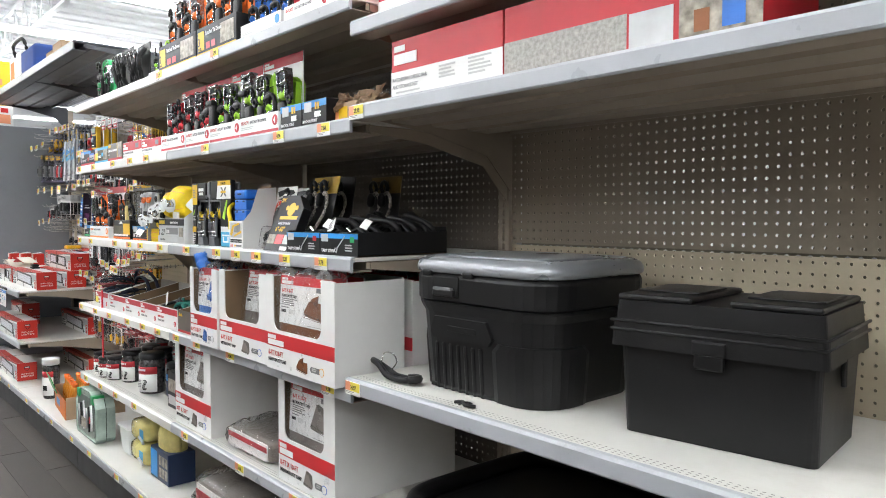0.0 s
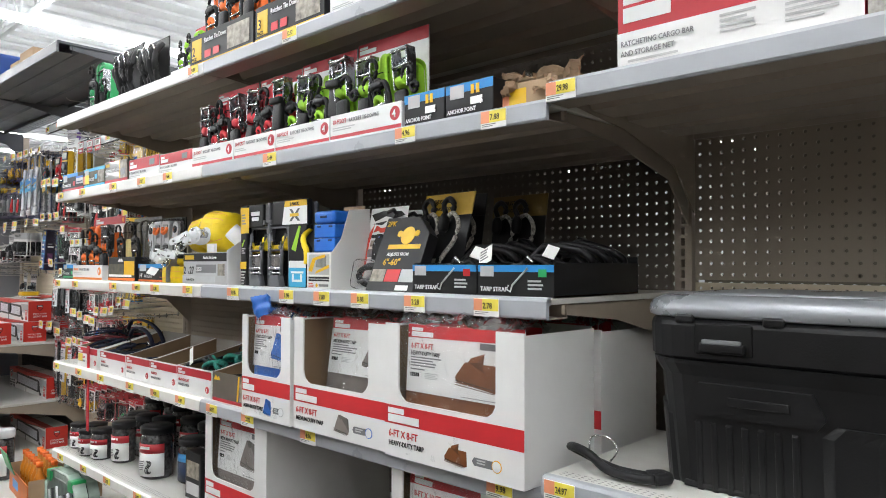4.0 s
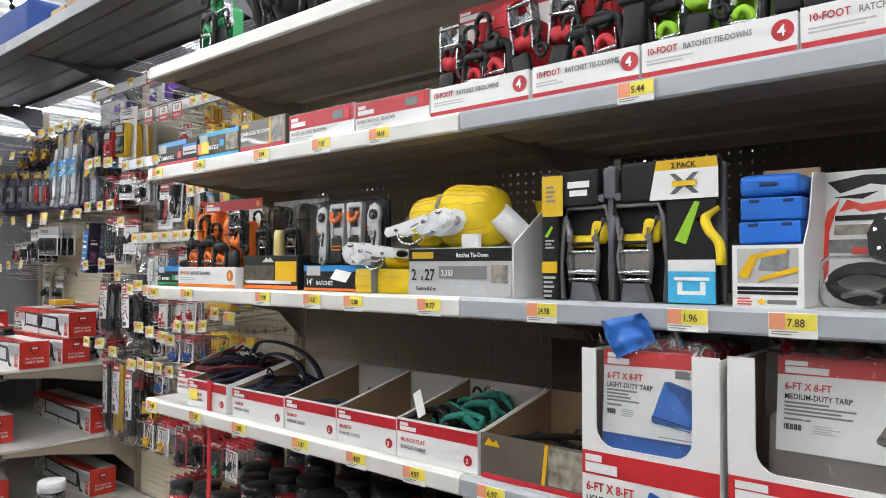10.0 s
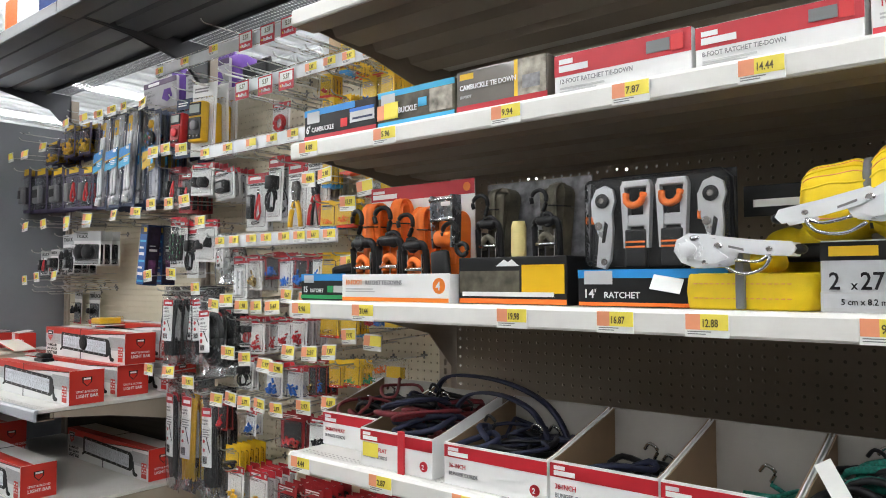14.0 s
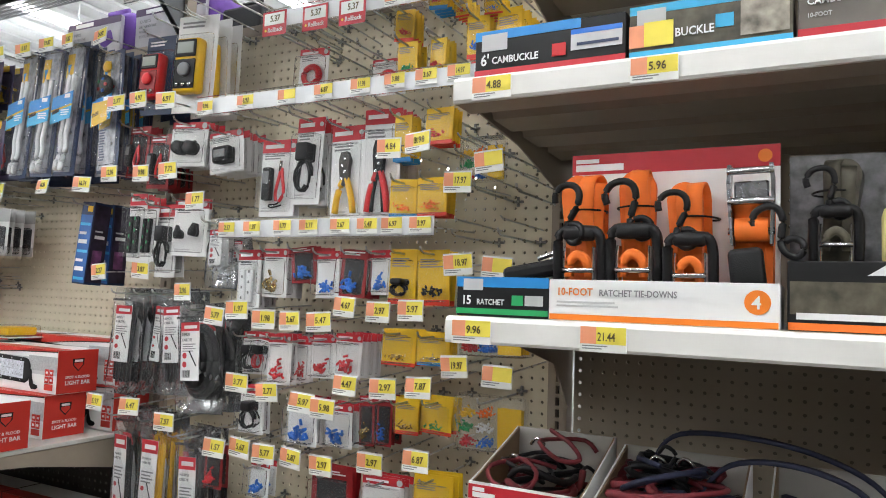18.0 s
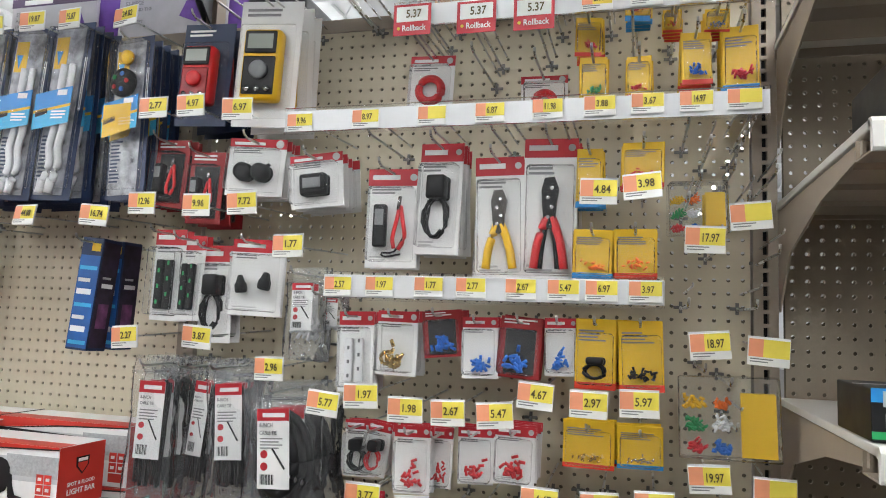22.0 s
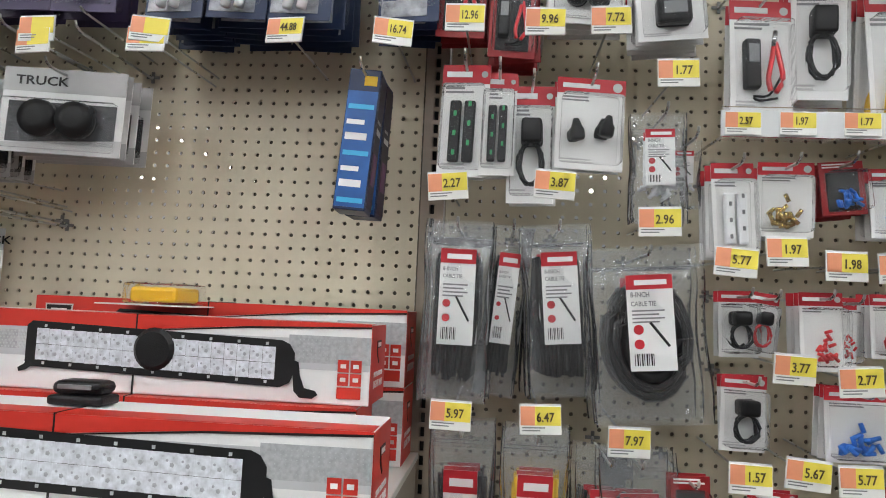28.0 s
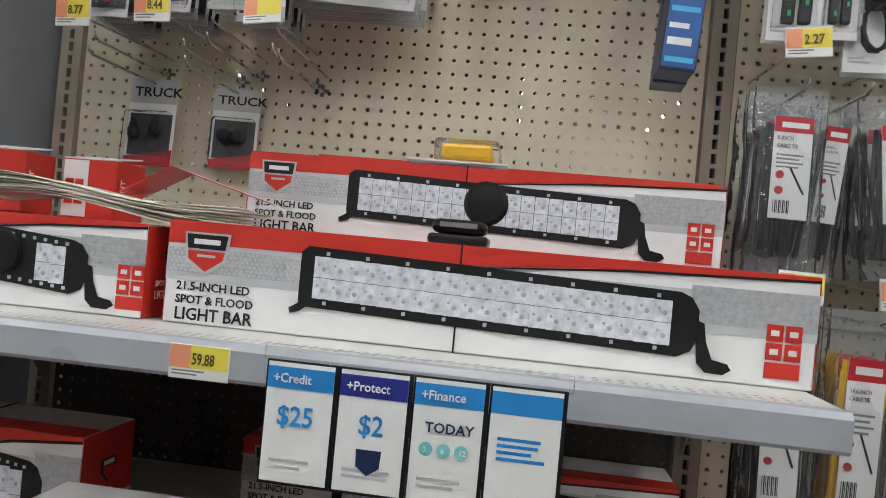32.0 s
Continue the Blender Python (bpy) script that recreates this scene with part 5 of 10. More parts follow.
def ratchet_parts(parent, x, y, z, h, handle, tint, style="hook", turn=0):
    """One packed tie-down: a bound bundle of webbing, a steel ratchet with a black handle, a coated hook."""
    g = new("ratchet_strap")
    g.parent = parent
    g.matrix_basis = pose(x, y, z, 0, turn, 0)
    k = "%s_%.3f" % (tint.name, h)
    W = h * 0.115
    rng = random.Random("%s%.3f%.3f" % (style, x, h))
    hi = 0.96 if style == "hook" else 0.8
    arch = [(-W * 0.8, h * 0.1)] + [(W * 1.05 * math.cos(math.pi * (1 - q / 10)), h * (hi - 0.13) + h * 0.13 * math.sin(math.pi * q / 10)) for q in range(11)] + [(W * 0.8, h * 0.1)]
    part("webbing_roll", cached("bun%.2f_%s" % (hi, k), lambda: prism(arch, -0.012, 0.02), tint), None, g, at=pose(W * rng.uniform(-0.2, 0.2), 0.004, 0, rng.uniform(-6, 0), rng.uniform(-6, 6), rng.uniform(-10, 10)))
    for j in range(2):
        part("webbing_fold", cached("fold%d%.2f_%s" % (j, hi, k), lambda: ribbon(fold(h, h * 0.3, h * (hi - 0.005 - 0.05 * j), 0.044 - 0.014 * j), W * (1.0 + 0.4 * j), 0.0028, skew=W * (0.3 - 0.5 * j)), tint, True), None, g, at=pose(W * rng.uniform(-0.15, 0.15), -0.019 + 0.004 * j, 0, 0, rng.uniform(-5, 5), rng.uniform(-10, 10)))
    if style == "hook":
        part("tie_band", cached("tie_%.3f" % h, lambda: tube([(W * 1.12 * math.cos(a * math.tau / 16), 0.004 + 0.028 * math.sin(a * math.tau / 16), h * 0.7) for a in range(17)], 0.0014, 5), BLACKPL), None, g, at=pose(0, 0, 0, 0, rng.uniform(-5, 5), 0))
        part("coated_hook", cached("hk_%.3f" % h, lambda: s_hook(h * 0.4, h * 0.024), BLACKPL, True), None, g, at=pose(-W * rng.uniform(0.2, 0.7), -0.031, h * 0.66, 0, rng.uniform(-18, 14), rng.uniform(-16, 8)))
        part("handle", cached("rh_%.3f_%s" % (h, handle.name), lambda: tube(curve([(-W * 1.3, -0.026, h * 0.12), (-W * 1.32, -0.03, h * 0.42), (-W * 1.12, -0.033, h * 0.53), (-W * 0.5, -0.034, h * 0.55), (W * 0.5, -0.034, h * 0.55), (W * 1.12, -0.033, h * 0.53), (W * 1.32, -0.03, h * 0.42), (W * 1.3, -0.026, h * 0.12)], 3), h * 0.036, 8), handle, True), None, g)
        part("grip", cached("rg_%.3f_%s" % (h, handle.name), lambda: box(-W * 1.0, -0.042, h * 0.48, W * 1.0, -0.022, h * 0.58, 0.007, 3), handle, True), None, g)
        for s in (-1, 1):
            part("side_plate", cached("rp%d_%.3f" % (s, h), lambda s=s: box(s * W * 0.8, -0.034, h * 0.1, s * W * 0.92, -0.012, h * 0.44, 0.001, 1), CHROME), None, g)
        part("spool", cached("sp_" + k, lambda: tube(curve([(-W * 0.62, -0.03, h * 0.24), (-W * 0.5, -0.034, h * 0.34), (0, -0.036, h * 0.385), (W * 0.5, -0.034, h * 0.34), (W * 0.62, -0.03, h * 0.24)], 3), h * 0.034, 8), tint, True), None, g)
        part("rod", cached("rod_%.3f" % h, lambda: tube([(-W * 0.95, -0.036, h * 0.28), (W * 0.95, -0.036, h * 0.28)], h * 0.02, 8), CHROME, True), None, g)
        return
    lo, up = (0.44, 0.92) if style == "chrome" else (0.6, 0.97)
    for s in (-1, 1):
        part("side_plate", cached("rq%d_%s_%.3f" % (s, style, h), lambda s=s: prism([(s * W * 0.86, h * lo), (s * W * 1.0, h * lo), (s * W * 1.16, h * (up - 0.12)), (s * W * 1.1, h * up), (s * W * 0.9, h * up), (s * W * 0.98, h * (up - 0.12))], -0.036, -0.008), STEELD), None, g)
    for q in range(3):
        part("rod", cached("rod2_%.3f" % h, lambda: tube([(-W * 1.12, 0, 0), (W * 1.12, 0, 0)], h * 0.022, 8), CHROME, True), None, g, at=pose(0, -0.03 - 0.003 * q, h * (lo + 0.08 + (up - lo - 0.12) * q / 2)))
    part("spool", cached("sq_%s" % k, lambda: tube([(-W * 0.8, -0.022, 0), (W * 0.8, -0.022, 0)], h * 0.075, 12), tint, True), None, g, at=pose(0, 0, h * (lo + 0.09)))
    part("pressed_plate", cached("pp_%.3f" % h, lambda: box(-W * 0.84, -0.018, -h * 0.07, W * 0.84, -0.015, h * 0.07, 0.002, 1), STEELD), None, g, at=pose(0, 0, h * (up - 0.16)))
    if style == "grip":
        part("grip", cached("rgb_%.3f_%s" % (h, handle.name), lambda: box(-W * 0.9, -0.044, h * 0.24, W * 0.9, -0.024, h * 0.66, 0.008, 3), handle, True), None, g, at=pose(0, 0, 0, rng.uniform(-8, 0), rng.uniform(-5, 5), 0))
        part("grip_lip", cached("rgl_%.3f_%s" % (h, handle.name), lambda: box(-W * 1.1, -0.05, h * 0.6, W * 1.1, -0.03, h * 0.7, 0.006, 3), handle, True), None, g)
    else:
        part("grip", cached("rgc_%.3f_%s" % (h, handle.name), lambda: box(-W * 0.86, -0.042, h * 0.14, W * 0.86, -0.024, h * 0.42, 0.008, 3), handle, True), None, g, at=pose(0, 0, 0, 0, rng.uniform(-6, 6), 0))
        part("coated_hook", cached("hk2_%.3f" % h, lambda: s_hook(h * 0.34, h * 0.022), BLACKPL, True), None, g, at=pose(W * 1.3, -0.03, h * 0.5, 0, rng.uniform(-30, 10), 0))


def display_tray(x0, x1, z, tray_h, tall, web, accent, words, count=4, yf=1.03, handle=None, rz=0, number="4", mess=0.0, seed=1, styles=("hook",)):
    """A shelf-ready tray of packed ratchet straps in front of a printed back card."""
    w = (x1 - x0) / 2
    rng = random.Random(seed)
    t = thing("tie_down_display", (x0 + x1) / 2, yf, z, "white card tray of coiled ratchet tie-downs with a printed back card", "tie-down display", "tie-down displays", rz)
    part("tray_front", box(-w, 0, 0, w, 0.003, tray_h, 0.0008, 1), WHITECARD, t)
    for s in (-1, 1):
        part("tray_side", box(s * w, 0.003, 0, s * (w - 0.003), 0.13, tray_h * 0.98), WHITECARD, t)
    part("tray_floor", box(-w + 0.003, 0.003, 0, w - 0.003, 0.13, 0.003), WHITECARD, t)
    part("colour_stripe", quad(-w * 0.99, 0.001, w * 0.99, tray_h * 0.16, 0), accent, t)
    m = part("round_mark", lathe([(tray_h * 0.27, 0), (tray_h * 0.27, 0.0008)], 20), accent, t, at=pose(w * 0.83, 0, tray_h * 0.58, 90))
    write(number, w * 0.83 - tray_h * 0.12, -0.0008, tray_h * 0.44, tray_h * 0.4, WHITEINK, t)
    write(words[0], -w * 0.92, 0, tray_h * 0.62, tray_h * 0.26, accent, t, 0.85)
    write(words[1], -w * 0.92 + tray_h * 1.05, 0, tray_h * 0.62, tray_h * 0.22, GREYINK, t, 0.8)
    bars(t, -w * 0.92, tray_h * 0.48, w * 0.7, 2, tray_h * 0.09, 0, LIGHTINK)
    c = part("back_card", box(-w * 0.98, 0.085, tray_h * 0.5, w * 0.98, 0.088, tall, 0.0008, 1), WHITECARD, t)
    part("red_header", quad(-w * 0.98, tall - 0.03, w * 0.98, tall, 0.085), REDCARD, c)
    part("brand_bar", quad(-w * 0.94, tall - 0.013, -w * 0.7, tall - 0.007, 0.0844), WHITEINK, c)
    part("brand_bar", quad(-w * 0.94, tall - 0.025, -w * 0.45, tall - 0.015, 0.0844), WHITEINK, c)
    part("grey_oval", lathe([(0.009, 0), (0.009, 0.0006)], 14), accent, c, at=pose(w * 0.85, 0.0844, tall - 0.015, 90))
    for k in range(count):
        x = -w * 0.78 + 1.56 * w * k / max(1, count - 1)
        ratchet_parts(t, x + rng.uniform(-1, 1) * mess, 0.058 + rng.uniform(-0.004, 0.01), 0.012, (tall - 0.035) * rng.uniform(0.9, 1.04), handle or BLACKPL, web, styles[k % len(styles)], rng.uniform(-9, 9) if mess else rng.uniform(-2, 2))
    return t


def flat_carton(x0, x1, z, h, depth, label, base, fields=(), words=(), yf=1.035, name="product_carton", rz=0):
    """A closed carton; fields are (x0, z0, x1, z1, material) in shares of the face; words are (text, x, z, size, material)."""
    w = (x1 - x0) / 2
    t = thing(name, (x0 + x1) / 2, yf, z, label, "carton", "boxed goods", rz)
    part("body", box(-w, 0, 0, w, depth, h, 0.0018), base, t)
    part("lid_seam", box(-w * 0.995, depth * 0.5 - 0.001, h, w * 0.995, depth * 0.5 + 0.001, h + 0.0006), LIGHTINK, t)
    for k, (a, b, c, d, m) in enumerate(fields):
        part("printed_field", quad(-w + 2 * w * a, h * b, -w + 2 * w * c, h * d, -0.0005 * k), m, t)
    for text, x, zz, size, m in words:
        write(text, -w + 2 * w * x, -0.0005 * len(fields), h * zz, h * size, m, t, 0.85)
    return t


REDBOX = ((0, 0.45, 1, 0.98, REDCARD), (0.04, 0.74, 0.15, 0.86, WHITEINK), (0.04, 0.54, 0.27, 0.70, WHITEINK), (0.70, 0.56, 0.86, 0.84, GREYPL), (0.87, 0.52, 0.95, 0.88, REDPL), (0.05, 0.1, 0.4, 0.15, LIGHTINK), (0.05, 0.02, 0.34, 0.06, LIGHTINK))
CAMO = mat("camo_print", (0.09, 0.08, 0.055), 0.5, var=0.8, scale=35)
STEELPRINT = mat("tread_plate_print", (0.20, 0.20, 0.21), 0.35, var=0.6, scale=60)
PHOTO = mat("photo_print", (0.30, 0.27, 0.22), 0.45, var=0.8, scale=45)
SILVERPRINT = mat("silver_print", (0.52, 0.53, 0.54), 0.35, var=0.12, scale=18)
# the fourth shelf
flat_carton(-3.737, -3.512, S4 + 0.001, 0.070, 0.16, "black and blue cambuckle strap carton on the shelf", BLACK, ((0, 0.8, 0.72, 1, BLUE), (0, 0.0, 1, 0.16, REDCARD), (0.05, 0.56, 0.23, 0.92, LIGHTINK), (0.66, 0.34, 0.98, 0.74, SILVERPRINT), (0.66, 0.66, 0.98, 0.76, BLUEPL), (0.70, 0.42, 0.96, 0.48, NAVY), (0.54, 0.26, 0.63, 0.52, REDPL)), (("6'", 0.05, 0.24, 0.34, WHITEINK), ("CAMBUCKLE", 0.13, 0.26, 0.21, WHITEINK)))
flat_carton(-3.507, -3.308, S4 + 0.001, 0.072, 0.16, "sky-blue and camouflage strap carton with a price sticker", CAMO, ((0, 0.84, 1, 1, SKY), (0, 0, 1, 0.14, SKY), (0.05, 0.54, 0.24, 0.92, LIGHTINK), (0.55, 0.4, 0.66, 0.64, SKY), (0.70, 0.2, 0.98, 0.82, PHOTO), (0.0, 0.2, 0.1, 0.62, TAGORG), (0.1, 0.2, 0.29, 0.66, TAGYEL)), (("BUCKLE", 0.3, 0.32, 0.22, WHITEINK),))
flat_carton(-3.303, -3.108, S4 + 0.001, 0.078, 0.16, "brown-grey tie-down carton with a vehicle picture", mat("taupe_print", (0.13, 0.11, 0.09), 0.3, var=0.3, scale=12, coat=0.4), ((0, 0, 1, 0.16, REDCARD), (0.04, 0.78, 0.2, 0.92, YELCARD), (0.66, 0.16, 0.7, 1, YELCARD), (0.7, 0.16, 0.99, 0.98, PHOTO), (0.75, 0.3, 0.93, 0.6, STEELPRINT)), (("CAMBUCKLE TIE DOWN", 0.05, 0.52, 0.17, WHITEINK), ("10-FOOT", 0.05, 0.32, 0.1, LIGHTINK)))
flat_carton(-3.094, -2.862, S4 + 0.001, 0.068, 0.15, "white carton with red top band, ratchet tie-down inside", WHITECARD, REDBOX, (("12-FOOT RATCHET TIE-DOWN", 0.05, 0.24, 0.16, GREYINK),))
flat_carton(-2.856, -2.638, S4 + 0.001, 0.062, 0.15, "white carton with red top band, ratchet tie-down inside", WHITECARD, REDBOX, (("8-FOOT RATCHET TIE-DOWN", 0.05, 0.24, 0.16, GREYINK),))
buckle = thing("loose_buckle", -2.76, 1.12, S4 + 0.058, "chrome ratchet buckle lying on top of a carton", "buckle")
part("frame", tube([(-0.025, 0, 0.012), (0.025, 0, 0.012), (0.03, 0.03, 0.014), (-0.03, 0.03, 0.014), (-0.025, 0, 0.012)], 0.004), CHROME, buckle)
part("drum", tube([(-0.02, 0.015, 0.02), (0.02, 0.015, 0.02)], 0.01, 10), CHROME, buckle)
WORDS = ("10-FOOT", "RATCHET TIE-DOWNS")
display_tray(-2.630, -2.395, S4 + 0.001, 0.056, 0.235, REDWEB, REDCARD, WORDS, mess=0.008, seed=3, styles=("chrome", "hook", "hook", "chrome"))
display_tray(-2.388, -2.185, S4 + 0.001, 0.056, 0.235, REDWEB, REDCARD, WORDS, mess=0.008, seed=5, styles=("chrome", "hook", "hook", "grip"))
display_tray(-2.182, -1.953, S4 + 0.001, 0.056, 0.24, GREEN, REDCARD, WORDS, mess=0.015, seed=6, styles=("hook", "chrome", "hook", "grip"))
display_tray(-1.950, -1.702, S4 + 0.001, 0.058, 0.245, GREEN, REDCARD, WORDS, mess=0.004, seed=7, styles=("chrome", "chrome", "hook", "chrome"))
for a, b in ((-1.698, -1.580), (-1.576, -1.452)):
    flat_carton(a, b, S4 + 0.001, 0.066, 0.12, "black and blue anchor point carton on the shelf", BLACK, ((0, 0.72, 1, 1, BLUE), (0.1, 0.55, 0.4, 0.95, LIGHTINK), (0.55, 0.62, 0.62, 0.9, YELPL), (0.66, 0.62, 0.73, 0.9, YELPL), (0.55, 0.3, 0.8, 0.52, STEEL)), (("ANCHOR POINT", 0.06, 0.1, 0.18, WHITEINK),))
torn = thing("torn_carton", -1.39, 1.06, S4 + 0.001, "torn brown kraft carton with ripped flaps and a film bag", "carton")
part("body", box(-0.07, 0.005, 0, 0.065, 0.2, 0.052, 0.003), KRAFT, torn)


def torn_paper(w, d, h, seed, n=12):
    """A crumpled sheet with a ragged outline."""
    rng = random.Random(seed)
    bm = bmesh.new()
    rows = []
    for j in range(n + 1):
        row = []
        for i in range(n + 1):
            u, v = 2 * i / n - 1, 2 * j / n - 1
            edge = 1 + (rng.uniform(-0.16, 0.08) if i in (0, n) or j in (0, n) else 0)
            z = h * (0.5 + noise.noise(Vector((u * 2.2, v * 2.2, seed))) + 0.35 * noise.noise(Vector((u * 6, v * 6, seed + 4))))
            row.append(bm.verts.new((u * w * edge / 2, v * d * edge / 2, max(0, z))))
        rows.append(row)
    for a, b in zip(rows, rows[1:]):
        for i in range(n):
            bm.faces.new((a[i], a[i + 1], b[i + 1], b[i]))
    bmesh.ops.solidify(bm, geom=bm.faces[:], thickness=0.0012)
    return bm


part("ripped_flap", torn_paper(0.13, 0.10, 0.03, 3), KRAFT, torn, at=pose(-0.01, 0.07, 0.0535, 14, 4, 8))
part("ripped_flap", torn_paper(0.10, 0.08, 0.026, 8), KRAFT, torn, at=pose(0.05, 0.035, 0.05, 42, -14, 20))
part("ripped_flap", torn_paper(0.07, 0.06, 0.02, 5), KRAFT, torn, at=pose(-0.055, 0.02, 0.05, 55, 12, -15))
part("film_bag", torn_paper(0.12, 0.09, 0.035, 12), FILM, torn, at=pose(-0.02, 0.12, 0.068, 6, 0, 30), smooth=True)
part("orange_label", quad(-0.062, 0.006, -0.02, 0.03, 0.0), TAGORG, torn, at=pose(0, 0.004, 0))
part("yellow_label", quad(-0.045, 0.01, -0.005, 0.04, -0.0005), YELCARD, torn, at=pose(0, 0.004, 0))

# the top shelf of straps
YB2 = ((0, 0, 1, 0.12, YELCARD), (0.04, 0.2, 0.2, 0.85, YELCARD), (0.62, 0.2, 0.95, 0.85, PHOTO), (0.26, 0.2, 0.36, 0.42, REDPL), (0.4, 0.2, 0.5, 0.42, REDPL))
clamp = thing("green_clamp", -3.50, 1.10, S5 + 0.001, "bright green wrapped cargo straps standing on the shelf", "strap")
for k in range(2):
    ratchet_parts(clamp, -0.03 + 0.06 * k, 0.02 * k, 0.0, 0.21 - 0.03 * k, BLACKPL, GREENPL, ("hook", "chrome")[k], 8 - 14 * k)
for x, hgt, seed in ((-3.24, 0.21, 1), (-3.04, 0.19, 2)):
    t = thing("bungee_pack", x, 1.08, S5 + 0.001, "black hanging pack of bungee cords with wire hooks", "bungee pack", "bungee packs")
    part("card", box(-0.08, 0.03, 0, 0.08, 0.034, hgt), BLACK, t)
    part("silver_panel", quad(-0.07, hgt * 0.78, 0.0, hgt * 0.95, 0.03), STEELPRINT, t)
    part("white_label", quad(-0.06, 0.005, 0.03, 0.03, 0.0), WHITECARD, t)
    rng = random.Random(seed)
    for k in range(7):
        x2 = -0.066 + 0.022 * k
        part("cord", tube(curve([(x2, 0.014, hgt * 0.85), (x2 + rng.uniform(-0.02, 0.02), -0.012, hgt * 0.6), (x2 + rng.uniform(-0.02, 0.02), -0.006, hgt * 0.35), (x2 + rng.uniform(-0.01, 0.01), 0.008, 0.02)], 3), 0.0105, 7), BLACKPL, t, smooth=True)
    for k in range(3):
        part("wire_hook", tube(curve([(-0.05 + 0.045 * k, -0.02, hgt * 0.55), (-0.045 + 0.045 * k, -0.026, hgt * 0.75), (-0.03 + 0.045 * k, -0.02, hgt * 0.8), (-0.02 + 0.045 * k, -0.018, hgt * 0.7)], 3), 0.003, 6), CHROME, t, smooth=True)
display_tray(-2.84, -2.68, S5 + 0.001, 0.03, 0.19, GREEN, GREYINK, ("", ""), 3, yf=1.06, seed=9, number="")
for a, b, tex in ((-2.67, -2.31, "2"), (-2.30, -1.99, "3")):
    t = flat_carton(a, b, S5 + 0.001, 0.10, 0.16, "black carton with yellow edge holding ratchet tie-downs", BLACK, YB2, ((tex, 0.06, 0.35, 0.4, BLACK), ("PACK", 0.05, 0.2, 0.14, BLACK), ("Ratchet Tie Down", 0.26, 0.66, 0.2, WHITEINK)), yf=1.04)
    for k in range(4):
        ratchet_parts(t, -0.1 + 0.07 * k, 0.06, 0.07, 0.2, BLACKPL, ORANGE, ("hook", "chrome")[k % 2])
display_tray(-1.98, -1.72, S5 + 0.001, 0.05, 0.2, BLUEPL, BLUE, ("", ""), 4, yf=1.05, seed=11, number="")
display_tray(-1.70, -1.46, S5 + 0.001, 0.05, 0.2, REDWEB, REDCARD, WORDS, 4, yf=1.05, seed=12)
flat_carton(-1.45, -1.34, S5 + 0.001, 0.09, 0.15, "white carton with orange print high on the shelf", WHITECARD, ((0, 0.5, 1, 1, SCARLET),))

# the third shelf
flat_carton(-3.762, -3.618, S3 + 0.001, 0.058, 0.14, "black ratchet carton with blue top and green foot", BLACK, ((0, 0.74, 1, 1, BLUE), (0, 0.06, 1, 0.2, GREENPL), (0.08, 0.66, 0.3, 0.95, LIGHTINK), (0.62, 0.3, 0.74, 0.55, GREENPL), (0.76, 0.3, 0.95, 0.55, LIGHTINK)), (("15", 0.07, 0.3, 0.32, WHITEINK), ("RATCHET", 0.24, 0.3, 0.2, WHITEINK)), yf=1.05)
loose = thing("black_ratchet", -3.66, 1.12, S3 + 0.06, "loose black ratchet handle lying on a carton", "ratchet")
part("grip", box(-0.05, -0.02, 0, 0.04, 0.03, 0.025, 0.008), BLACKPL, loose, at=pose(0, 0, 0, 0, -12, 20))
part("buckle_frame", tube([(0.0, 0, 0.03), (0.04, 0, 0.045), (0.05, 0.03, 0.045), (0.01, 0.03, 0.03)], 0.004), CHROME, loose)
display_tray(-3.612, -3.322, S3 + 0.001, 0.056, 0.245, ORANGE, mat("orange_print", (0.85, 0.22, 0.02), 0.4, var=0.05, scale=20), WORDS, 4, yf=1.035, seed=21, styles=("hook", "hook", "hook", "chrome"))
camo = thing("tie_down_set", -3.20, 1.055, S3 + 0.001, "black and camouflage tie-down set before a tread-plate back card", "tie-down set")
part("tray", box(-0.115, 0, 0, 0.115, 0.12, 0.085, 0.002), BLACK, camo)
part("orange_foot", quad(-0.114, 0.001, 0.114, 0.01, 0), ORANGE, camo)
part("camo_panel", quad(-0.112, 0.02, 0.02, 0.06, 0), CAMO, camo)
part("vehicle_picture", quad(0.025, 0.02, 0.11, 0.07, 0), YELPL, camo)
part("mountain_mark", prism([(-0.03, 0.068), (-0.012, 0.08), (-0.004, 0.075), (0.004, 0.08), (0.02, 0.068)], -0.0008, 0), WHITEINK, camo)
part("icon_strip", box(-0.105, -0.0016, 0.014, 0.09, -0.0008, 0.022), WHITEINK, camo)
part("back_card", box(-0.115, 0.095, 0.04, 0.115, 0.098, 0.232), STEELPRINT, camo)
for x in (-0.062, 0.062):
    ratchet_parts(camo, x, 0.055, 0.06, 0.165, BLACKPL, CAMO, "hook")
part("rolled_webbing", lathe([(0.012, 0.08), (0.014, 0.09), (0.014, 0.14), (0.011, 0.15)], 14, cy=0.03), CREAM, camo, smooth=True)
ZINCP = mat("zinc_stamping", (0.62, 0.64, 0.66), 0.3, 0.6, var=0.06, scale=30)
blk = thing("ratchet_blister", -2.945, 1.06, S3 + 0.001, "black blister pack of chrome and orange ratchets", "blister pack")
part("backing_card", box(-0.122, 0.05, 0, 0.122, 0.053, 0.215), BLACK, blk)
part("foot_carton", box(-0.122, 0, 0, 0.122, 0.05, 0.06, 0.002), BLACK, blk)
part("blue_band", quad(-0.122, 0.046, 0.122, 0.06, 0), BLUE, blk)
part("brand_patch", quad(-0.11, 0.036, -0.06, 0.058, -0.0006), LIGHTINK, blk)
part("orange_foot", quad(-0.121, 0.001, 0.121, 0.007, 0), ORANGE, blk)
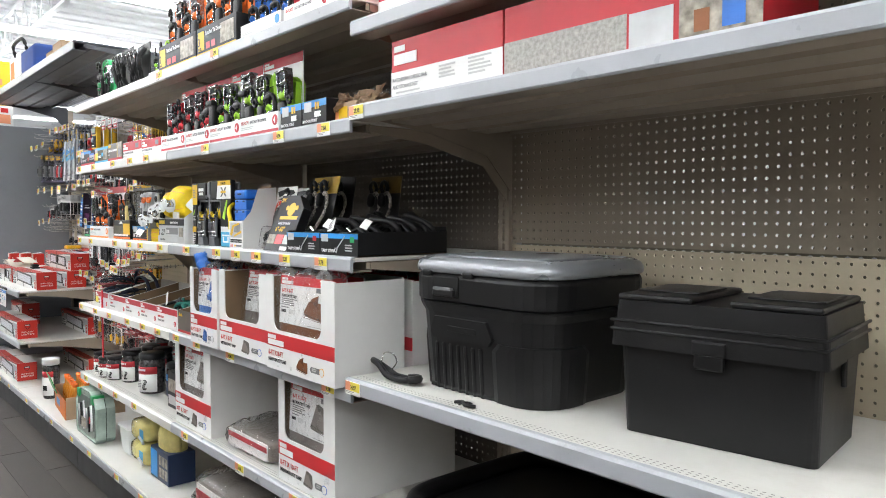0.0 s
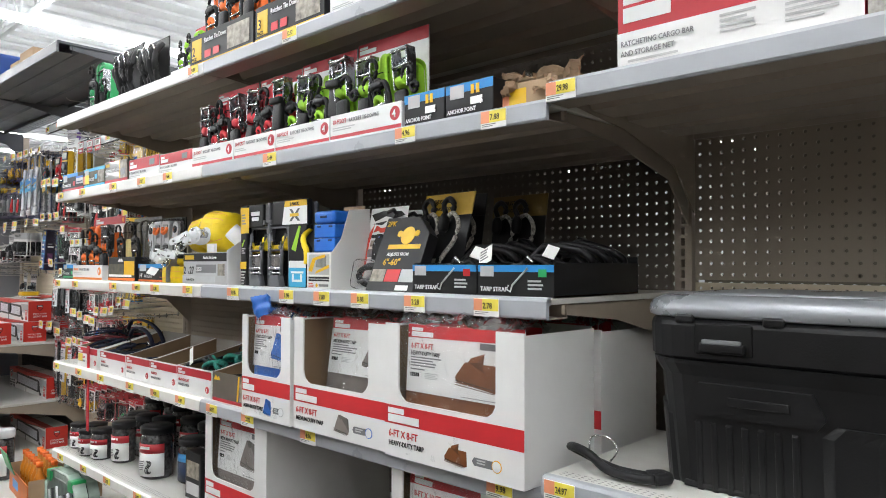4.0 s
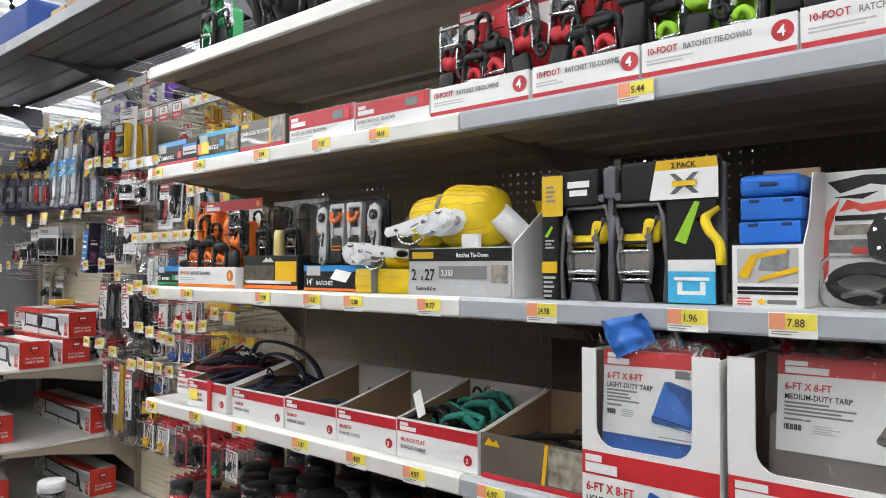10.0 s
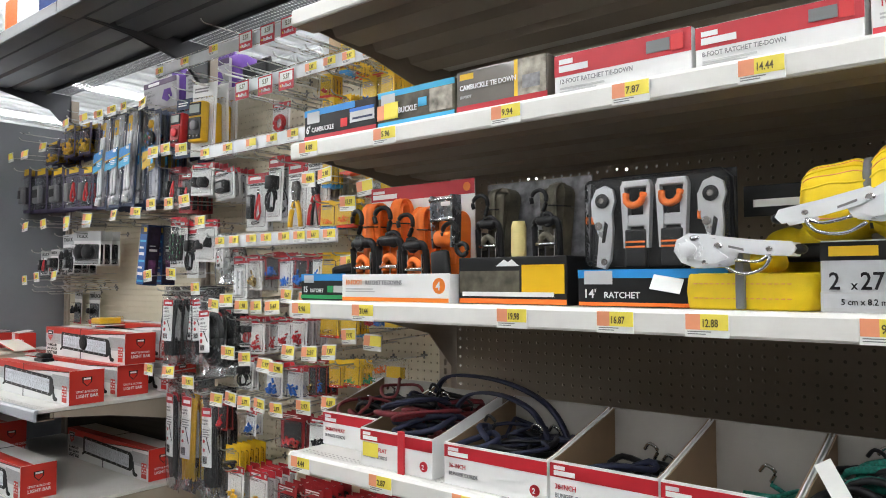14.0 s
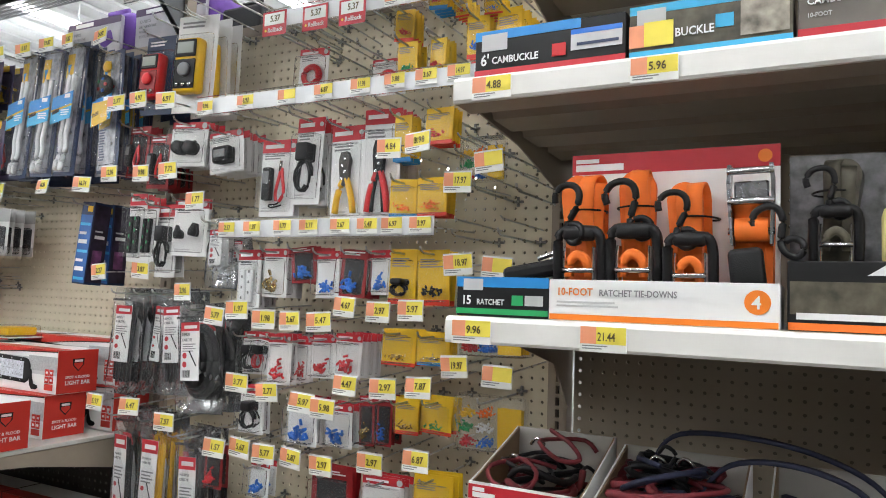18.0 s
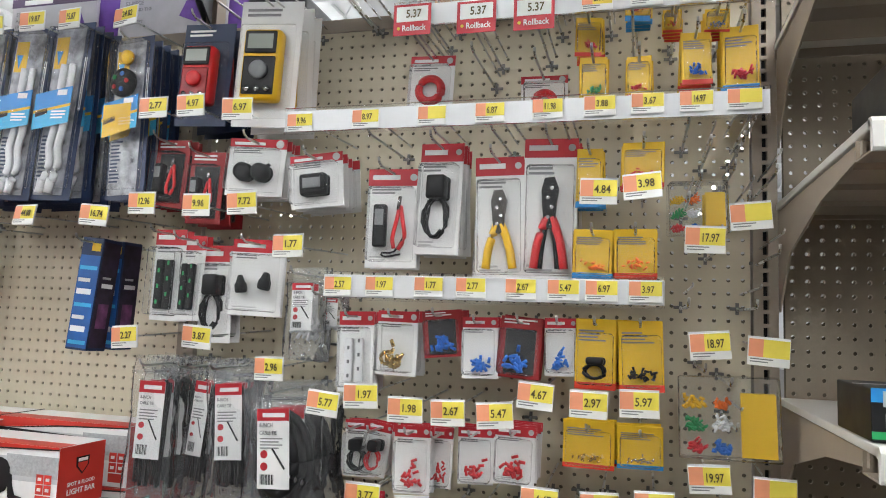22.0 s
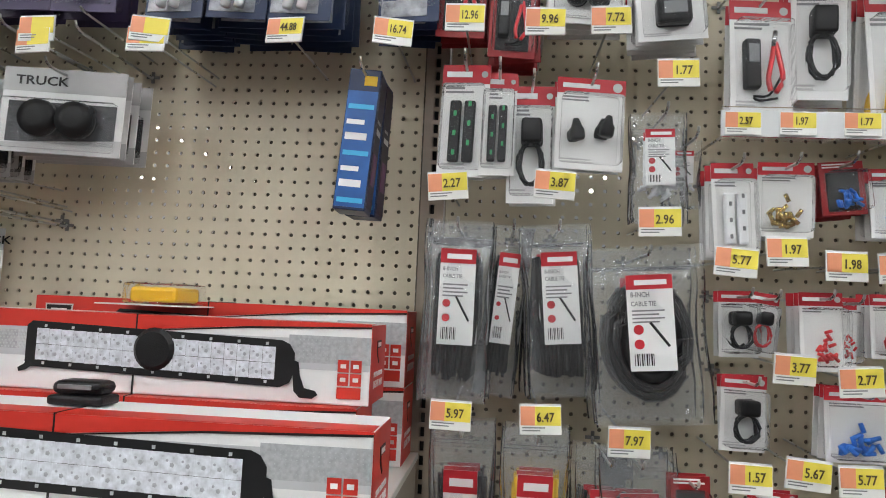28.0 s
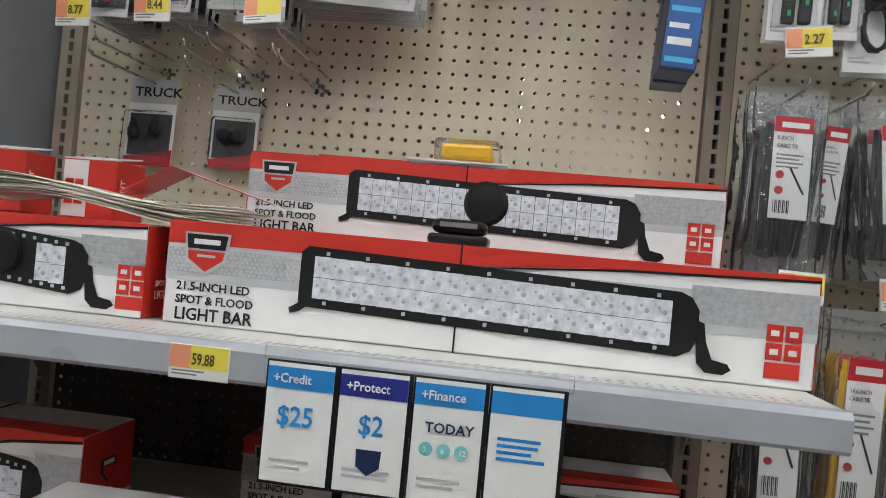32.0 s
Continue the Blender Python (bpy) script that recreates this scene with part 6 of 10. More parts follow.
write("14'", -0.112, 0, 0.014, 0.02, WHITEINK, blk)
write("RATCHET", -0.075, 0, 0.014, 0.014, WHITEINK, blk)
for k in range(4):
    x = -0.09 + 0.06 * k
    g = new("ratchet"); g.parent = blk; g.matrix_basis = pose(x, 0.04, 0.075)
    if k in (0, 3):
        part("chrome_plate", prism([(-0.012, -0.01), (-0.007, 0.04), (-0.02, 0.075), (-0.021, 0.1), (-0.012, 0.12), (0.004, 0.126), (0.018, 0.118), (0.022, 0.1), (0.016, 0.08), (0.018, 0.05), (0.013, 0.0), (0.004, -0.014)], -0.012, -0.004), ZINCP, g)
        part("gear", lathe([(0.012, 0), (0.0125, 0.003), (0.009, 0.004)], 12), BLACKPL, g, at=pose(0, -0.012, 0.1, 90))
        part("gear_hub", lathe([(0.005, 0), (0.005, 0.006)], 8), CHROME, g, at=pose(0, -0.012, 0.1, 90))
        part("plate_slot", prism([(-0.002, 0.03), (0.004, 0.03), (0.01, 0.06), (0.004, 0.066)], -0.0128, -0.012), BLACKPL, g)
        part("bolt", lathe([(0.006, 0), (0.007, 0.004)], 10), CHROME, g, at=pose(-0.006, -0.012, 0.058, 90))
        part("bolt", lathe([(0.005, 0), (0.006, 0.004)], 10), CHROME, g, at=pose(0.004, -0.012, -0.002, 90))
        part("orange_tail", box(-0.022, -0.012, 0.062, -0.014, -0.005, 0.076, 0.002), ORANGE, g)
    else:
        for s_ in (-1, 1):
            part("chrome_side", prism([(s_ * 0.021, 0.02), (s_ * 0.016, 0.02), (s_ * 0.013, 0.085), (s_ * 0.022, 0.13), (s_ * 0.026, 0.12)], -0.016, -0.002), ZINCP, g)
        part("chrome_top", box(-0.022, -0.017, 0.118, 0.022, -0.004, 0.13, 0.003), ZINCP, g)
        part("chrome_bridge", box(-0.018, -0.013, 0.055, 0.018, -0.004, 0.074, 0.002), ZINCP, g)
        part("orange_release", tube(curve([(-0.015, -0.018, 0.108), (-0.012, -0.022, 0.094), (0, -0.024, 0.088), (0.012, -0.022, 0.094), (0.015, -0.018, 0.108)], 3), 0.006, 8), ORANGE, g, smooth=True)
        part("black_band", box(-0.018, -0.019, -0.012, 0.018, -0.006, 0.05, 0.003), BLACKPL, g)
        for zz in (0.02, 0.028):
            part("orange_stitch", box(-0.017, -0.0196, zz, 0.017, -0.019, zz + 0.003), ORANGE, g)
part("blister_shell", box(-0.115, 0.004, 0.064, 0.115, 0.05, 0.21, 0.012, 3), CLEARBOX, blk, smooth=True)
part("fold_line", tube([(-0.122, 0.048, 0.06), (-0.118, 0.046, 0.2), (-0.1, 0.046, 0.214), (0.1, 0.046, 0.214), (0.118, 0.046, 0.2), (0.122, 0.048, 0.06)], 0.003, 6), BLACKPL, blk, smooth=True)


def stadium(w, d, h, r, bulge=0.0, dome=False):
    """Webbing wound flat round an upright axis: an oval block with slightly uneven layers on top."""
    bm = bmesh.new()
    n = 40
    lay = ((1.0, 0.0, 0.04), (1.0, 0.0, 0.0))
    rings = []
    prof = [(0.97, 0.0), (1.0, 0.05), (1.0 + bulge, 0.5), (1.0, 0.95), (0.97, 1.0), (0.9, 0.985), (0.86, 1.01), (0.78, 0.99), (0.74, 1.005), (0.6, 0.985), (0.5, 0.99)]
    if dome:
        prof = [(0.84, 0.0), (0.93, 0.06), (0.99, 0.24), (1.0, 0.42), (0.985, 0.6), (0.94, 0.76), (0.86, 0.89), (0.74, 0.97), (0.6, 1.0), (0.56, 0.985), (0.5, 0.995), (0.4, 0.98)]
    for k, z in prof:
        ring = []
        for i in range(n):
            a = i * math.tau / n
            ca, sa = math.cos(a), math.sin(a)
            x = math.copysign(abs(ca) ** (1.0 if dome else 0.7), ca) * (w / 2 - (1 - k) * d / 2)
            y = math.copysign(abs(sa) ** 0.8, sa) * d / 2 * k + d / 2
            ring.append(bm.verts.new((x, y, h * z)))
        rings.append(ring)
    for s_, t_ in zip(rings, rings[1:]):
        for i in range(n):
            bm.faces.new((s_[i], s_[(i + 1) % n], t_[(i + 1) % n], t_[i]))
    bm.faces.new(rings[0][::-1])
    bm.faces.new(rings[-1])
    return bm


def cinched_point(u, a, w, d, h, waist):
    """A point on a roll lying along x, pinched by a band; u runs along it, a round it."""
    x = u * w / 2
    end = (1 - abs(u) ** 9) ** 0.5
    side = 1 / (1 + math.exp(-(x - waist) / 0.012))
    pinch = 1 - 0.2 * math.exp(-((x - waist) / 0.011) ** 2)
    hz = h * (0.88 + 0.12 * side) * (1 + 0.03 * math.cos(x * 45))
    ca, sa = math.cos(a), math.sin(a)
    return Vector((x, d / 2 + d / 2 * end * pinch * math.copysign(abs(ca) ** 0.75, ca), hz * 0.5 + hz * 0.5 * end * pinch * math.copysign(abs(sa) ** 0.75, sa)))


def cinched_roll(w, d, h, waist):
    bm = bmesh.new()
    n, m = 34, 40
    rings = [[bm.verts.new(cinched_point(-0.995 + 1.99 * i / n, q * math.tau / m, w, d, h, waist)) for q in range(m)] for i in range(n + 1)]
    for s_, t_ in zip(rings, rings[1:]):
        for q in range(m):
            bm.faces.new((s_[q], s_[(q + 1) % m], t_[(q + 1) % m], t_[q]))
    bm.faces.new(rings[0][::-1])
    bm.faces.new(rings[-1])
    bmesh.ops.recalc_face_normals(bm, faces=bm.faces)
    return bm


def yellow_bundle(x, y, z, w, h, label, lean=0, two=False):
    """A thick bundle of yellow webbing bound with a grey band."""
    t = thing("strap_bundle", x, y, z, label, "strap bundle", "yellow strap bundles", rx=lean)
    d = w * 0.5
    if two:
        waist = -w * 0.1
        roll = part("webbing_roll", cinched_roll(w, d, h, waist), YELLOW, t, smooth=True)
        for a0 in (2.55, 2.05, 3.5):
            part("stitch_line", tube([cinched_point(-0.9 + 0.05 * i, a0, w, d, h, waist) for i in range(37)], 0.0009, 4), TAGORG, roll)
        for a0 in (2.85, 2.3, 1.75, 3.9):
            part("layer_edge", tube([cinched_point(-0.93 + 0.03 * i, a0 + 0.04 * math.sin(i * 0.4), w, d, h, waist) for i in range(63)], 0.0016, 5), YELLOW, roll, smooth=True)
        band = [cinched_point(waist * 2 / w, 1.2 + (4.2 - 1.2) * i / 20, w + 0.002, d + 0.004, h + 0.004, waist) for i in range(21)]
        part("tie_band", ribbon([(p.y, p.z) for p in band], 0.012, 0.0022, x=waist), GREYPL, t, smooth=True)
        return t
    part("webbing_roll", stadium(w, d, h, 0.02, 0.03), YELLOW, t, smooth=True)
    for zz in (0.3, 0.7):
        bm = bmesh.new()
        for k in range(int(w * 0.7 / 0.008)):
            xx = -w * 0.35 + k * 0.008
            box(xx, -0.0006 - d * 0.015, h * zz, xx + 0.0045, 0.004, h * zz + 0.0012, bm=bm)
        part("stitching", bm, TAGORG, t)
    part("webbing_fold", cinched_roll(w * 0.7, d * 0.7, 0.036, 0.2), YELLOW, t, at=pose(-0.02, 0.02, h + 0.0005), smooth=True)
    part("tie_band", box(-0.006, -0.012, 0.001, 0.006, d * 0.6, h + 0.042, 0.003), GREYPL, t)
    return t


def zinc_ratchet(parent, x, z, L, yy, flip=1, tilt=0):
    g = new("zinc_ratchet"); g.parent = parent; g.matrix_basis = pose(x, yy, z, 0, tilt, 0) @ Matrix.Diagonal((flip, 1, 0.8, 1))
    ZINC = mat("zinc_plate", (0.86, 0.88, 0.90), 0.3, 0.3, var=0.05, scale=40)
    body = [(-L * 0.06, 0.016), (L * 0.08, 0.032), (L * 0.2, 0.046), (L * 0.36, 0.05), (L * 0.47, 0.04), (L * 0.5, 0.02), (L * 0.44, -0.002), (L * 0.32, -0.014), (L * 0.12, -0.014), (-L * 0.02, -0.006)]
    grip = [(-L * 0.5, 0.008), (-L * 0.47, 0.02), (-L * 0.2, 0.028), (L * 0.1, 0.04), (L * 0.16, 0.026), (L * 0.04, 0.012), (-L * 0.2, 0.002), (-L * 0.46, -0.004)]
    part("frame_plate", prism(body, -0.022, -0.019), ZINC, g)
    part("frame_plate", prism(body, 0.012, 0.015), ZINC, g)
    part("handle_plate", prism(grip, -0.027, -0.0225), ZINC, g)
    part("handle_plate", prism(grip, 0.0155, 0.019), ZINC, g)
    gear = part("gear", lathe([(0.0165, 0), (0.0165, 0.003), (0.012, 0.0035), (0.012, 0.006), (0.005, 0.0065)], 16), ZINC, g, at=pose(L * 0.36, -0.022, 0.02, 90))
    for k in range(10):
        a = k * math.tau / 10
        part("tooth", box(-0.0025, -0.0025, 0, 0.0025, 0.0025, 0.004), ZINC, gear, at=pose(0.0175 * math.cos(a), 0.0175 * math.sin(a), 0, 0, 0, math.degrees(a)))
    part("pawl", prism([(L * 0.02, 0.0), (L * 0.1, 0.014), (L * 0.24, 0.01), (L * 0.26, -0.004), (L * 0.12, -0.01)], -0.033, -0.0275), ZINC, g)
    part("slot", prism([(-L * 0.1, 0.01), (L * 0.02, 0.018), (L * 0.02, 0.022), (-L * 0.1, 0.014)], -0.0275, -0.027), GREYINK, g)
    for x0, z0, r in ((-L * 0.3, 0.01, 0.0045), (L * 0.1, 0.022, 0.006), (L * 0.22, -0.004, 0.005)):
        part("bolt", lathe([(r, 0), (r, 0.004), (r * 0.6, 0.006)], 8), CHROME, g, at=pose(x0, -0.027, z0, 90))
    part("cross_rod", tube([(L * 0.3, -0.03, 0.04), (L * 0.3, 0.02, 0.04)], 0.006, 8), CHROME, g, smooth=True)
    part("spool", tube([(L * 0.36, -0.019, 0.02), (L * 0.36, 0.012, 0.02)], 0.012, 10), CHROME, g, smooth=True)
    part("release_wire", tube(curve([(-L * 0.02, -0.024, -0.004), (-L * 0.2, -0.026, -0.01), (-L * 0.3, -0.026, 0.0), (-L * 0.24, -0.026, -0.022), (-L * 0.08, -0.026, -0.03), (L * 0.06, -0.024, -0.016)], 4), 0.003, 7), CHROME, g, smooth=True)
    part("grip_end", lathe([(0.007, 0), (0.009, 0.006), (0.009, 0.018), (0.004, 0.024)], 10), BLACKPL, g, at=pose(-L * 0.5, 0.006, 0.007, 90), smooth=True)


sm = yellow_bundle(-2.80, 1.045, S3 + 0.001, 0.195, 0.052, "small yellow webbing bundle with zinc ratchet on top")
zinc_ratchet(sm, -0.006, 0.074, 0.168, 0.004, -1, -3)
part("paper_flag", box(-0.135, -0.01, 0.001, -0.09, -0.009, 0.028), PAPER, sm, at=pose(0, 0.01, 0, -35, 10, 10))
tie = flat_carton(-2.698, -2.44, S3 + 0.001, 0.094, 0.15, "grey and white ratchet tie-down carton with price-like figures", SILVERPRINT, ((0, 0.72, 1, 0.98, BLACK), (0.04, 0.78, 0.26, 0.92, YELCARD), (0.32, 0.36, 0.78, 0.62, GREYINK), (0.82, 0.12, 0.97, 0.64, PHOTO), (0, 0.0, 1, 0.28, LIGHTINK)), (("2", 0.04, 0.32, 0.34, BLACK), ("x", 0.14, 0.32, 0.18, BLACK), ("27", 0.18, 0.32, 0.34, BLACK), ("3,333", 0.35, 0.42, 0.17, WHITEINK), ("Ratchet Tie-Down", 0.5, 0.8, 0.13, WHITEINK)), yf=1.04)
bm = bmesh.new()
prof = [(0.0, 0.0), (0.2, 0.0), (0.2, 0.185), (0.12, 0.18), (0.0, 0.098)]
ra = [bm.verts.new((0.1298, y, z)) for y, z in prof]
rb = [bm.verts.new((0.1333, y, z)) for y, z in prof]
bm.faces.new(ra)
bm.faces.new(rb)
for i in range(len(prof)):
    j = (i + 1) % len(prof)
    bm.faces.new((ra[i], ra[j], rb[j], rb[i]))
bmesh.ops.recalc_face_normals(bm, faces=bm.faces)
part("side_wall", bm, WHITECARD, tie)
part("lower_print", quad(-0.125, 0.006, 0.07, 0.024, -0.0026), SILVERPRINT, tie)
write("5 cm x 8.2 m", -0.105, -0.0028, 0.01, 0.011, BLACK, tie, 0.9)
big = yellow_bundle(-2.622, 1.055, S3 + 0.096, 0.225, 0.126, "large yellow webbing roll with zinc ratchet on carton", two=True)
zinc_ratchet(big, -0.03, 0.032, 0.19, -0.012, 1, -4)
part("white_tag", box(0.06, -0.01, 0.0, 0.1, 0.0, 0.025), WHITECARD, big)
yb = thing("webbing_wedge", -2.462, 1.2, S3 + 0.001, "folded yellow webbing standing behind the carton", "webbing")
part("webbing_fold", prism([(-0.035, 0.19), (0.04, 0.196), (0.02, 0.12), (0.01, 0.0), (-0.012, 0.0), (-0.016, 0.12)], 0.0, 0.03), YELLOW, yb)
part("webbing_fold", prism([(-0.03, 0.18), (0.03, 0.188), (0.012, 0.1), (0.006, 0.0), (-0.016, 0.0)], 0.031, 0.05), YELLOW, yb)
jug = thing("paper_tube", -2.508, 1.13, S3 + 0.0965, "open white paper tube leaning on the carton", "tube", rz=-8)
part("wrap", lathe([(0.024, 0), (0.026, 0.002), (0.026, 0.085), (0.0235, 0.085), (0.0225, 0.01)], 18), WHITEPL, jug, smooth=True, at=pose(0.03, 0.02, 0.008, 40, -28, 0))
part("dark_core", lathe([(0.012, 0), (0.014, 0.001), (0.014, 0.07), (0.001, 0.07)], 14), BLACKPL, jug, smooth=True, at=pose(0.03, 0.02, 0.008, 40, -28, 0))

hp = thing("ratchet_pack", -2.755, 1.2, S3 + 0.001, "black-headed pack with yellow webbing and a black ratchet", "strap pack")
part("head_card", box(-0.085, 0, 0.145, 0.095, 0.004, 0.195, 0.001), BLACK, hp)
part("brand_bar", quad(-0.07, 0.16, 0.01, 0.172, 0), WHITEINK, hp)
part("picture", quad(0.03, 0.15, 0.06, 0.19, 0), SILVERPRINT, hp)
part("yellow_corner", quad(0.062, 0.15, 0.094, 0.19, 0), YELCARD, hp)
part("webbing_roll", cinched_roll(0.16, 0.09, 0.144, -0.02), YELLOW, hp, smooth=True, at=pose(0.01, 0.004, 0))
part("grip", box(-0.05, -0.03, 0.07, 0.06, -0.004, 0.098, 0.008, 3), BLACKPL, hp, smooth=True)
part("grip", box(-0.05, -0.02, 0.02, 0.05, -0.004, 0.05, 0.008, 3), BLACKPL, hp, smooth=True)

SLATE = mat("slate_clamshell", (0.115, 0.12, 0.13), 0.33, var=0.08, scale=20)
sp = thing("ratchet_twin_pack", -2.226, 1.05, S3 + 0.001, "grey and yellow moulded twin pack of ratchet straps", "twin pack")
part("back_shell", box(-0.156, 0.03, 0.0, 0.156, 0.04, 0.22, 0.006), SLATE, sp)
for m in (-0.072, 0.022):
    w2 = 0.046
    arch = [(m - w2, 0.0), (m - w2 - 0.004, 0.06), (m - w2 + 0.004, 0.14), (m - w2 + 0.01, 0.158), (m + w2 - 0.01, 0.158), (m + w2 - 0.004, 0.14), (m + w2 + 0.004, 0.06), (m + w2, 0.0)]
    part("cavity", prism(arch, 0.024, 0.03), BLACKPL, sp)
    part("cavity_rim", tube([(x, 0.01, z) for x, z in arch], 0.0045, 7), SLATE, sp, smooth=True)
    g = new("ratchet"); g.parent = sp; g.matrix_basis = pose(m, 0, 0)
    part("webbing", box(-0.012, 0.008, 0.098, 0.02, 0.022, 0.136, 0.008, 3), YELLOW, g, smooth=True, at=pose(0, 0, 0, 0, 9, 0))
    part("webbing_spool", tube([(-0.019, 0.014, 0.1), (0.019, 0.014, 0.1)], 0.011, 12), YELLOW, g, smooth=True)
    for s_ in (-1, 1):
        part("side_arm", tube([(s_ * 0.022, 0.0, 0.03), (s_ * 0.028, -0.002, 0.07), (s_ * 0.024, 0.0, 0.1), (s_ * 0.036, 0.006, 0.138)], 0.0048, 7), SLATE, g, smooth=True)
        part("side_plate", box(s_ * 0.02, -0.002, 0.03, s_ * 0.023, 0.02, 0.12), CHROME, g)
        part("nut", lathe([(0.006, 0), (0.006, 0.004)], 6), CHROME, g, at=pose(s_ * 0.024, -0.002, 0.104, 90))
    part("black_bar", box(-0.026, -0.004, 0.093, 0.026, 0.006, 0.099, 0.002), BLACKPL, g)
    part("chrome_face", box(-0.02, 0.002, 0.052, 0.02, 0.006, 0.08, 0.001), CHROME, g)
    for zz, rr in ((0.082, 0.0032), (0.048, 0.0045), (0.036, 0.003)):
        part("rod", tube([(-0.026, -0.004, zz), (0.026, -0.004, zz)], rr, 8), CHROME, g, smooth=True)
    part("foot_grip", prism([(-0.022, 0.0), (-0.018, 0.03), (0.018, 0.03), (0.028, 0.0)], -0.008, 0.01), SLATE, g)
part("centre_spine", box(-0.03, 0.006, 0.0, -0.02, 0.03, 0.225, 0.002), SLATE, sp)
part("spine_notch", box(-0.035, 0.002, 0.17, -0.014, 0.02, 0.222, 0.003), SLATE, sp)
part("spine_notch", box(-0.045, 0.0005, 0.165, -0.035, 0.02, 0.178, 0.002), SLATE, sp)
part("spine_notch", box(-0.014, 0.0005, 0.165, -0.004, 0.02, 0.178, 0.002), SLATE, sp)
part("end_card", box(-0.158, 0.0, 0.0, -0.122, 0.03, 0.222, 0.006, 3), BLACK, sp)
part("yellow_field", quad(-0.154, 0.145, -0.112, 0.216, -0.0006), YELCARD, sp)
bars(sp, -0.146, 0.198, 0.022, 4, 0.008, -0.0012, GREYINK)
part("pictured_strap", prism([(-0.15, 0.11), (-0.136, 0.128), (-0.132, 0.126), (-0.144, 0.108)], -0.0012, -0.0006), GREEN, sp)
bars(sp, -0.148, 0.104, 0.02, 3, 0.006, -0.0006, LIGHTINK)
part("yellow_field", quad(-0.156, 0.046, -0.124, 0.066, -0.0006), YELCARD, sp)
bars(sp, -0.152, 0.04, 0.026, 5, 0.008, -0.0006, LIGHTINK)
part("head_card", box(-0.118, 0.002, 0.16, -0.046, 0.02, 0.222, 0.003), BLACK, sp)
part("brand_bar", quad(-0.104, 0.192, -0.062, 0.203, 0.0014), WHITEINK, sp)
part("brand_bar", quad(-0.1, 0.178, -0.066, 0.188, 0.0014), WHITEINK, sp)
part("head_card", box(-0.004, 0.002, 0.16, 0.156, 0.02, 0.226, 0.005, 3), BLACK, sp)
part("white_field", prism([(0.046, 0.162), (0.155, 0.162), (0.155, 0.208), (0.055, 0.208)], 0.001, 0.002), WHITECARD, sp)
part("yellow_top", prism([(0.055, 0.208), (0.155, 0.208), (0.152, 0.224), (0.058, 0.224)], 0.001, 0.002), YELCARD, sp)
write("2 PACK", 0.082, 0.001, 0.2105, 0.012, BLACK, sp)
part("cross_mark", prism([(0.08, 0.17), (0.089, 0.17), (0.103, 0.182), (0.117, 0.17), (0.126, 0.17), (0.11, 0.186), (0.126, 0.202), (0.117, 0.202), (0.103, 0.189), (0.089, 0.202), (0.08, 0.202), (0.096, 0.186)], 0.0002, 0.001), SLATE, sp)
part("yellow_bar", quad(0.084, 0.182, 0.122, 0.19, -0.0004), YELCARD, sp)
part("side_card", prism([(0.074, 0.0), (0.15, 0.0), (0.15, 0.1), (0.118, 0.13), (0.15, 0.15), (0.15, 0.16), (0.074, 0.16)], 0.004, 0.022), BLACK, sp)
part("white_band", quad(0.075, 0.05, 0.149, 0.068, 0.0034), WHITECARD, sp)
part("blue_foot", quad(0.075, 0.001, 0.149, 0.05, 0.0034), SKY, sp)
part("white_rig", prism([(0.09, 0.014), (0.134, 0.014), (0.134, 0.034), (0.126, 0.034), (0.126, 0.02), (0.098, 0.02), (0.098, 0.034), (0.09, 0.034)], 0.0026, 0.0034), WHITEINK, sp)
part("white_bar", quad(0.085, 0.036, 0.14, 0.041, 0.0028), WHITEINK, sp)
part("pictured_strap", prism([(0.086, 0.098), (0.118, 0.158), (0.126, 0.156), (0.104, 0.092)], 0.0028, 0.004), GREEN, sp)
part("yellow_tail", tube(curve([(0.148, 0.018, 0.15), (0.132, 0.01, 0.132), (0.14, 0.003, 0.112), (0.156, 0.0, 0.092), (0.16, -0.002, 0.06)], 4), 0.0075, 8), YELLOW, sp, smooth=True)

cg = thing("corner_protector_display", -1.998, 1.035, S3 + 0.001, "white tray of stacked blue plastic corner protectors", "display tray")
part("tray_front", box(-0.048, 0, 0, 0.048, 0.003, 0.088), WHITECARD, cg)
part("tray_side", box(-0.048, 0.003, 0, -0.046, 0.12, 0.088), WHITECARD, cg)
part("tray_side", channel(0.046, 0.048, ((0.003, 0), (0.003, 0.088), (0.03, 0.12), (0.055, 0.192), (0.12, 0.198), (0.12, 0))), WHITECARD, cg)
part("tray_floor", box(-0.046, 0.003, 0, 0.046, 0.12, 0.003), WHITECARD, cg)
part("printed_border", quad(-0.041, 0.034, 0.041, 0.083, 0), LIGHTINK, cg)
part("pictured_block", prism([(-0.012, 0.052), (0.028, 0.05), (0.03, 0.08), (-0.004, 0.079)], -0.0014, -0.0006), mat("pictured_grey", (0.24, 0.25, 0.26), 0.5, var=0.4, scale=60), cg)
part("pictured_guard", prism([(-0.04, 0.044), (-0.022, 0.074), (0.026, 0.083), (0.026, 0.076), (-0.012, 0.069), (-0.026, 0.04)], -0.002, -0.0014), YELPL, cg)
part("pictured_guard", prism([(-0.012, 0.036), (0.041, 0.05), (0.041, 0.058), (-0.008, 0.043)], -0.002, -0.0014), YELPL, cg)
part("brand_bar", quad(-0.041, 0.018, 0.04, 0.029, 0), BLACK, cg)
part("brand_gap", quad(-0.041, 0.0225, 0.04, 0.0238, -0.0006), WHITECARD, cg)
part("brand_bar", quad(0.0, 0.005, 0.038, 0.011, 0), GREYINK, cg)
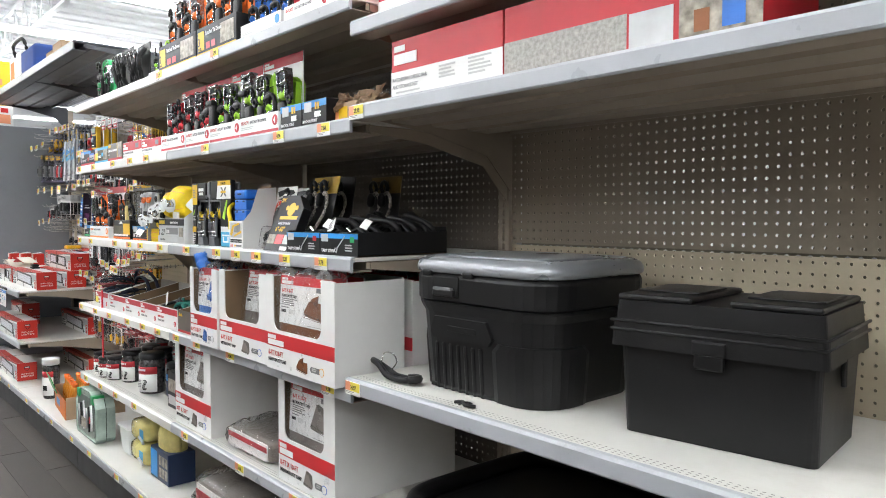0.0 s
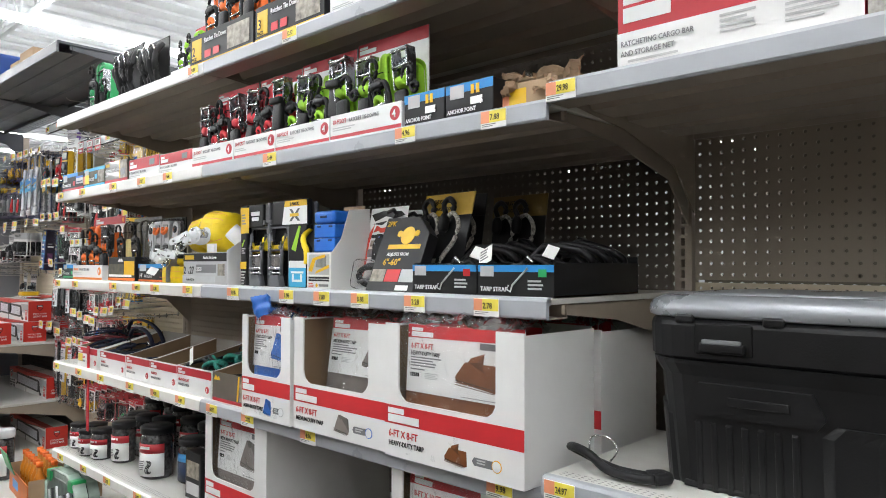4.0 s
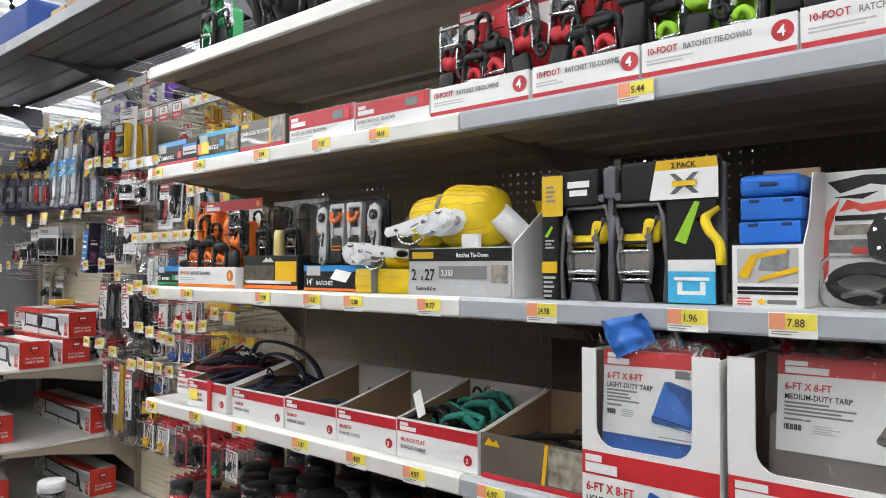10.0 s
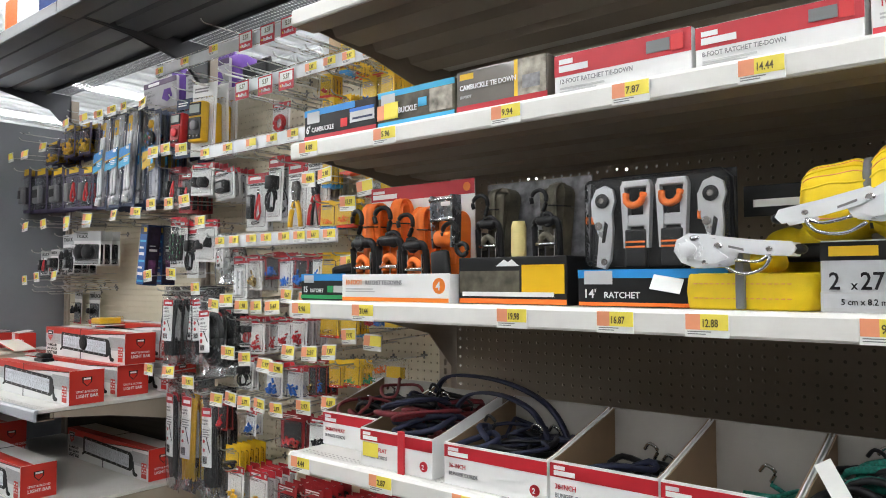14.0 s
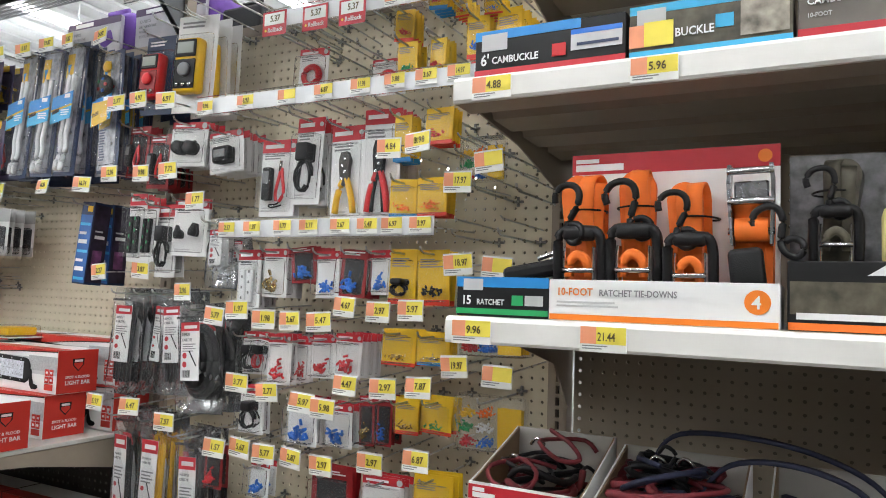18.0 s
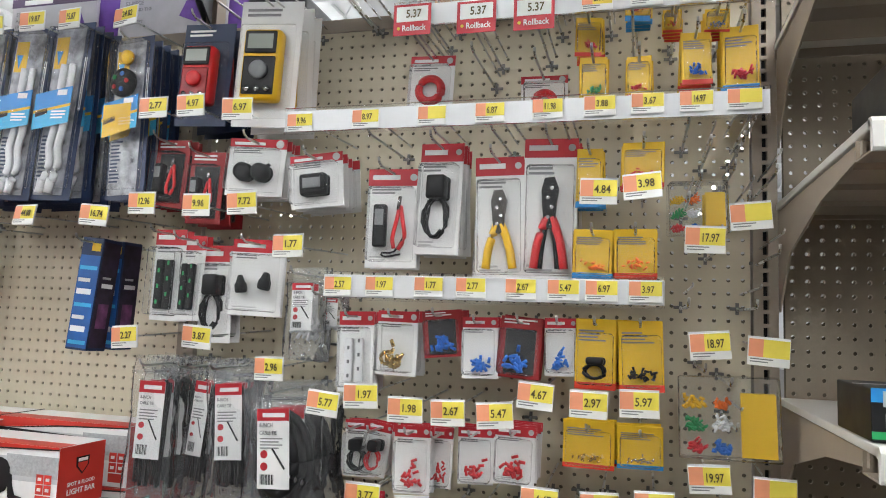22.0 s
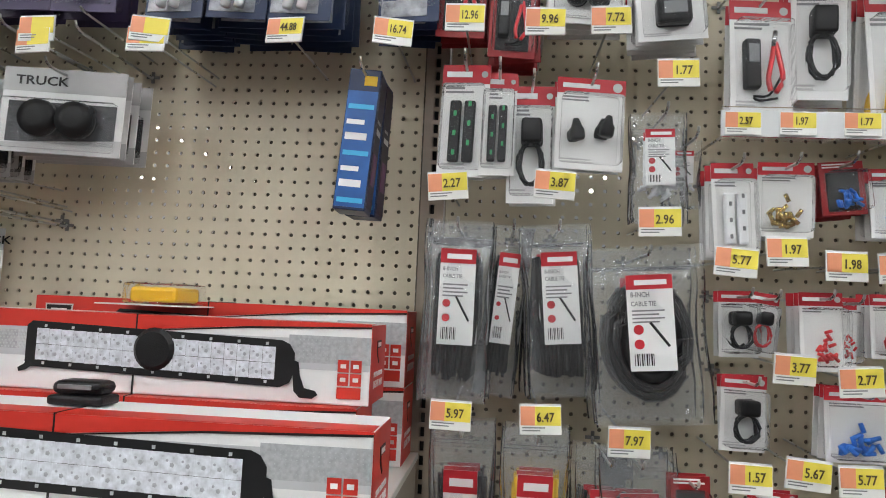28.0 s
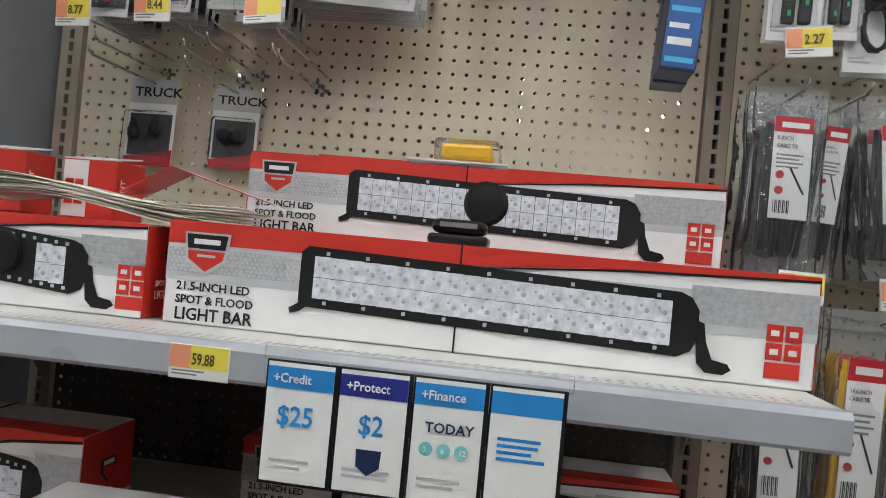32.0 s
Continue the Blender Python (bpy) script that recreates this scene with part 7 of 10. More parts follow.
part("emblem", prism([(-0.008, 0.003), (-0.002, 0.008), (-0.008, 0.013), (-0.014, 0.008)], -0.0006, 0), YELPL, cg)
bars(cg, -0.041, 0.013, 0.022, 3, 0.004, 0, SCARLET)
for k in range(4):
    pr = part("protector", box(-0.043, 0.016, 0.022 + 0.034 * k, 0.041, 0.1, 0.0545 + 0.034 * k, 0.003), BLUEPL, cg, at=pose(0, 0, 0, 0, (-0.6, 0.8, -0.4, 0.5)[k], 0))
    if k > 1:
        for xx in (-0.03, 0.016):
            # Slots are raised patches whose navy tone stands in for the shade inside.
            part("slot", box(xx, 0.0146, 0.047 + 0.034 * k, xx + 0.014, 0.017, 0.052 + 0.034 * k, 0.001), mat("slot_navy", (0.004, 0.02, 0.1), 0.5), pr)
top_p = part("protector", box(-0.043, 0.014, 0.1585, 0.041, 0.1, 0.19, 0.009, 3), BLUEPL, cg)
part("slot", box(-0.014, 0.0125, 0.172, 0.012, 0.015, 0.178, 0.002), MATS["slot_navy"], top_p)
part("kraft_sheet", box(-0.035, 0.104, 0.15, 0.045, 0.107, 0.205), KRAFT, cg)

def hook_blister(x, y, z, rz):
    t = thing("hook_blister", x, y, z, "red and white blister pack with a black rope ratchet", "blister pack", "hook blisters", rz)
    lean = pose(0, 0, 0, -11)
    c = part("backing_card", box(-0.074, 0.05, 0, 0.074, 0.0525, 0.212, 0.002), WHITECARD, t, at=lean)
    part("red_wedge", prism([(0.074, 0.0), (0.074, 0.15), (0.056, 0.1), (0.06, 0.05), (0.045, 0.0)], 0.0492, 0.05), SCARLET, c)
    part("red_streak", prism([(-0.074, 0.02), (-0.06, 0.06), (-0.062, 0.12), (-0.05, 0.17), (-0.066, 0.15), (-0.074, 0.1)], 0.0492, 0.05), SCARLET, c)
    part("black_streak", prism([(-0.068, 0.196), (-0.02, 0.204), (0.05, 0.2), (0.066, 0.19), (0.03, 0.182), (-0.01, 0.19), (-0.05, 0.178)], 0.0492, 0.05), BLACK, c)
    part("black_streak", prism([(-0.06, 0.172), (0.0, 0.178), (-0.02, 0.168)], 0.0492, 0.05), BLACK, c)
    part("brand_bar", prism([(-0.05, 0.15), (-0.04, 0.168), (-0.02, 0.16), (0.035, 0.166), (0.035, 0.154), (-0.02, 0.148), (-0.03, 0.154)], 0.0488, 0.0492), SCARLET, c)
    part("black_bar", quad(-0.055, 0.136, 0.04, 0.144, 0.0492), BLACK, c)
    part("picture", quad(-0.055, 0.115, 0.0, 0.13, 0.0492), PHOTO, c)
    part("picture", quad(-0.062, 0.088, 0.0, 0.108, 0.0492), STEELPRINT, c)
    part("red_mark", quad(-0.03, 0.086, -0.01, 0.096, 0.0486), SCARLET, c)
    part("round_badge", lathe([(0.016, 0), (0.016, 0.0008)], 16), YELPL, c, at=pose(0.052, 0.0492, 0.135, 90))
    part("blue_badge", lathe([(0.007, 0), (0.007, 0.0006)], 12), BLUEPL, c, at=pose(0.056, 0.0484, 0.127, 90))
    part("blister", box(-0.062, 0.006, 0.004, 0.05, 0.05, 0.078, 0.014, 3), CLEARBOX, c, smooth=True)
    bm = bmesh.new()
    rng = random.Random(5)
    for k in range(6):
        r = 0.046 - 0.004 * (k % 3)
        tube([(-0.006 + r * math.cos(a * math.tau / 18), 0.03 - 0.004 * (k // 2), 0.04 + (0.026 - 0.002 * k) * math.sin(a * math.tau / 18)) for a in range(19)], 0.0052, 6, bm)
    part("coiled_cord", bm, BLACKPL, c, smooth=True)
    part("cord_hook", tube([(-0.03, 0.015, 0.02), (0.0, 0.012, 0.026), (0.02, 0.012, 0.02), (0.016, 0.012, 0.01)], 0.004, 7), GREYPL, c, smooth=True)
    part("pulley_body", prism([(0.0, 0.078), (-0.004, 0.11), (0.008, 0.138), (0.022, 0.138), (0.036, 0.115), (0.044, 0.084), (0.02, 0.072)], 0.02, 0.045), BLACKPL, c)
    for xx, zz in ((0.006, 0.115), (0.02, 0.13), (0.034, 0.094), (0.012, 0.088)):
        part("rivet", lathe([(0.0028, 0), (0.0028, 0.002)], 8), CHROME, c, at=pose(xx, 0.02, zz, 90))
    part("snap_hook", tube([(0.02, 0.035, 0.138), (0.03, 0.035, 0.158), (0.046, 0.035, 0.176), (0.05, 0.035, 0.19), (0.038, 0.035, 0.2), (0.016, 0.035, 0.194)], 0.0052, 7), BLACKPL, c, smooth=True)
    return t


hook_blister(-1.888, 1.07, S3 + 0.001, -5)
hook_blister(-1.915, 1.17, S3 + 0.001, 6)

mk = thing("bungee_carton", -1.766, 1.05, S3 + 0.001, "black carton of adjustable bungee cords with yellow print", "carton", rx=-23)
part("body", prism([(-0.076, 0), (0.076, 0), (0.076, 0.14), (0.03, 0.182), (-0.076, 0.182)], 0, 0.03), BLACK, mk)
part("emblem", lathe([(0.022, 0), (0.022, 0.001)], 18), YELPL, mk, at=pose(0.01, 0, 0.135, 90))
part("emblem_ear", lathe([(0.008, 0), (0.008, 0.001)], 12), YELPL, mk, at=pose(-0.018, 0, 0.14, 90))
part("emblem_ear", lathe([(0.008, 0), (0.008, 0.001)], 12), YELPL, mk, at=pose(0.038, 0, 0.14, 90))
part("brand_bar", quad(-0.045, 0.102, 0.06, 0.113, 0), YELPL, mk)
write("2PK", -0.07, 0, 0.16, 0.018, YELPL, mk)
write("ADJUSTS FROM", -0.04, 0, 0.085, 0.011, WHITEINK, mk, 0.95)
write('6"-60"', -0.045, 0, 0.062, 0.022, YELPL, mk)
for k in range(3):
    part("picture", quad(-0.072 + 0.048 * k, 0.022, -0.027 + 0.048 * k, 0.052, 0), (PHOTO, REDPL, SILVERPRINT)[k], mk)
part("barcode", quad(0.02, 0.002, 0.06, 0.014, 0), PAPER, mk)
ROPE = mat("rope_flecked", (0.34, 0.32, 0.28), 0.8, var=0.95, scale=190)
OCHRE = mat("ochre_print", (0.50, 0.31, 0.02), 0.45, var=0.12, scale=30)


def bungee_pack(x, y, z, rx, rz, head, seed):
    """A headed card with looped cords and large black end hooks."""
    rng = random.Random(seed)
    t = thing("bungee_pack", x, y, z, "yellow-headed card of looped bungee cords with black hooks", "bungee pack", "bungee packs", rz, rx=rx)
    part("card", box(-0.085, 0, 0.0, 0.085, 0.003, 0.225, 0.001), BLACK, t)
    hd = part("head_card", box(-0.088, -0.003, 0.178, 0.088, 0.0, 0.232, 0.001), head, t)
    write("ADJUSTABLE", -0.06, -0.003, 0.208, 0.015, BLACK, hd, 0.95)
    write("BUNGEE CORDS", -0.05, -0.003, 0.19, 0.012, BLACK, hd, 0.95)
    part("picture", quad(-0.08, 0.02, -0.01, 0.075, 0), PHOTO, t)
    for k in range(2):
        o = -0.035 + 0.06 * k + rng.uniform(-0.008, 0.008)
        part("cord", tube(curve([(o - 0.02, -0.012, 0.165), (o + 0.012, -0.018, 0.178), (o + 0.04, -0.02, 0.15), (o + 0.034, -0.02, 0.11), (o, -0.018, 0.07), (o - 0.012, -0.014, 0.02)], 4), 0.0052, 8), ROPE, t, smooth=True)
        part("cord_grip", lathe([(0.009, 0), (0.013, 0.008), (0.013, 0.03), (0.008, 0.042)], 12), BLACKPL, t, at=pose(o - 0.02, -0.014, 0.135, 8, 10, 0), smooth=True)
        part("end_hook", tube(curve([(o - 0.018, -0.014, 0.178), (o - 0.024, -0.02, 0.2), (o - 0.004, -0.022, 0.212), (o + 0.012, -0.02, 0.198), (o + 0.008, -0.016, 0.184)], 3), 0.0065, 8), BLACKPL, t, smooth=True)
    return t


bungee_pack(-1.735, 1.16, S3 + 0.001, -14, -6, OCHRE, 1)
# Rear heads get darker print to stand in for shade deep in the shelf.
bungee_pack(-1.76, 1.24, S3 + 0.001, -10, 4, BLACK, 2)
bungee_pack(-1.66, 1.36, S3 + 0.001, -8, -4, mat("dim_ochre_print", (0.16, 0.10, 0.015), 0.5, var=0.2, scale=30), 3)


def strap_box(x0, x1, patch):
    w = (x1 - x0) / 2
    t = thing("tarp_strap_tray", (x0 + x1) / 2, 1.04, S3 + 0.001, "open black and blue tray of rubber tarp straps", "open carton", "tarp strap trays")
    part("front", box(-w, 0, 0, w, 0.003, 0.058), BLACK, t)
    part("back", box(-w, 0.3, 0, w, 0.303, 0.075), BLACK, t)
    for s in (-1, 1):
        part("side", box(s * w, 0.003, 0, s * (w - 0.003), 0.3, 0.062), BLACK, t)
    part("floor", box(-w, 0.003, 0, w, 0.3, 0.003), KRAFT, t)
    part("blue_band", quad(-w, 0.045, w, 0.058, 0), BLUE, t)
    part("brand_patch", quad(-w * 0.92, 0.036, -w * 0.55, 0.056, -0.0006), LIGHTINK, t)
    part("colour_patch", quad(w * 0.62, 0.036, w * 0.82, 0.05, -0.0006), patch, t)
    part("pictured_hook", tube([(-w * 0.15, -0.001, 0.02), (-w * 0.2, -0.001, 0.012), (-w * 0.1, -0.001, 0.008), (-w * 0.05, -0.001, 0.02), (w * 0.35, -0.001, 0.052)], 0.002, 4), SILVERPRINT, t)
    write("TARP STRAP", -w * 0.92, 0, 0.008, 0.012, WHITEINK, t)
    bars(t, w * 0.35, 0.03, w * 0.5, 3, 0.007, 0, LIGHTINK)
    rng = random.Random(x0)
    for k in range(7):
        y = 0.03 + 0.038 * k
        lift = 0.006 * k
        part("rubber_strap", ribbon([(-w * 0.92 + w * 1.84 * q / 8, 0.03 + lift * 0.6 + (0.03 + lift) * math.sin(math.pi * q / 8) * rng.uniform(0.7, 1.1)) for q in range(9)], 0.02, 0.006), BLACKPL, t, at=pose(0, y, 0.002, 0, 0, -90 + rng.uniform(-9, 9)), smooth=True)
    for k in range(3):
        y = 0.12 + 0.06 * k
        part("rubber_strap", tube(curve([(-w * 0.85, y, 0.05), (-w * 0.5, y + 0.02, 0.085 + 0.006 * k), (0, y - 0.01, 0.095 + 0.005 * k), (w * 0.6, y + 0.01, 0.088), (w * 0.92, y + 0.015, 0.07), (w * 0.8, y + 0.03, 0.055)], 3), 0.008, 6), BLACKPL, t, smooth=True)
    part("price_sticker", box(-0.012, 0, 0, 0.012, 0.001, 0.03), PAPER, t, at=pose(w * 0.45, 0.05, 0.072, -40, 18, 20))
    part("steel_hook", tube([(w * 0.1, 0.02, 0.065), (w * 0.22, 0.015, 0.072), (w * 0.3, 0.02, 0.062)], 0.004), CHROME, t)
    return t


st = strap_box(-1.676, -1.498, REDPL)
tg = part("paper_tag", box(-0.016, 0, 0, 0.02, 0.0015, 0.04), PAPER, st, at=pose(0.075, 0.04, 0.06, -30, -25, 0))
bars(tg, -0.012, 0.036, 0.026, 4, 0.007, 0, GREYINK)
strap_box(-1.494, -1.316, GREENPL)


# the tarp and bungee shelf
INNER = mat("kraft_liner", (0.25, 0.165, 0.095), 0.7, var=0.12, scale=12)


def open_tray(x0, x1, z, h, words, contents, seed=1, front=WHITECARD, yf=1.04, depth=0.235, tall=0.132):
    """An open carton cut low in front: its sides rise to a tall back."""
    w = (x1 - x0) / 2
    t = thing("open_carton", (x0 + x1) / 2, yf, z, "open white carton with a red band, for bungee cords", "open carton", "bungee cartons")
    part("front", box(-w, 0, 0, w, 0.003, h), front, t)

    def wall(xa, xb, top):
        bm = bmesh.new()
        o = [(0.003, 0.0), (0.003, h + top), (depth * 0.12, h + 0.004 + top), (depth * 0.92, tall - 0.006 + top), (depth, tall + top), (depth, 0.0)]
        ra = [bm.verts.new((xa, y, zz)) for y, zz in o]
        rb = [bm.verts.new((xb, y, zz)) for y, zz in o]
        bm.faces.new(ra)
        bm.faces.new(rb[::-1])
        for i in range(len(o)):
            bm.faces.new((ra[i], ra[(i + 1) % len(o)], rb[(i + 1) % len(o)], rb[i]))
        bmesh.ops.recalc_face_normals(bm, faces=bm.faces)
        return bm
    for s in (-1, 1):
        part("side", wall(s * w, s * (w - 0.002), 0), WHITECARD, t)
        part("kraft_lining", wall(s * (w - 0.0026), s * (w - 0.005), -0.001), INNER, t)
    part("floor", box(-w + 0.006, 0.003, 0, w - 0.006, depth, 0.003), INNER, t)
    part("back", box(-w, depth, 0, w, depth + 0.003, tall), INNER if front is not WHITECARD else mat("grey_board", (0.38, 0.36, 0.33), 0.7, var=0.06, scale=12), t)
    if front is WHITECARD:
        part("red_band", quad(-w, h * 0.66, w, h * 0.95, 0), REDCARD, t)
        part("brand_bar", quad(-w * 0.92, h * 0.82, -w * 0.7, h * 0.9, -0.0006), WHITEINK, t)
        part("brand_bar", quad(-w * 0.92, h * 0.7, -w * 0.5, h * 0.8, -0.0006), WHITEINK, t)
        part("round_mark", lathe([(h * 0.13, 0), (h * 0.13, 0.0008)], 16), REDCARD, t, at=pose(w * 0.78, 0, h * 0.28, 90))
        write("2", w * 0.78 - 0.004, -0.0008, h * 0.22, h * 0.16, WHITEINK, t)
        write(words[0], -w * 0.9, 0, h * 0.42, h * 0.15, REDCARD if len(words) > 2 else GREYINK, t, 0.9)
        write(words[1], -w * 0.9, 0, h * 0.24, h * 0.13, GREYINK, t, 0.9)
    rng = random.Random(seed)
    for k, (m, n, hi) in enumerate(contents):
        for j in range(n):
            pts = []
            x, y, zz = rng.uniform(-w * 0.7, w * 0.7), rng.uniform(0.05, depth * 0.8), rng.uniform(0.015, hi)
            for q in range(9):
                pts.append((max(-w * 0.88, min(w * 0.88, x + w * 0.5 * math.sin(q * 1.3 + j))), min(depth * 0.92, max(0.012, y + 0.07 * math.cos(q * 0.9 + k))), max(0.008, zz + rng.uniform(-0.012, 0.018))))
            part("cord", tube(curve(pts, 3), 0.0038 + 0.0022 * (j % 2), 6), m, t, smooth=True)
            if j % 3 == 0:
                q0 = pts[0]
                part("end_hook", tube(curve([(q0[0], q0[1], q0[2] + 0.004), (q0[0] + 0.008, q0[1] - 0.004, q0[2] + 0.022), (q0[0] - 0.006, q0[1] - 0.006, q0[2] + 0.032), (q0[0] - 0.016, q0[1] - 0.004, q0[2] + 0.02)], 3), 0.0032, 6), BLACKPL if j % 2 else CHROME, t, smooth=True)
    return t


CORDRED = mat("red_cord", (0.14, 0.012, 0.018), 0.7, var=0.4, scale=150)
CORDNAVY = mat("navy_cord", (0.008, 0.011, 0.035), 0.7, var=0.4, scale=150)
CORDTEAL = mat("teal_cord", (0.01, 0.17, 0.13), 0.7, var=0.6, scale=220)
open_tray(-3.765, -3.585, S2 + 0.001, 0.076, ("24-INCH FLAT", "BUNGEE CORDS", 1), ((CORDRED, 5, 0.12), (BLACKPL, 3, 0.12)), 31, yf=1.12, depth=0.2)
a1 = open_tray(-3.560, -3.368, S2 + 0.001, 0.076, ("24-INCH FLAT", "BUNGEE CORDS", 1), ((CORDRED, 10, 0.12), (CORDNAVY, 4, 0.13), (BLACKPL, 5, 0.13)), 32)
part("hanging_strap", box(0.012, -0.006, -0.24, 0.028, -0.001, 0.082, 0.001), REDWEB, a1)
part("yellow_sticker", quad(-0.088, 0.02, -0.045, 0.048, -0.001), TAGYEL, a1)
part("navy_loop", ribbon([(p.x, p.z) for p in curve([(-0.03, 0, 0.09), (-0.035, 0, 0.135), (0.0, 0, 0.172), (0.09, 0, 0.178), (0.18, 0, 0.165), (0.25, 0, 0.135), (0.29, 0, 0.085), (0.3, 0, 0.03)], 5)], 0.014, 0.006), CORDNAVY, a1, smooth=True, at=pose(0, 0.17, 0, 0, 0, -90))
part("navy_loop", ribbon([(p.x, p.z) for p in curve([(0.02, 0, 0.08), (0.07, 0, 0.14), (0.15, 0, 0.152), (0.23, 0, 0.13), (0.27, 0, 0.08), (0.28, 0, 0.03)], 5)], 0.014, 0.006), CORDNAVY, a1, smooth=True, at=pose(0, 0.145, 0, 0, 0, -92))
open_tray(-3.338, -3.118, S2 + 0.001, 0.076, ("36-INCH", "BUNGEE CORDS", 1), ((BLACKPL, 8, 0.07), (CORDNAVY, 5, 0.09)), 33)
open_tray(-3.112, -2.925, S2 + 0.001, 0.078, ("36-INCH", "BUNGEE CORDS", 1), ((BLACKPL, 4, 0.04), (CORDNAVY, 2, 0.05)), 34)
open_tray(-2.921, -2.735, S2 + 0.001, 0.078, ("48-INCH", "BUNGEE CORDS", 1), ((CORDTEAL, 2, 0.03),), 35)
a5 = open_tray(-2.731, -2.520, S2 + 0.001, 0.08, ("48-INCH FLAT", "BUNGEE CORDS", 1), ((BLACKPL, 4, 0.08),), 36)
rng = random.Random(91)
for k in range(16):
    x, y, z0 = rng.uniform(-0.06, 0.05), 0.035 + 0.011 * k, 0.07 + rng.uniform(0, 0.022)
    part("teal_cord", tube(curve([(x - 0.045, y, z0 - 0.03), (x - 0.05 + rng.uniform(-0.01, 0.01), y + rng.uniform(-0.02, 0.02), z0), (x - 0.01, y + rng.uniform(-0.03, 0.03), z0 + 0.018), (x + 0.03, y + rng.uniform(-0.03, 0.03), z0 + 0.012), (x + 0.04 + rng.uniform(-0.01, 0.01), y, z0 - 0.008), (x + 0.02, y + 0.02, z0 - 0.03)], 3), rng.uniform(0.005, 0.008), 7), CORDTEAL if k % 4 else BLACKPL, a5, smooth=True)
part("paper_tag", box(-0.012, 0, 0, 0.012, 0.001, 0.055), PAPER, a5, at=pose(-0.055, 0.02, 0.085, -15, -32, 0))
a6 = open_tray(-2.512, -2.285, S2 + 0.001, 0.082, ("", ""), ((BLACKPL, 6, 0.06),), 37, front=mat("taupe_print", (0.13, 0.11, 0.09), 0.45))
part("vehicle_picture", quad(0.035, 0.012, 0.108, 0.078, 0), PHOTO, a6)
part("yellow_stripe", prism([(0.02, 0.01), (0.027, 0.01), (0.035, 0.08), (0.028, 0.08)], -0.0008, 0), YELPL, a6)
part("emblem", prism([(-0.105, 0.06), (-0.095, 0.074), (-0.085, 0.066), (-0.078, 0.072), (-0.07, 0.06)], -0.0008, 0), YELPL, a6)
part("red_foot", quad(-0.112, 0.0, 0.112, 0.009, 0), REDCARD, a6)
part("back_board", box(-0.11, 0.24, 0.1, 0.1, 0.244, 0.24), mat("dark_maroon", (0.03, 0.012, 0.01), 0.6), a6)


TARPRED = mat("tarp_red", (0.60, 0.028, 0.035), 0.4, var=0.05, scale=20)


def stacked_mark(parent, x, z, w, h, y):
    """A two-line maker's mark as plain white bars."""
    part("brand_bar", quad(x, z + h * 0.62, x + w * 0.52, z + h, y), WHITEINK, parent)
    part("brand_bar", quad(x, z, x + w, z + h * 0.54, y), WHITEINK, parent)


def pictured_fold(parent, x, z, w, h, y, tarp):
    """A printed picture of a folded tarp: a squat stack of layers with one corner turned back."""
    dim = mat(tarp.name + "_turned", tuple(c * 0.6 for c in tarp.node_tree.nodes["Principled BSDF"].inputs["Base Color"].default_value[:3]), 0.5, var=0.25, scale=40)

    def shape(name, pts, k, m):
        part(name, prism([(x + w * u, z + h * v) for u, v in pts], y - 0.0005 * (k + 1), y - 0.0005 * k), m, parent)
    if tarp is TARPBROWN:
        shape("pictured_tarp", ((0.0, 0.3), (0.22, 0.72), (0.98, 0.7), (1.0, 0.08), (0.9, 0.02), (0.06, 0.18)), 0, tarp)
        shape("pictured_fold", ((0.3, 0.72), (0.46, 0.8), (0.66, 0.98), (0.62, 0.6), (0.72, 0.45), (0.5, 0.6)), 1, dim)
        shape("pictured_turn", ((0.3, 0.72), (0.36, 0.84), (0.66, 0.98), (0.5, 0.74)), 2, tarp)
    else:
        shape("pictured_tarp", ((0.0, 0.16), (0.3, 0.98), (0.42, 1.0), (0.94, 0.86), (1.0, 0.22), (0.92, 0.05), (0.08, 0.08)), 0, tarp)
        shape("pictured_fold", ((0.42, 1.0), (0.94, 0.86), (0.98, 0.24), (0.6, 0.72)), 1, dim)
        shape("pictured_turn", ((0.3, 0.98), (0.42, 1.0), (0.56, 0.8), (0.44, 0.76)), 2, dim)
    for k in range(3):
        shape("pictured_edge", ((0.02, 0.22 - 0.055 * k), (0.9, 0.09 - 0.045 * k), (0.91, 0.105 - 0.045 * k), (0.02, 0.24 - 0.055 * k)), 3, dim if k else BLACK)


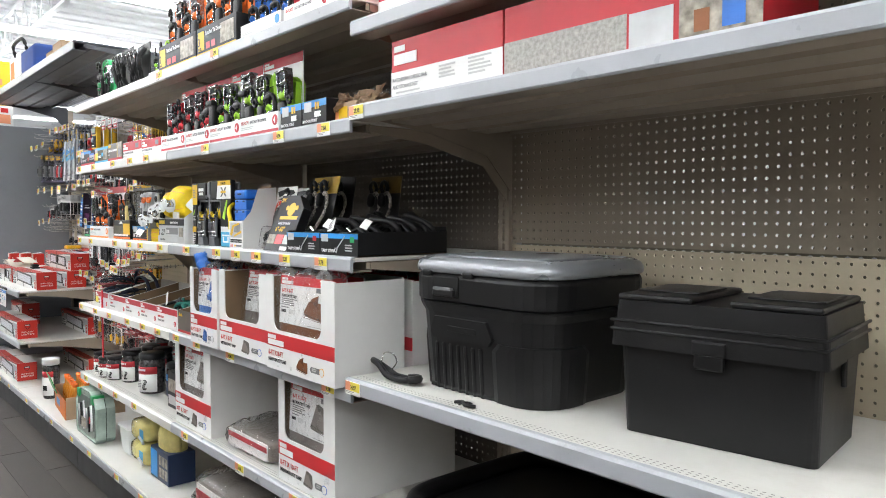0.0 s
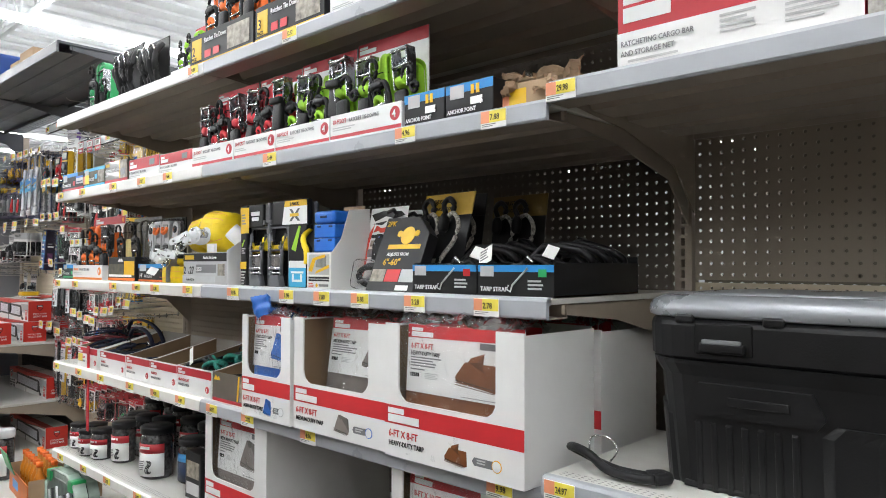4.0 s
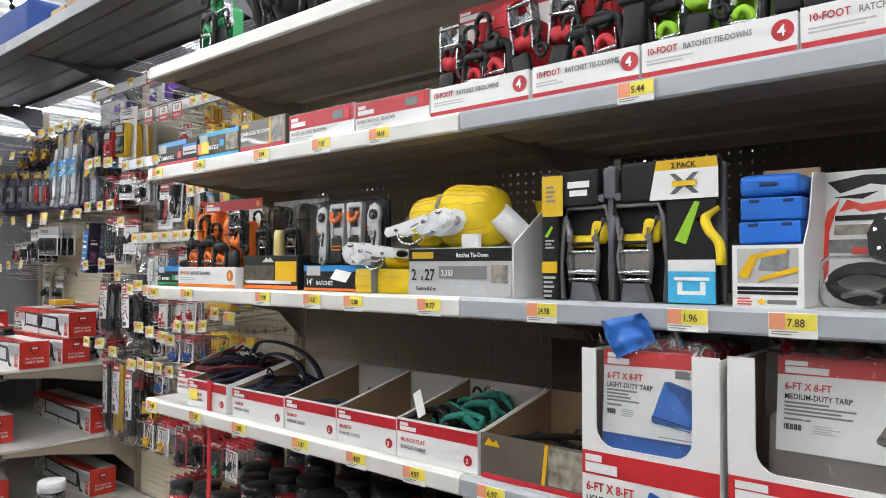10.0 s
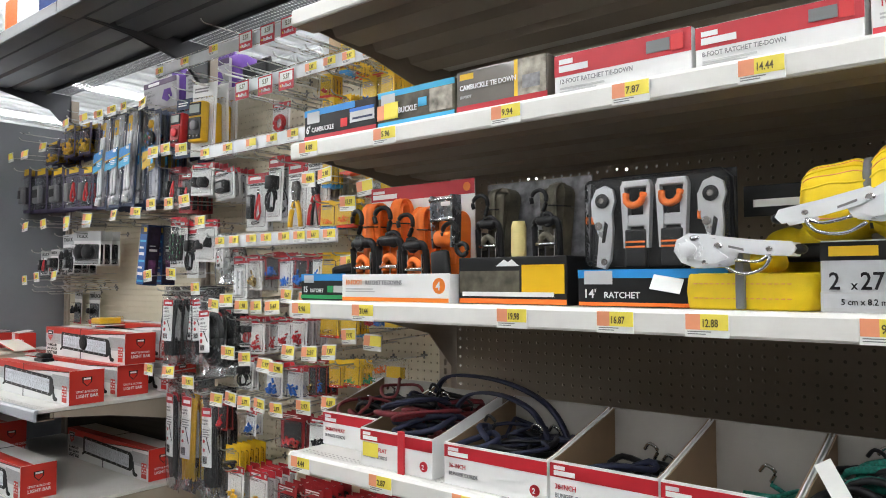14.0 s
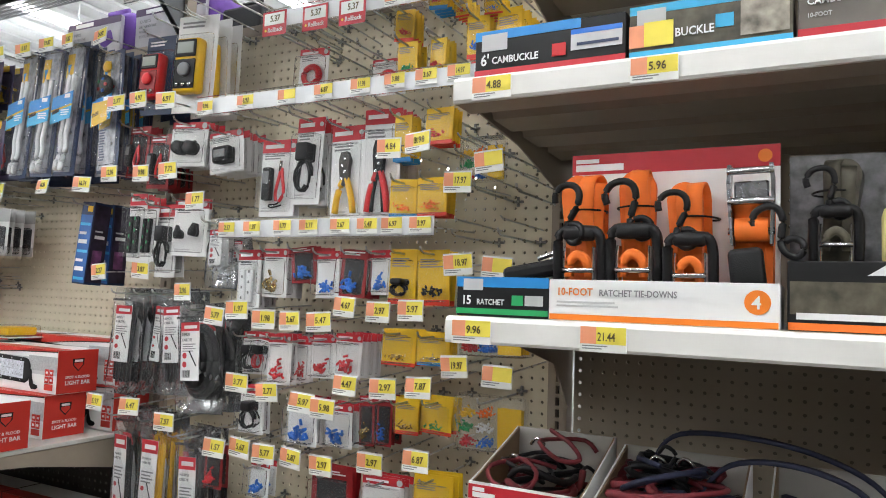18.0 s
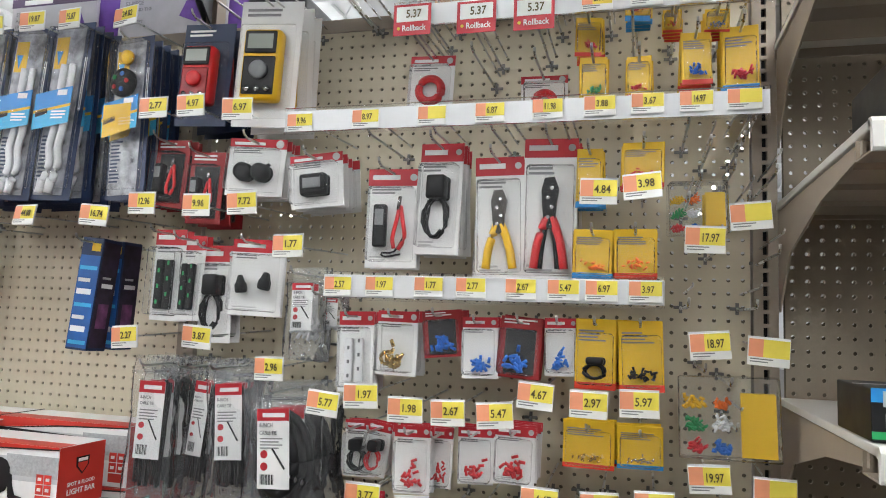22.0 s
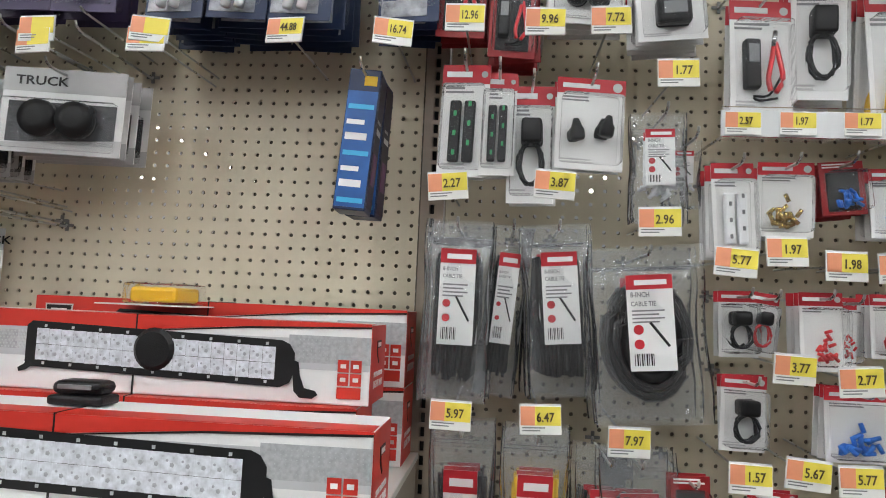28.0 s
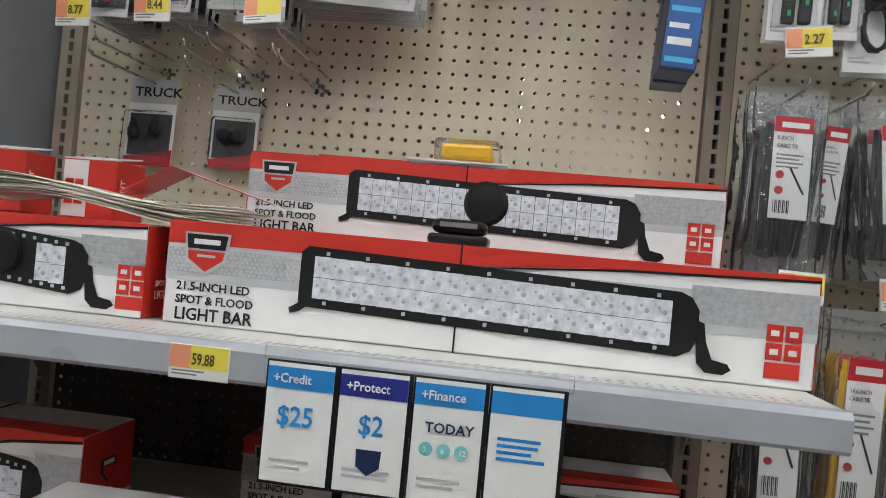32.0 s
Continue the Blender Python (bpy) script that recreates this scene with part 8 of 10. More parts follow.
def tarp_carton(x0, x1, z, h, tarp, words, badge, yf=1.0, depth=0.44, full=True, bag_lift=0.0, name="tarp_carton", label="", lean=-3):
    """A white carton with a rounded window in its face, a bagged tarp inside, red band and print below."""
    w = (x1 - x0) / 2
    t = thing(name, (x0 + x1) / 2, yf, z, label or "white shelf carton with a red band, showing a bagged folded tarp", "tarp carton", "tarp cartons")
    wl, wr, wb = -w * 0.78, w * 0.64, h * 0.42
    r = 0.03
    o = [(-w, 0), (w, 0), (w, h), (wr, h), (wr, wb + r)]
    o += [(wr - r + r * math.cos(a), wb + r - r * math.sin(a)) for a in (0.35, 0.75, 1.15, 1.45)]
    o += [(wl + r - r * math.sin(a), wb + r - r * math.cos(a)) for a in (0.12, 0.45, 0.85, 1.2)]
    o += [(wl, wb + r), (wl, h), (-w, h)]
    part("front", prism(o, 0, 0.004), WHITECARD, t)
    for s in (-1, 1):
        part("side", box(s * w, 0.004, 0, s * (w - 0.004), depth, h * 0.985), WHITECARD, t)
    part("back", box(-w + 0.004, depth - 0.004, 0, w - 0.004, depth, h), WHITECARD, t)
    part("bottom", box(-w + 0.004, 0.004, 0, w - 0.004, depth - 0.004, 0.004), KRAFT, t)
    part("liner", box(-w + 0.0042, 0.006, 0.005, -w + 0.0055, depth - 0.006, h * 0.97), INNER, t)
    part("liner", box(w - 0.0055, 0.006, 0.005, w - 0.0042, depth - 0.006, h * 0.97), INNER, t)
    part("red_band", quad(-w * 0.998, h * 0.245, w * 0.998, h * 0.385, 0), TARPRED, t)
    stacked_mark(t, -w * 0.94, h * 0.26, w * 0.5, h * 0.105, -0.0012)
    write(words[0], -w * 0.93, 0, h * 0.15, h * 0.075, TARPRED, t, 0.82)
    write(words[1], -w * 0.93, 0, h * 0.085, h * 0.052, BLACK, t, 0.82)
    pictured_fold(t, -w * 0.06, h * 0.05, w * 0.32, h * 0.16, -0.0002, tarp)
    part("grey_pill", prism([(w * 0.36, h * 0.085), (w * 0.62, h * 0.085), (w * 0.62, h * 0.14), (w * 0.36, h * 0.14), (w * 0.33, h * 0.112)], -0.0005, 0), GREYPL, t)
    bars(t, w * 0.4, h * 0.13, w * 0.16, 2, h * 0.018, -0.0009, LIGHTINK)
    bd = part("round_badge", lathe([(h * 0.042, 0), (h * 0.042, 0.0008)], 18), badge, t, at=pose(w * 0.66, -0.0004, h * 0.112, 90))
    part("badge_ring", lathe([(h * 0.036, 0.0008), (h * 0.036, 0.0012), (h * 0.032, 0.0012)], 18), WHITEINK, bd)
    write("DUTY", w * 0.66 - h * 0.026, -0.0018, h * 0.1, h * 0.026, WHITEINK, t, 0.8)
    # the bagged tarps
    for k in range(min(5, int((depth - 0.02) / 0.055)) if full else 2):
        y = (0.008 if full else 0.05) + 0.055 * k
        bh = h * (0.98 + (0.04 if k == 0 else 0.0)) + bag_lift
        b = new("bagged_tarp"); b.parent = t; b.matrix_basis = pose(0, y, 0.01, lean if k == 0 else -2)
        part("folded_tarp", cached("fold_%s_%.2f" % (tarp.name, w), lambda: box(-w * 0.82, 0.006, 0.0, w * 0.72, 0.04, h * 0.66, 0.012, 3), tarp, True), None, b)
        part("insert_card", cached("ins_%.2f" % w, lambda: box(-w * 0.74, 0.001, h * 0.462, w * 0.70, 0.004, h * 0.96), WHITECARD), None, b)
        part("red_top", cached("insr_%.2f" % w, lambda: prism([(-w * 0.74, h * 0.862), (w * 0.70, h * 0.875), (w * 0.70, h * 0.96), (-w * 0.74, h * 0.96)], 0.0005, 0.001), TARPRED), None, b)
        if k == 0:
            stacked_mark(b, -w * 0.68, h * 0.872, w * 0.34, h * 0.066, 0.0)
            write(words[0], -w * 0.68, 0.001, h * 0.785, h * 0.055, TARPRED, b, 0.82)
            write(words[1], -w * 0.68, 0.001, h * 0.735, h * 0.042, BLACK, b, 0.82)
            bars(b, -w * 0.68, h * 0.722, w * 0.55, 4, h * 0.02, 0.001)
            bars(b, -w * 0.68, h * 0.635, w * 0.26, 1, h * 0.02, 0.001)
            bm = bmesh.new()
            for j in range(9):
                quad(-w * 0.68 + j * w * 0.016, h * 0.575, -w * 0.672 + j * w * 0.016 + w * 0.005 * (j % 2), h * 0.605, 0.001, bm)
            tagged(part("barcode", bm, BLACK, b), kind="stuff")
            bars(b, -w * 0.45, h * 0.61, w * 0.2, 4, h * 0.012, 0.001, LIGHTINK)
            pictured_fold(b, w * 0.0, h * 0.53, w * 0.62, h * 0.27, 0.0008, tarp)
            part("grey_pill", quad(w * 0.34, h * 0.82, w * 0.6, h * 0.865, 0.0004), GREYPL, b)
            part("round_badge", lathe([(h * 0.034, 0), (h * 0.034, 0.0008)], 18), badge, b, at=pose(w * 0.62, 0.0004, h * 0.842, 90))
            part("lower_line", quad(w * 0.1, h * 0.478, w * 0.6, h * 0.482, 0.001), GREYINK, b)
            # the bag, its skin puckered and its top crumpled
            bm = bmesh.new()
            bmesh.ops.create_grid(bm, x_segments=54, y_segments=40, size=1)
            rng = random.Random(words[1])
            off = Vector((rng.uniform(0, 9), rng.uniform(0, 9), 0))
            for v in bm.verts:
                u, q = v.co.x, v.co.y * 0.5 + 0.5
                n1 = 1.1 - 2.6 * abs(noise.noise(Vector((u * 2.4, q * 3.4, 0)) + off)) - 1.6 * abs(noise.noise(Vector((u * 6 + q * 3, q * 5, 2)) + off))
                v.co = Vector((u * w * 0.83, -0.007 + 0.0055 * n1 + 0.03 * max(0, q - 0.9), bh * q + 0.012 * n1 * max(0, q - 0.8) * 5))
            part("poly_bag", bm, BAG, b, smooth=True)
            bm = bmesh.new()
            bmesh.ops.create_grid(bm, x_segments=22, y_segments=7, size=1)
            for v in bm.verts:
                n1 = noise.noise(Vector((v.co.x * 4, v.co.y * 2.5, 5)) + off)
                v.co = Vector((v.co.x * w * 0.84, 0.05 + v.co.y * 0.055 + 0.012 * n1, h * 1.01 + 0.03 * n1 + 0.016 * noise.noise(Vector((v.co.x * 13, v.co.y * 6, 1)))))
            part("crumpled_film", bm, FILM, b, smooth=True)
    return t


BADGEY = mat("amber_badge", (0.85, 0.42, 0.02), 0.4)
tb1 = tarp_carton(-2.268, -2.050, S2 + 0.001, 0.262, TARPBLUE, ("6-FT X 8-FT", "LIGHT-DUTY TARP"), LIGHTINK, yf=0.99)
bm = bmesh.new()
bmesh.ops.create_grid(bm, x_segments=18, y_segments=10, size=1)
for v in bm.verts:
    u, q = v.co.x, v.co.y
    if abs(q) > 0.99:
        q *= 1.0 + 0.07 * (round((u + 1) * 9) % 2)
    n1 = noise.noise(Vector((u * 1.7, q * 1.7, 3)))
    x, zz = u * 0.044 - 0.006 * q, q * 0.027 * (1.15 - 0.2 * u)
    v.co = Vector((-0.034 + 0.78 * x - 0.26 * zz, 0.012 + 0.014 * n1 + 0.012 * math.sin(u * 3), 0.288 + 0.3 * x + 0.82 * zz))
part("blue_bag_corner", bm, TARPBLUE, tb1, smooth=True)
tarp_carton(-2.041, -1.706, S2 + 0.001, 0.266, TARPGREY, ("6-FT X 8-FT", "MEDIUM-DUTY TARP"), BLUEPL, yf=0.995, full=False, lean=-8)
tarp_carton(-1.700, -1.340, S2 + 0.001, 0.272, TARPBROWN, ("6-FT X 8-FT", "HEAVY-DUTY TARP"), BADGEY, yf=0.985, depth=0.225)
tarp_carton(-1.698, -1.342, S2 + 0.001, 0.262, TARPBROWN, ("6-FT X 8-FT", "HEAVY-DUTY TARP"), BADGEY, yf=1.24, depth=0.23)
tarp_carton(-2.56, -2.235, S1 + 0.001, 0.31, TARPGREY, ("8-FT X 10-FT", "MEDIUM-DUTY TARP"), BLUEPL, yf=1.045)
tarp_carton(-1.745, -1.435, S1 + 0.001, 0.31, TARPGREY, ("8-FT X 10-FT", "MEDIUM-DUTY TARP"), BLUEPL, yf=1.045)


def film_bag(x, y, z, w, d, h, inner, label, seed=1):
    t = thing("bagged_tarp", x, y, z, label, "bagged tarp", "bagged tarps")
    rng = random.Random(seed)
    bm = bmesh.new()
    bmesh.ops.create_icosphere(bm, subdivisions=3, radius=1)
    for v in bm.verts:
        c = v.co
        n = 1 + 0.16 * noise.noise(c * 3 + Vector((seed, 0, 0)))
        v.co = Vector((max(-1, min(1, c.x * 1.25)) * w / 2 * n, max(-1, min(1, c.y * 1.25)) * d / 2 * n, (max(-0.9, min(0.9, c.z * 1.2)) * 0.5 + 0.45) * h * n))
    part("film", bm, BAG, t, smooth=True)
    part("folded_tarp", box(-w * 0.42, -d * 0.42, h * 0.03, w * 0.42, d * 0.42, h * 0.75, 0.015), inner, t)
    part("insert_card", box(-w * 0.38, -d * 0.445, h * 0.1, w * 0.38, -d * 0.43, h * 0.7), WHITECARD, t)
    part("red_band", box(-w * 0.38, -d * 0.452, h * 0.42, w * 0.38, -d * 0.446, h * 0.6), REDCARD, t)
    return t


film_bag(-2.0, 1.2, S1 + 0.002, 0.36, 0.3, 0.09, TARPGREY, "clear film bag with a grey folded tarp", 3)
film_bag(-2.15, 1.15, 0.203, 0.4, 0.3, 0.2, TARPGREY, "film-wrapped folded tarp with red band on base", 4)
film_bag(-1.62, 1.15, 0.203, 0.4, 0.3, 0.17, TARPGREY, "film-wrapped folded tarp with red band on base", 5)


# hook jars
def wrap(r, z0, z1, half=62):
    """A label bent round the front of a jar."""
    bm = bmesh.new()
    rows = [[bm.verts.new((q * math.cos(radians(-90 - half + 2 * half * i / 14)), q * math.sin(radians(-90 - half + 2 * half * i / 14)), z)) for i in range(15)] for q, z in ((r, z0), (r, z1), (r - 0.0006, z1), (r - 0.0006, z0))]
    for a, b in zip(rows, rows[1:] + rows[:1]):
        for i in range(14):
            bm.faces.new((a[i], a[i + 1], b[i + 1], b[i]))
    bmesh.ops.recalc_face_normals(bm, faces=bm.faces)
    return bm


def jar(x, y, z, r, h, blue=False):
    t = thing("hook_jar", x, y, z, "clear plastic jar of hooks with black lid and label", "jar", "hook jars", rz=28)
    part("body", lathe([(r * 0.9, 0), (r, 0.006), (r, h * 0.76), (r * 0.93, h * 0.81), (r * 0.9, h * 0.84)], 20), mat("jar_plastic", (0.06, 0.06, 0.062), 0.08, var=0.95, scale=90, coat=0.6), t, smooth=True)
    part("label_wrap", wrap(r + 0.0012, h * 0.06, h * 0.5), NAVY if blue else WHITECARD, t, smooth=True)
    part("red_band", wrap(r + 0.0014, h * 0.5, h * 0.68), BLUE if blue else REDCARD, t, smooth=True)
    part("lid", lathe([(r * 0.96, h * 0.85), (r * 1.0, h * 0.86), (r * 1.0, h * 0.965), (r * 0.97, h * 0.985), (r * 0.9, h), (0.001, h)], 24), mat("lid_plastic", (0.02, 0.02, 0.022), 0.3, var=0.1, scale=20), t, smooth=True)
    if not blue:
        part("brand_bar", box(-r * 0.45, -r * 1.03, h * 0.58, r * 0.2, -r * 0.9, h * 0.63), WHITEINK, t)
        for k in range(3):
            part("pictured_hook", tube(curve([(r * 0.1 * k, -r * 1.025, h * 0.36), (r * (0.1 * k + 0.14), -r * 1.02, h * 0.32), (r * 0.1 * k, -r * 1.025, h * 0.25), (r * (0.1 * k - 0.1), -r * 1.03, h * 0.18), (r * 0.1 * k, -r * 1.03, h * 0.12), (r * (0.1 * k + 0.14), -r * 1.025, h * 0.16)], 2), 0.0018, 4), BLACK, t)
        bars(t, -r * 0.5, h * 0.36, r * 0.34, 5, h * 0.04, -r * 1.02, GREYINK)
    return t


for x, y, r, hh in ((-3.70, 1.10, 0.034, 0.1), (-3.62, 1.14, 0.04, 0.105), (-3.55, 1.08, 0.035, 0.1), (-3.46, 1.10, 0.042, 0.115), (-3.50, 1.22, 0.042, 0.13), (-3.38, 1.24, 0.045, 0.16), (-3.36, 1.14, 0.044, 0.15), (-3.28, 1.26, 0.045, 0.16), (-3.6, 1.3, 0.045, 0.13), (-3.08, 1.14, 0.056, 0.18), (-3.2, 1.34, 0.05, 0.16)):
    jar(x, y, S1 + 0.001, r, hh)
jar(-3.02, 1.32, S1 + 0.001, 0.052, 0.17, blue=True)
jar(-2.93, 1.2, S1 + 0.001, 0.05, 0.15, blue=True)
jar(-2.88, 1.4, S1 + 0.001, 0.05, 0.16)
for x, y in ((-3.7, 1.42), (-3.56, 1.44), (-3.44, 1.42), (-3.3, 1.44), (-3.1, 1.45), (-2.8, 1.45), (-2.72, 1.34)):
    jar(x, y, S1 + 0.001, 0.048, 0.165)
flat_carton(-2.79, -2.69, S1 + 0.001, 0.15, 0.1, "black carton with a caged hook picture", BLACK, ((0.1, 0.45, 0.9, 0.8, PHOTO), (0.1, 0.1, 0.9, 0.35, LIGHTINK)), yf=1.1)

# ---- boxes at the start of the walk ----
lc = flat_carton(-1.20, -0.83, 1.579, 0.14, 0.2, "long red and white cargo bar carton lying on the shelf", REDCARD, ((0, 0, 1, 0.47, WHITECARD), (0.03, 0.8, 0.14, 0.9, WHITEINK), (0.03, 0.58, 0.26, 0.76, WHITEINK)), (("RATCHETING CARGO BAR", 0.02, 0.3, 0.088, GREYINK), ("AND STORAGE NET", 0.02, 0.18, 0.088, GREYINK)), yf=1.06)
bars(lc, -0.165, 0.018, 0.14, 1, 0.008, -0.0016, LIGHTINK)
bars(lc, -0.01, 0.058, 0.065, 4, 0.008, -0.0016, LIGHTINK)
bars(lc, 0.085, 0.06, 0.075, 5, 0.008, -0.0016, LIGHTINK)
flat_carton(-0.826, -0.30, 1.579, 0.14, 0.2, "long carton with red top and woven net window", REDCARD, ((0, 0, 0.55, 0.5, mat("net_print", (0.36, 0.345, 0.32), 0.5, var=0.35, scale=130)), (0.56, 0.0, 0.72, 0.48, SILVERPRINT), (0.74, 0.0, 1, 0.6, PHOTO), (0.79, 0.1, 0.84, 0.35, TARPBROWN), (0.88, 0.1, 0.95, 0.45, TARPBLUE)), yf=1.06)
flat_carton(-1.28, -0.95, 1.786, 0.12, 0.3, "red carton high on the shelf", REDCARD, ((0, 0, 1, 0.4, WHITECARD),), yf=1.08)

def taper(w0, d0, w1, d1, z0, z1, r=0.03, bm=None):
    """A rounded box that widens from w0 by d0 to w1 by d1."""
    bm = bm or bmesh.new()
    rings = []
    for w, d, z in ((w0, d0, z0), (w1, d1, z1)):
        ring = []
        for cx, cy, a0 in ((1, 1, 0), (-1, 1, 90), (-1, -1, 180), (1, -1, 270)):
            for k in range(5):
                a = radians(a0 + 22.5 * k)
                ring.append(bm.verts.new((cx * (w / 2 - r) + r * math.cos(a), cy * (d / 2 - r) + r * math.sin(a) + d1 / 2, z)))
        rings.append(ring)
    n = len(rings[0])
    for k in range(n):
        bm.faces.new((rings[0][k], rings[0][(k + 1) % n], rings[1][(k + 1) % n], rings[1][k]))
    bm.faces.new(rings[0][::-1])
    bm.faces.new(rings[1])
    return bm


TB = mat("tote_black", (0.010, 0.010, 0.0108), 0.38, var=0.25, scale=9, bump=0.12, bscale=300)

def rounded_rings(rings, y0=0.0):
    """A soft-edged block through (width, depth, height, corner) rings."""
    bm = bmesh.new()
    rows = []
    for w, d, z, r in rings:
        row = []
        for cx, cy, a0 in ((1, 1, 0), (-1, 1, 90), (-1, -1, 180), (1, -1, 270)):
            for k in range(7):
                a = radians(a0 + 15 * k)
                row.append(bm.verts.new((cx * (w / 2 - r) + r * math.cos(a), y0 + cy * (d / 2 - r) + r * math.sin(a), z)))
        rows.append(row)
    n = len(rows[0])
    for a, b in zip(rows, rows[1:]):
        for k in range(n):
            bm.faces.new((a[k], a[(k + 1) % n], b[(k + 1) % n], b[k]))
    bm.faces.new(rows[0][::-1])
    bm.faces.new(rows[-1])
    return bm


def outline(w, d, r, u):
    """A point, and its outward direction, a share u of the way round a rounded rectangle from the middle of its front."""
    sides = [(w / 2 - r, "s"), (r * math.pi / 2, "a"), (d - 2 * r, "s"), (r * math.pi / 2, "a"), (w - 2 * r, "s"), (r * math.pi / 2, "a"), (d - 2 * r, "s"), (r * math.pi / 2, "a"), (w / 2 - r, "s")]
    left = (u % 1.0) * sum(q for q, _ in sides)
    p, ang = Vector((0, -d / 2)), 0.0
    for length, kind in sides:
        run = min(left, length)
        if kind == "s":
            p = p + Vector((math.cos(ang), math.sin(ang))) * run
        else:
            c = p + Vector((-math.sin(ang), math.cos(ang))) * r
            ang += run / r
            p = c + Vector((math.sin(ang), -math.cos(ang))) * r
        left -= run
        if left <= 1e-9:
            break
    return p, Vector((math.sin(ang), -math.cos(ang)))


def wrapped_panel(w, d, r, u0, u1, z0, z1, proud, slope=0.0, lean=0.0, n=14):
    """A raised panel that follows the tapered side of a box round its corner; slope pulls its upper ends in."""
    bm = bmesh.new()
    rows = []
    for z, f in ((z0, 0.0), (z1 - 0.018, 0.0), (z1, 1.0)):
        for out in ((-0.004, proud) if z == z0 else (proud, -0.004) if z == z1 else (proud,)):
            a, b = u0 + slope * f, u1 - slope * f
            row = []
            for i in range(n + 1):
                p, nn = outline(w, d, r, a + (b - a) * i / n)
                edge = -0.006 if i in (0, n) else 0.0
                q = p + nn * (out + edge + lean * z)
                row.append(bm.verts.new((q.x, q.y, z)))
            rows.append(row)
    for a, b in zip(rows, rows[1:]):
        for i in range(n):
            bm.faces.new((a[i], a[i + 1], b[i + 1], b[i]))
    bmesh.ops.recalc_face_normals(bm, faces=bm.faces)
    return bm


tote = thing("storage_tote", -0.960, 1.285, 0.896, "ribbed black plastic storage tote with a grey snap lid", "storage tote")
TW, TD, TR = 0.40, 0.345, 0.085
part("body", rounded_rings([(TW, TD, 0, TR), (TW + 0.004, TD + 0.004, 0.008, TR), (TW + 0.03, TD + 0.03, 0.198, TR + 0.003)]), TB, tote)
part("shoulder", rounded_rings([(TW + 0.028, TD + 0.028, 0.182, TR), (TW + 0.05, TD + 0.042, 0.2, TR + 0.006), (TW + 0.052, TD + 0.044, 0.206, TR + 0.006)]), TB, tote)
part("rim", rounded_rings([(TW + 0.042, TD + 0.034, 0.2062, TR), (TW + 0.056, TD + 0.048, 0.212, TR + 0.006), (TW + 0.06, TD + 0.05, 0.262, TR + 0.008), (TW + 0.056, TD + 0.046, 0.268, TR + 0.006), (TW + 0.046, TD + 0.036, 0.274, TR)]), TB, tote)
lid = part("lid", rounded_rings([(TW + 0.05, TD + 0.04, 0.2745, TR), (TW + 0.062, TD + 0.052, 0.277, TR + 0.006), (TW + 0.066, TD + 0.056, 0.284, TR + 0.008), (TW + 0.064, TD + 0.054, 0.293, TR + 0.008), (TW + 0.054, TD + 0.044, 0.302, TR + 0.006), (TW + 0.03, TD + 0.02, 0.309, TR), (TW, TD - 0.01, 0.3115, TR - 0.01), (TW - 0.012, TD - 0.022, 0.309, TR - 0.012), (TW - 0.02, TD - 0.03, 0.3085, TR - 0.014)]), SILVERPL, tote, "silver-grey snap lid", smooth=True)
part("lid_panel", rounded_rings([(TW - 0.06, TD - 0.07, 0.3086, 0.06), (TW - 0.066, TD - 0.076, 0.3125, 0.06), (TW - 0.08, TD - 0.09, 0.3138, 0.055), (TW - 0.18, TD - 0.2, 0.314, 0.04)]), SILVERPL, lid, smooth=True)
for side in (1, -1):
    part("corner_guard", wrapped_panel(TW, TD, TR, 0.045 if side > 0 else 1 - 0.225, 0.225 if side > 0 else 1 - 0.125, 0.0, 0.13, 0.007, 0.014, 0.078), TB, tote)
for k in range(7):
    part("rib", box(-0.128 + 0.0245 * k, -TD / 2 - 0.004, 0.01, -0.116 + 0.0245 * k, -TD / 2 + 0.012, 0.124, 0.004), TB, tote, at=pose(0, 0.0, 0, 4.2))
part("rib_sill", box(-0.15, -TD / 2 - 0.004, 0.0, 0.055, -TD / 2 + 0.01, 0.01, 0.003), TB, tote)
part("emblem_panel", prism([(-0.135, 0.148), (-0.118, 0.186), (0.05, 0.186), (0.068, 0.15), (0.056, 0.135), (-0.126, 0.135)], -TD / 2 - 0.003, -TD / 2 + 0.02), TB, tote, at=pose(0, -0.005, 0, 4.2))
part("emblem_bar", box(-0.07, -TD / 2 - 0.006, 0.155, 0.02, -TD / 2 - 0.003, 0.168, 0.001), TB, tote, at=pose(0, -0.005, 0, 4.2))
RX = -0.075
# Raised blacker patch; the shade of a latch recess is in its colour.
part("latch_recess", box(RX - 0.045, -TD / 2 - 0.027, 0.218, RX + 0.045, -TD / 2 - 0.023, 0.268, 0.003), mat("recess_plastic", (0.004, 0.004, 0.004), 0.7), tote)
part("latch", box(RX - 0.036, -TD / 2 - 0.036, 0.222, RX + 0.036, -TD / 2 - 0.024, 0.238, 0.004), TB, tote, "glossy black latch")
part("latch_tongue", box(RX - 0.03, -TD / 2 - 0.038, 0.236, RX + 0.03, -TD / 2 - 0.028, 0.243, 0.002), GREYPL, tote)
for x in (RX - 0.062, RX + 0.075):
    part("lid_catch", box(x - 0.016, -TD / 2 - 0.0295, 0.266, x + 0.016, -TD / 2 - 0.02, 0.281, 0.004), TB, lid)

